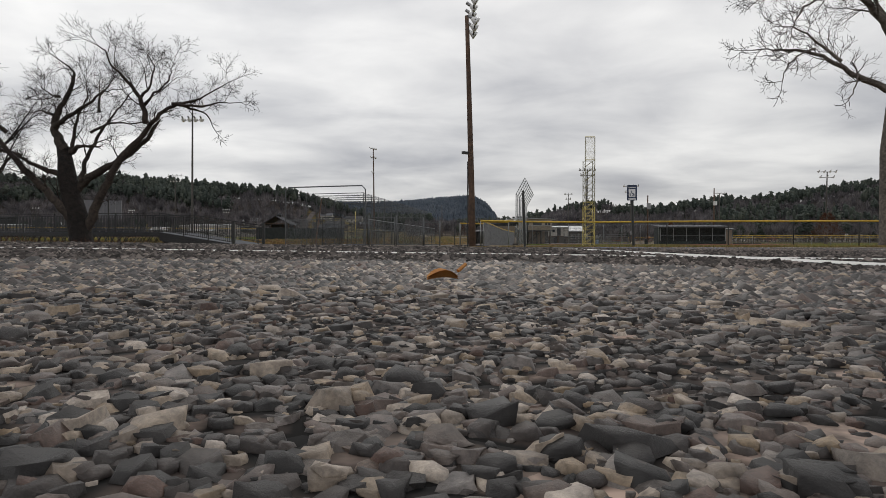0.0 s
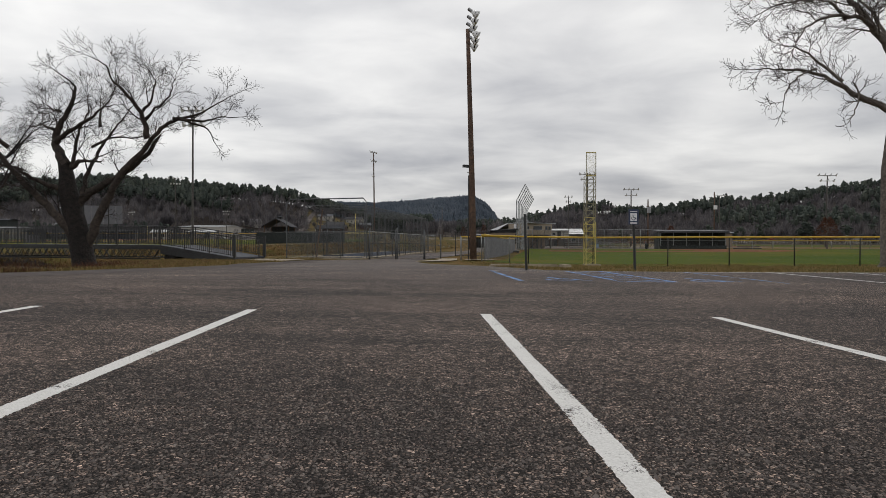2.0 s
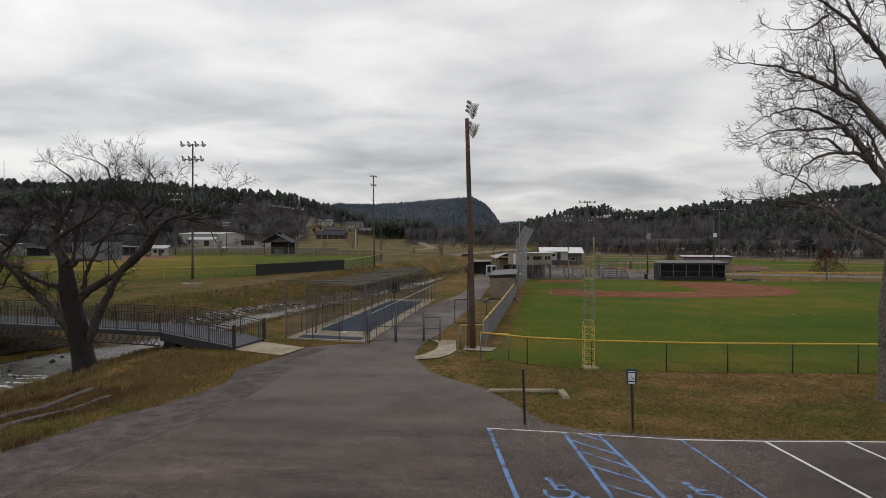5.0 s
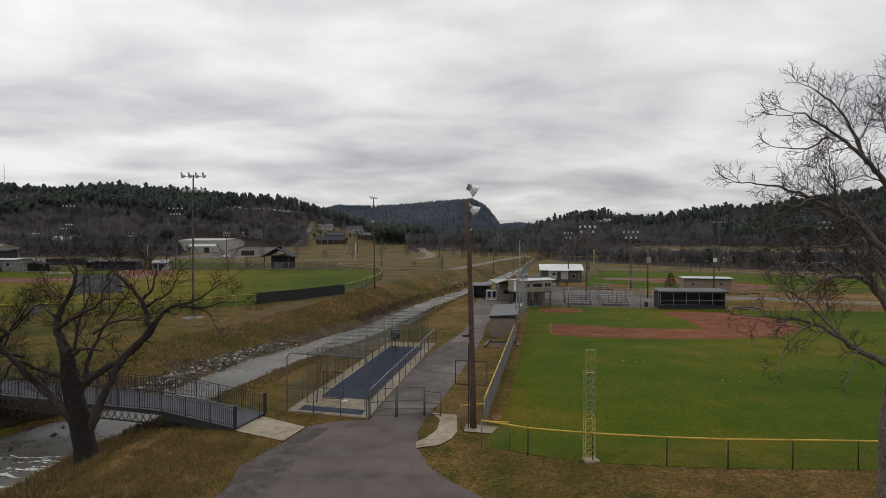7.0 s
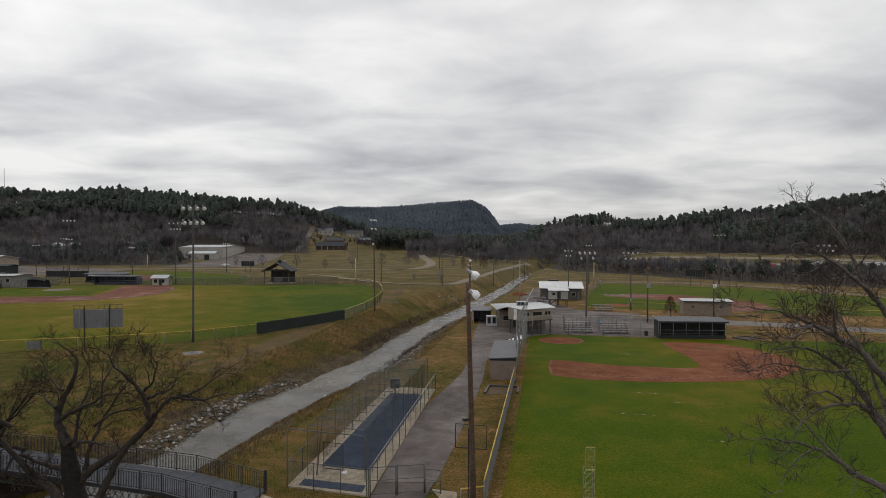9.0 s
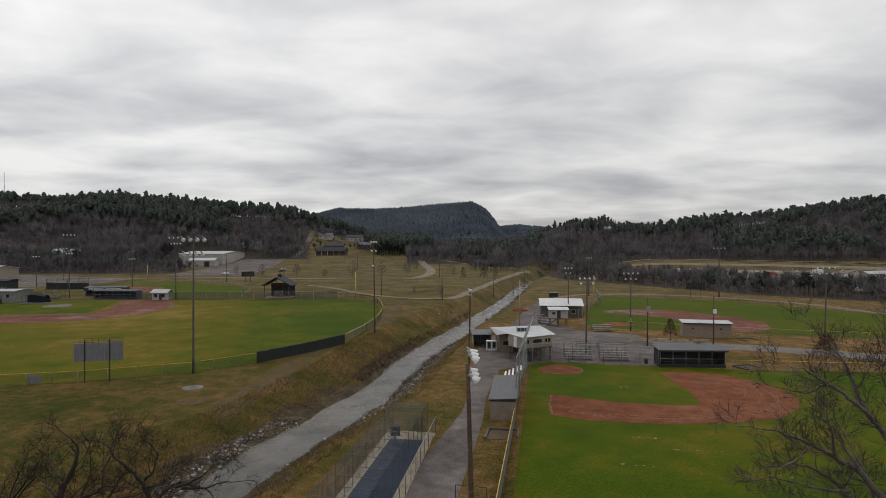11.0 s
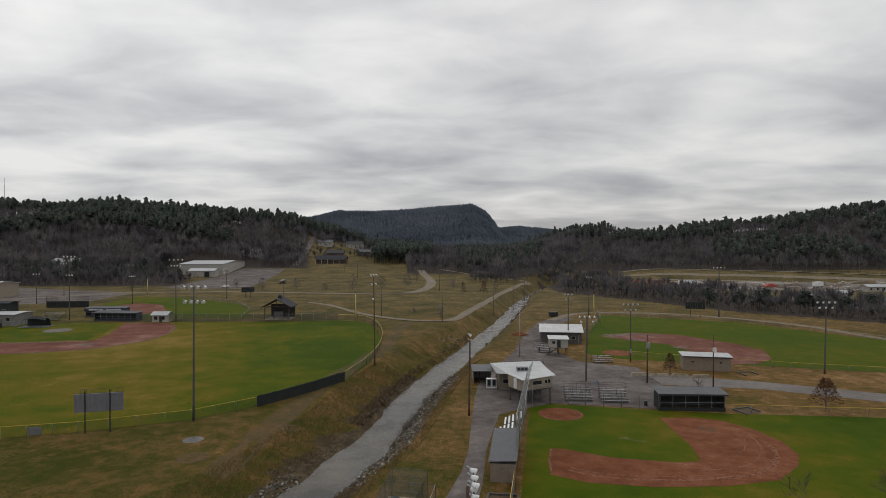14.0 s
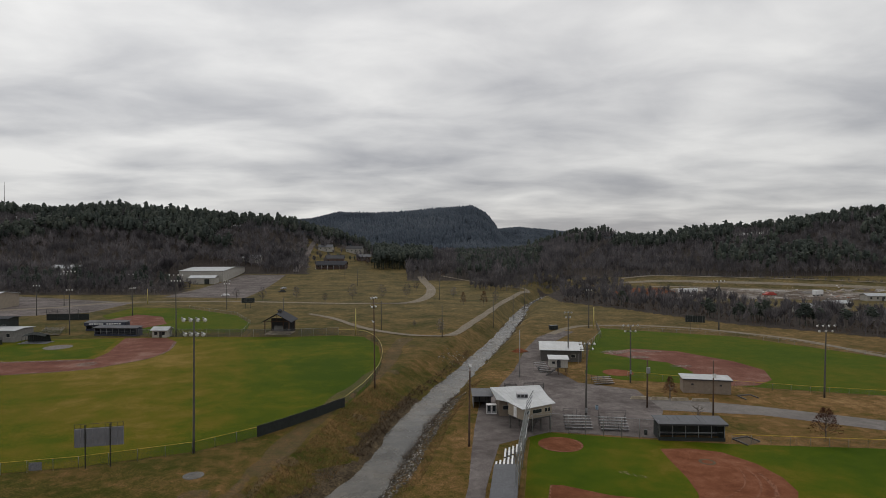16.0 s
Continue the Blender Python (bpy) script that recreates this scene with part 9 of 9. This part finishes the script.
# brambles by the near bank
def brambles():
    rng = np.random.default_rng(51)
    s = verge_spots(4200, -25, -13.0, 15, 27, 52, lambda x, y: (ripple(x, y, 1.7) > -0.3) & (x < -9.5 - (y - 15) * 0.22))
    return tufts("brambles", s, 0.1, 0.45, RUSSET, "tangled reddish brambles on the creek bank", 53, 7, 0.008, 0.9)


brambles()
tufts("bank_scrub", np.concatenate([bank_spots(520, 100, 150, 0.3, 3.0, True, 81), bank_spots(260, 150, 200, 0.2, 2.5, True, 82), bank_spots(420, 90, 145, -1.4, 1.2, False, 83), bank_spots(300, 185, 300, -1.0, 0.6, False, 84), bank_spots(90, 200, 216, -3.4, -1.2, True, 86), bank_spots(70, 252, 268, -2.6, 0.2, True, 87)]), 0.25, 0.95, SCRUB, "dark scrub clumps at the water's edge", 85, 8, 0.03, 0.8)
yard = np.random.default_rng(91)
spots = np.stack([yard.uniform(128, 275, 900), yard.uniform(352, 412, 900), np.zeros(900)], -1)
spots = spots[ripple(spots[:, 0], spots[:, 1], 7.0) > -0.1]
spots[:, 2] = land(spots[:, 0], spots[:, 1]) + 0.1
blocks("rubble", spots, 0.25 + 1.1 * yard.random(len(spots)) ** 3, RUBBLE, "pale broken concrete rubble strewn over the yard", 92, 0.5)
rocks = np.concatenate([np.stack([np.random.default_rng(54).uniform(-31, -25, 60), np.random.default_rng(55).uniform(26, 42, 60), np.full(60, -1.8)], -1)])
blocks("creek_rocks", rocks, np.random.default_rng(56).uniform(0.12, 0.3, 60), WET_STONE, "wet rocks in the shallow creek", 57)


def foam_streaks():
    rnd = random.Random(58)
    mb = Mb()
    for k in range(160):
        x, y = rnd.uniform(-34, -22.5), rnd.uniform(22, 36)
        off, wid = creek_offset(np.array([x]), np.array([y]))
        if abs(off[0]) > wid[0] - 0.8:
            continue
        L, w = rnd.uniform(0.6, 3.4), rnd.uniform(0.05, 0.3)
        pts = [(x + t * L, y + 0.3 * math.sin(t * rnd.uniform(2.0, 5.0) + k)) for t in (0, 0.33, 0.66, 1)]
        out = band(pts, w, 0.03)
        for i in range(3):
            q = [out[i], out[i + 1], out[6 - i], out[7 - i]]
            mb.face(*[(px, py, float(water_level(py)) + 0.012) for px, py in q])
    tagged(part("foam", mb, FOAM), "white foam streaks on the riffle", "foam", kind="stuff")


foam_streaks()


# ---- leaf and loose stones on the asphalt near the camera ----
def dead_leaf(x, y, s, rz):
    root = thing("dead_leaf", (x, y, 0.006), "curled orange dead leaf lying on asphalt", "leaf", rz=rz)
    mb = Mb()
    n = 7
    for i in range(n):
        t = i / (n - 1)
        w = s * 0.3 * math.sin(math.pi * min(t * 0.9 + 0.08, 1))
        z = 0.07 * s * math.sin(t * 3.0)
        mb.v += [(s * (t - 0.5), -w, z + w * 0.6), (s * (t - 0.5), 0, z), (s * (t - 0.5), w, z + w * 0.7)]
    for i in range(n - 1):
        a = i * 3
        mb.f += [(a, a + 3, a + 4, a + 1), (a + 1, a + 4, a + 5, a + 2)]
    n0 = len(mb.v)
    mb.v += [(p[0], p[1], p[2] - 0.0012) for p in mb.v[:n0]]
    mb.f += [tuple(n0 + k for k in reversed(q)) for q in mb.f[:12]]
    part("blade", mb, LEAF_ORANGE, root)
    part("stalk", Mb().tube([(s * 0.48, 0, 0.004), (s * 0.8, 0.004, 0.008)], 0.0012, 5), LEAF_ORANGE, root)


dead_leaf(0.055, 0.366, 0.02, 0.3)


def chip_field():
    """The coarse aggregate of the asphalt: stones standing proud of the tar, thinning out with distance from the spot."""
    rng = np.random.default_rng(71)
    P, S = [], []
    for r0, r1, per, lo, hi in ((0.0, 0.14, 90000, 0.0026, 0.0056), (0.14, 0.32, 52000, 0.0023, 0.005), (0.32, 0.6, 32000, 0.0024, 0.005), (0.0, 0.27, 50000, 0.0012, 0.0025), (0.6, 1.0, 15000, 0.0035, 0.0075), (1.0, 1.7, 8500, 0.0042, 0.0085), (1.7, 4.6, 5000, 0.0055, 0.0105)):
        n = int(per * math.pi * (r1 * r1 - r0 * r0))
        r = np.sqrt(rng.uniform(r0 * r0, r1 * r1, n))
        a = rng.uniform(0, 2 * math.pi, n)
        keep = rng.random(n) < np.where(r > 2.6, (4.6 - r) / 2.0, 1.0)
        P.append(np.stack([r * np.cos(a), r * np.sin(a)], -1)[keep])
        S.append((rng.uniform(lo, hi, n) * np.where(rng.random(n) < 0.07, 1.6, 1.0))[keep])
    P, S = np.concatenate(P), np.concatenate(S)
    fwd = P[:, 1] > 0.95 * np.abs(P[:, 0]) - 0.3 + 0.15 * rng.random(len(P))
    P, S = P[fwd], S[fwd]
    S = S * np.clip(np.hypot(P[:, 0], P[:, 1]) / 0.34, 0.58, 1.0)
    stalls = np.zeros(len(P), dtype=bool)
    for xa, slope in ((0.735, -0.0331), (-2.0, -0.06), (3.45, -0.0214)):
        stalls |= np.abs(P[:, 0] - (xa + (P[:, 1] - 0.85) * slope)) < 0.072
    line = P[:, 1] - (2.0 - (P[:, 0] + 9) * 0.0638)
    painted = np.abs(line) < 0.078
    side = np.abs(P[:, 0] - (0.735 - (P[:, 1] - 0.8) * 0.0331)) < 0.07
    ok = ~painted & ~side & ~stalls
    P, S = P[ok], S[ok]
    G = land(P[:, 0], P[:, 1])
    near = (P[:, 1] < 0.16) & (np.abs(P[:, 0]) < 0.14) & (S > 0.0022)
    pick = np.where(near)[0][:300]
    rest = np.setdiff1d(np.arange(len(P)), pick)
    spots = np.column_stack([P[rest], G[rest] - S[rest] * rng.uniform(-0.05, 0.4, len(rest))])
    close = np.hypot(spots[:, 0], spots[:, 1]) < 0.34
    blocks("asphalt_chips", spots[close], S[rest][close], STONE, "coarse stone aggregate set in black tar", 72, 0.62, False)
    far = np.hypot(spots[:, 0], spots[:, 1]) > 0.85
    blocks("asphalt_chips", spots[~close & ~far], S[rest][~close & ~far], STONE, "coarse stone aggregate set in black tar", 73, 0.5, True)
    blocks("asphalt_chips", spots[far], S[rest][far], WORN_STONE, "coarse stone aggregate set in black tar", 74, 0.6, True, True)
    shapes = []
    for k in range(12):
        mb = Mb()
        unit = [(math.cos(a), math.sin(a), 0.0) for a in np.arange(7) * 0.8976] + [(0.75 * math.cos(a), 0.75 * math.sin(a), 0.4) for a in np.arange(7) * 0.8976] + [(0, 0, 0.5)]
        mb.v = [tuple(c * rng.uniform(0.7, 1.25) for c in p) for p in unit]
        mb.f = [f for i in range(7) for f in ((i, (i + 1) % 7, 7 + i), ((i + 1) % 7, 7 + (i + 1) % 7, 7 + i), (7 + i, 7 + (i + 1) % 7, 14))]
        shapes.append(mb.data("stone", CHIP))
    for j, i in enumerate(pick):
        ob = part("stone", shapes[j % 12], None, lot)
        ob.matrix_basis = Matrix.Translation((P[i, 0], P[i, 1], G[i] - S[i] * 0.2)) @ pose(0, 0, 0, 0, 0, rng.uniform(0, 360)) @ Matrix.Diagonal((S[i], S[i], S[i], 1))


def chip_mat():
    m, nt, bs, _ = shader("single_chips")
    info = nt.nodes.new("ShaderNodeObjectInfo")
    col = ramp2(nt, info.outputs["Random"], [(0.0, (0.025, 0.022, 0.021)), (0.35, (0.06, 0.052, 0.049)), (0.6, (0.1, 0.082, 0.072)), (0.8, (0.15, 0.13, 0.115)), (0.92, (0.11, 0.07, 0.05)), (1.0, (0.3, 0.27, 0.24))])
    grain = ramp2(nt, tex_noise(nt, obj_pos(nt), 3, 6, 0.75), [(0.3, (0.45,) * 3), (0.7, (1.35,) * 3)])
    nt.links.new(mixc(nt, 1.0, col, grain, "MULTIPLY"), bs.inputs["Base Color"])
    bump(nt, bs, tex_noise(nt, obj_pos(nt), 5, 5, 0.7), 0.6, 0.0006)
    bs.inputs["Roughness"].default_value = 0.7
    return m


CHIP = chip_mat()
chip_field()
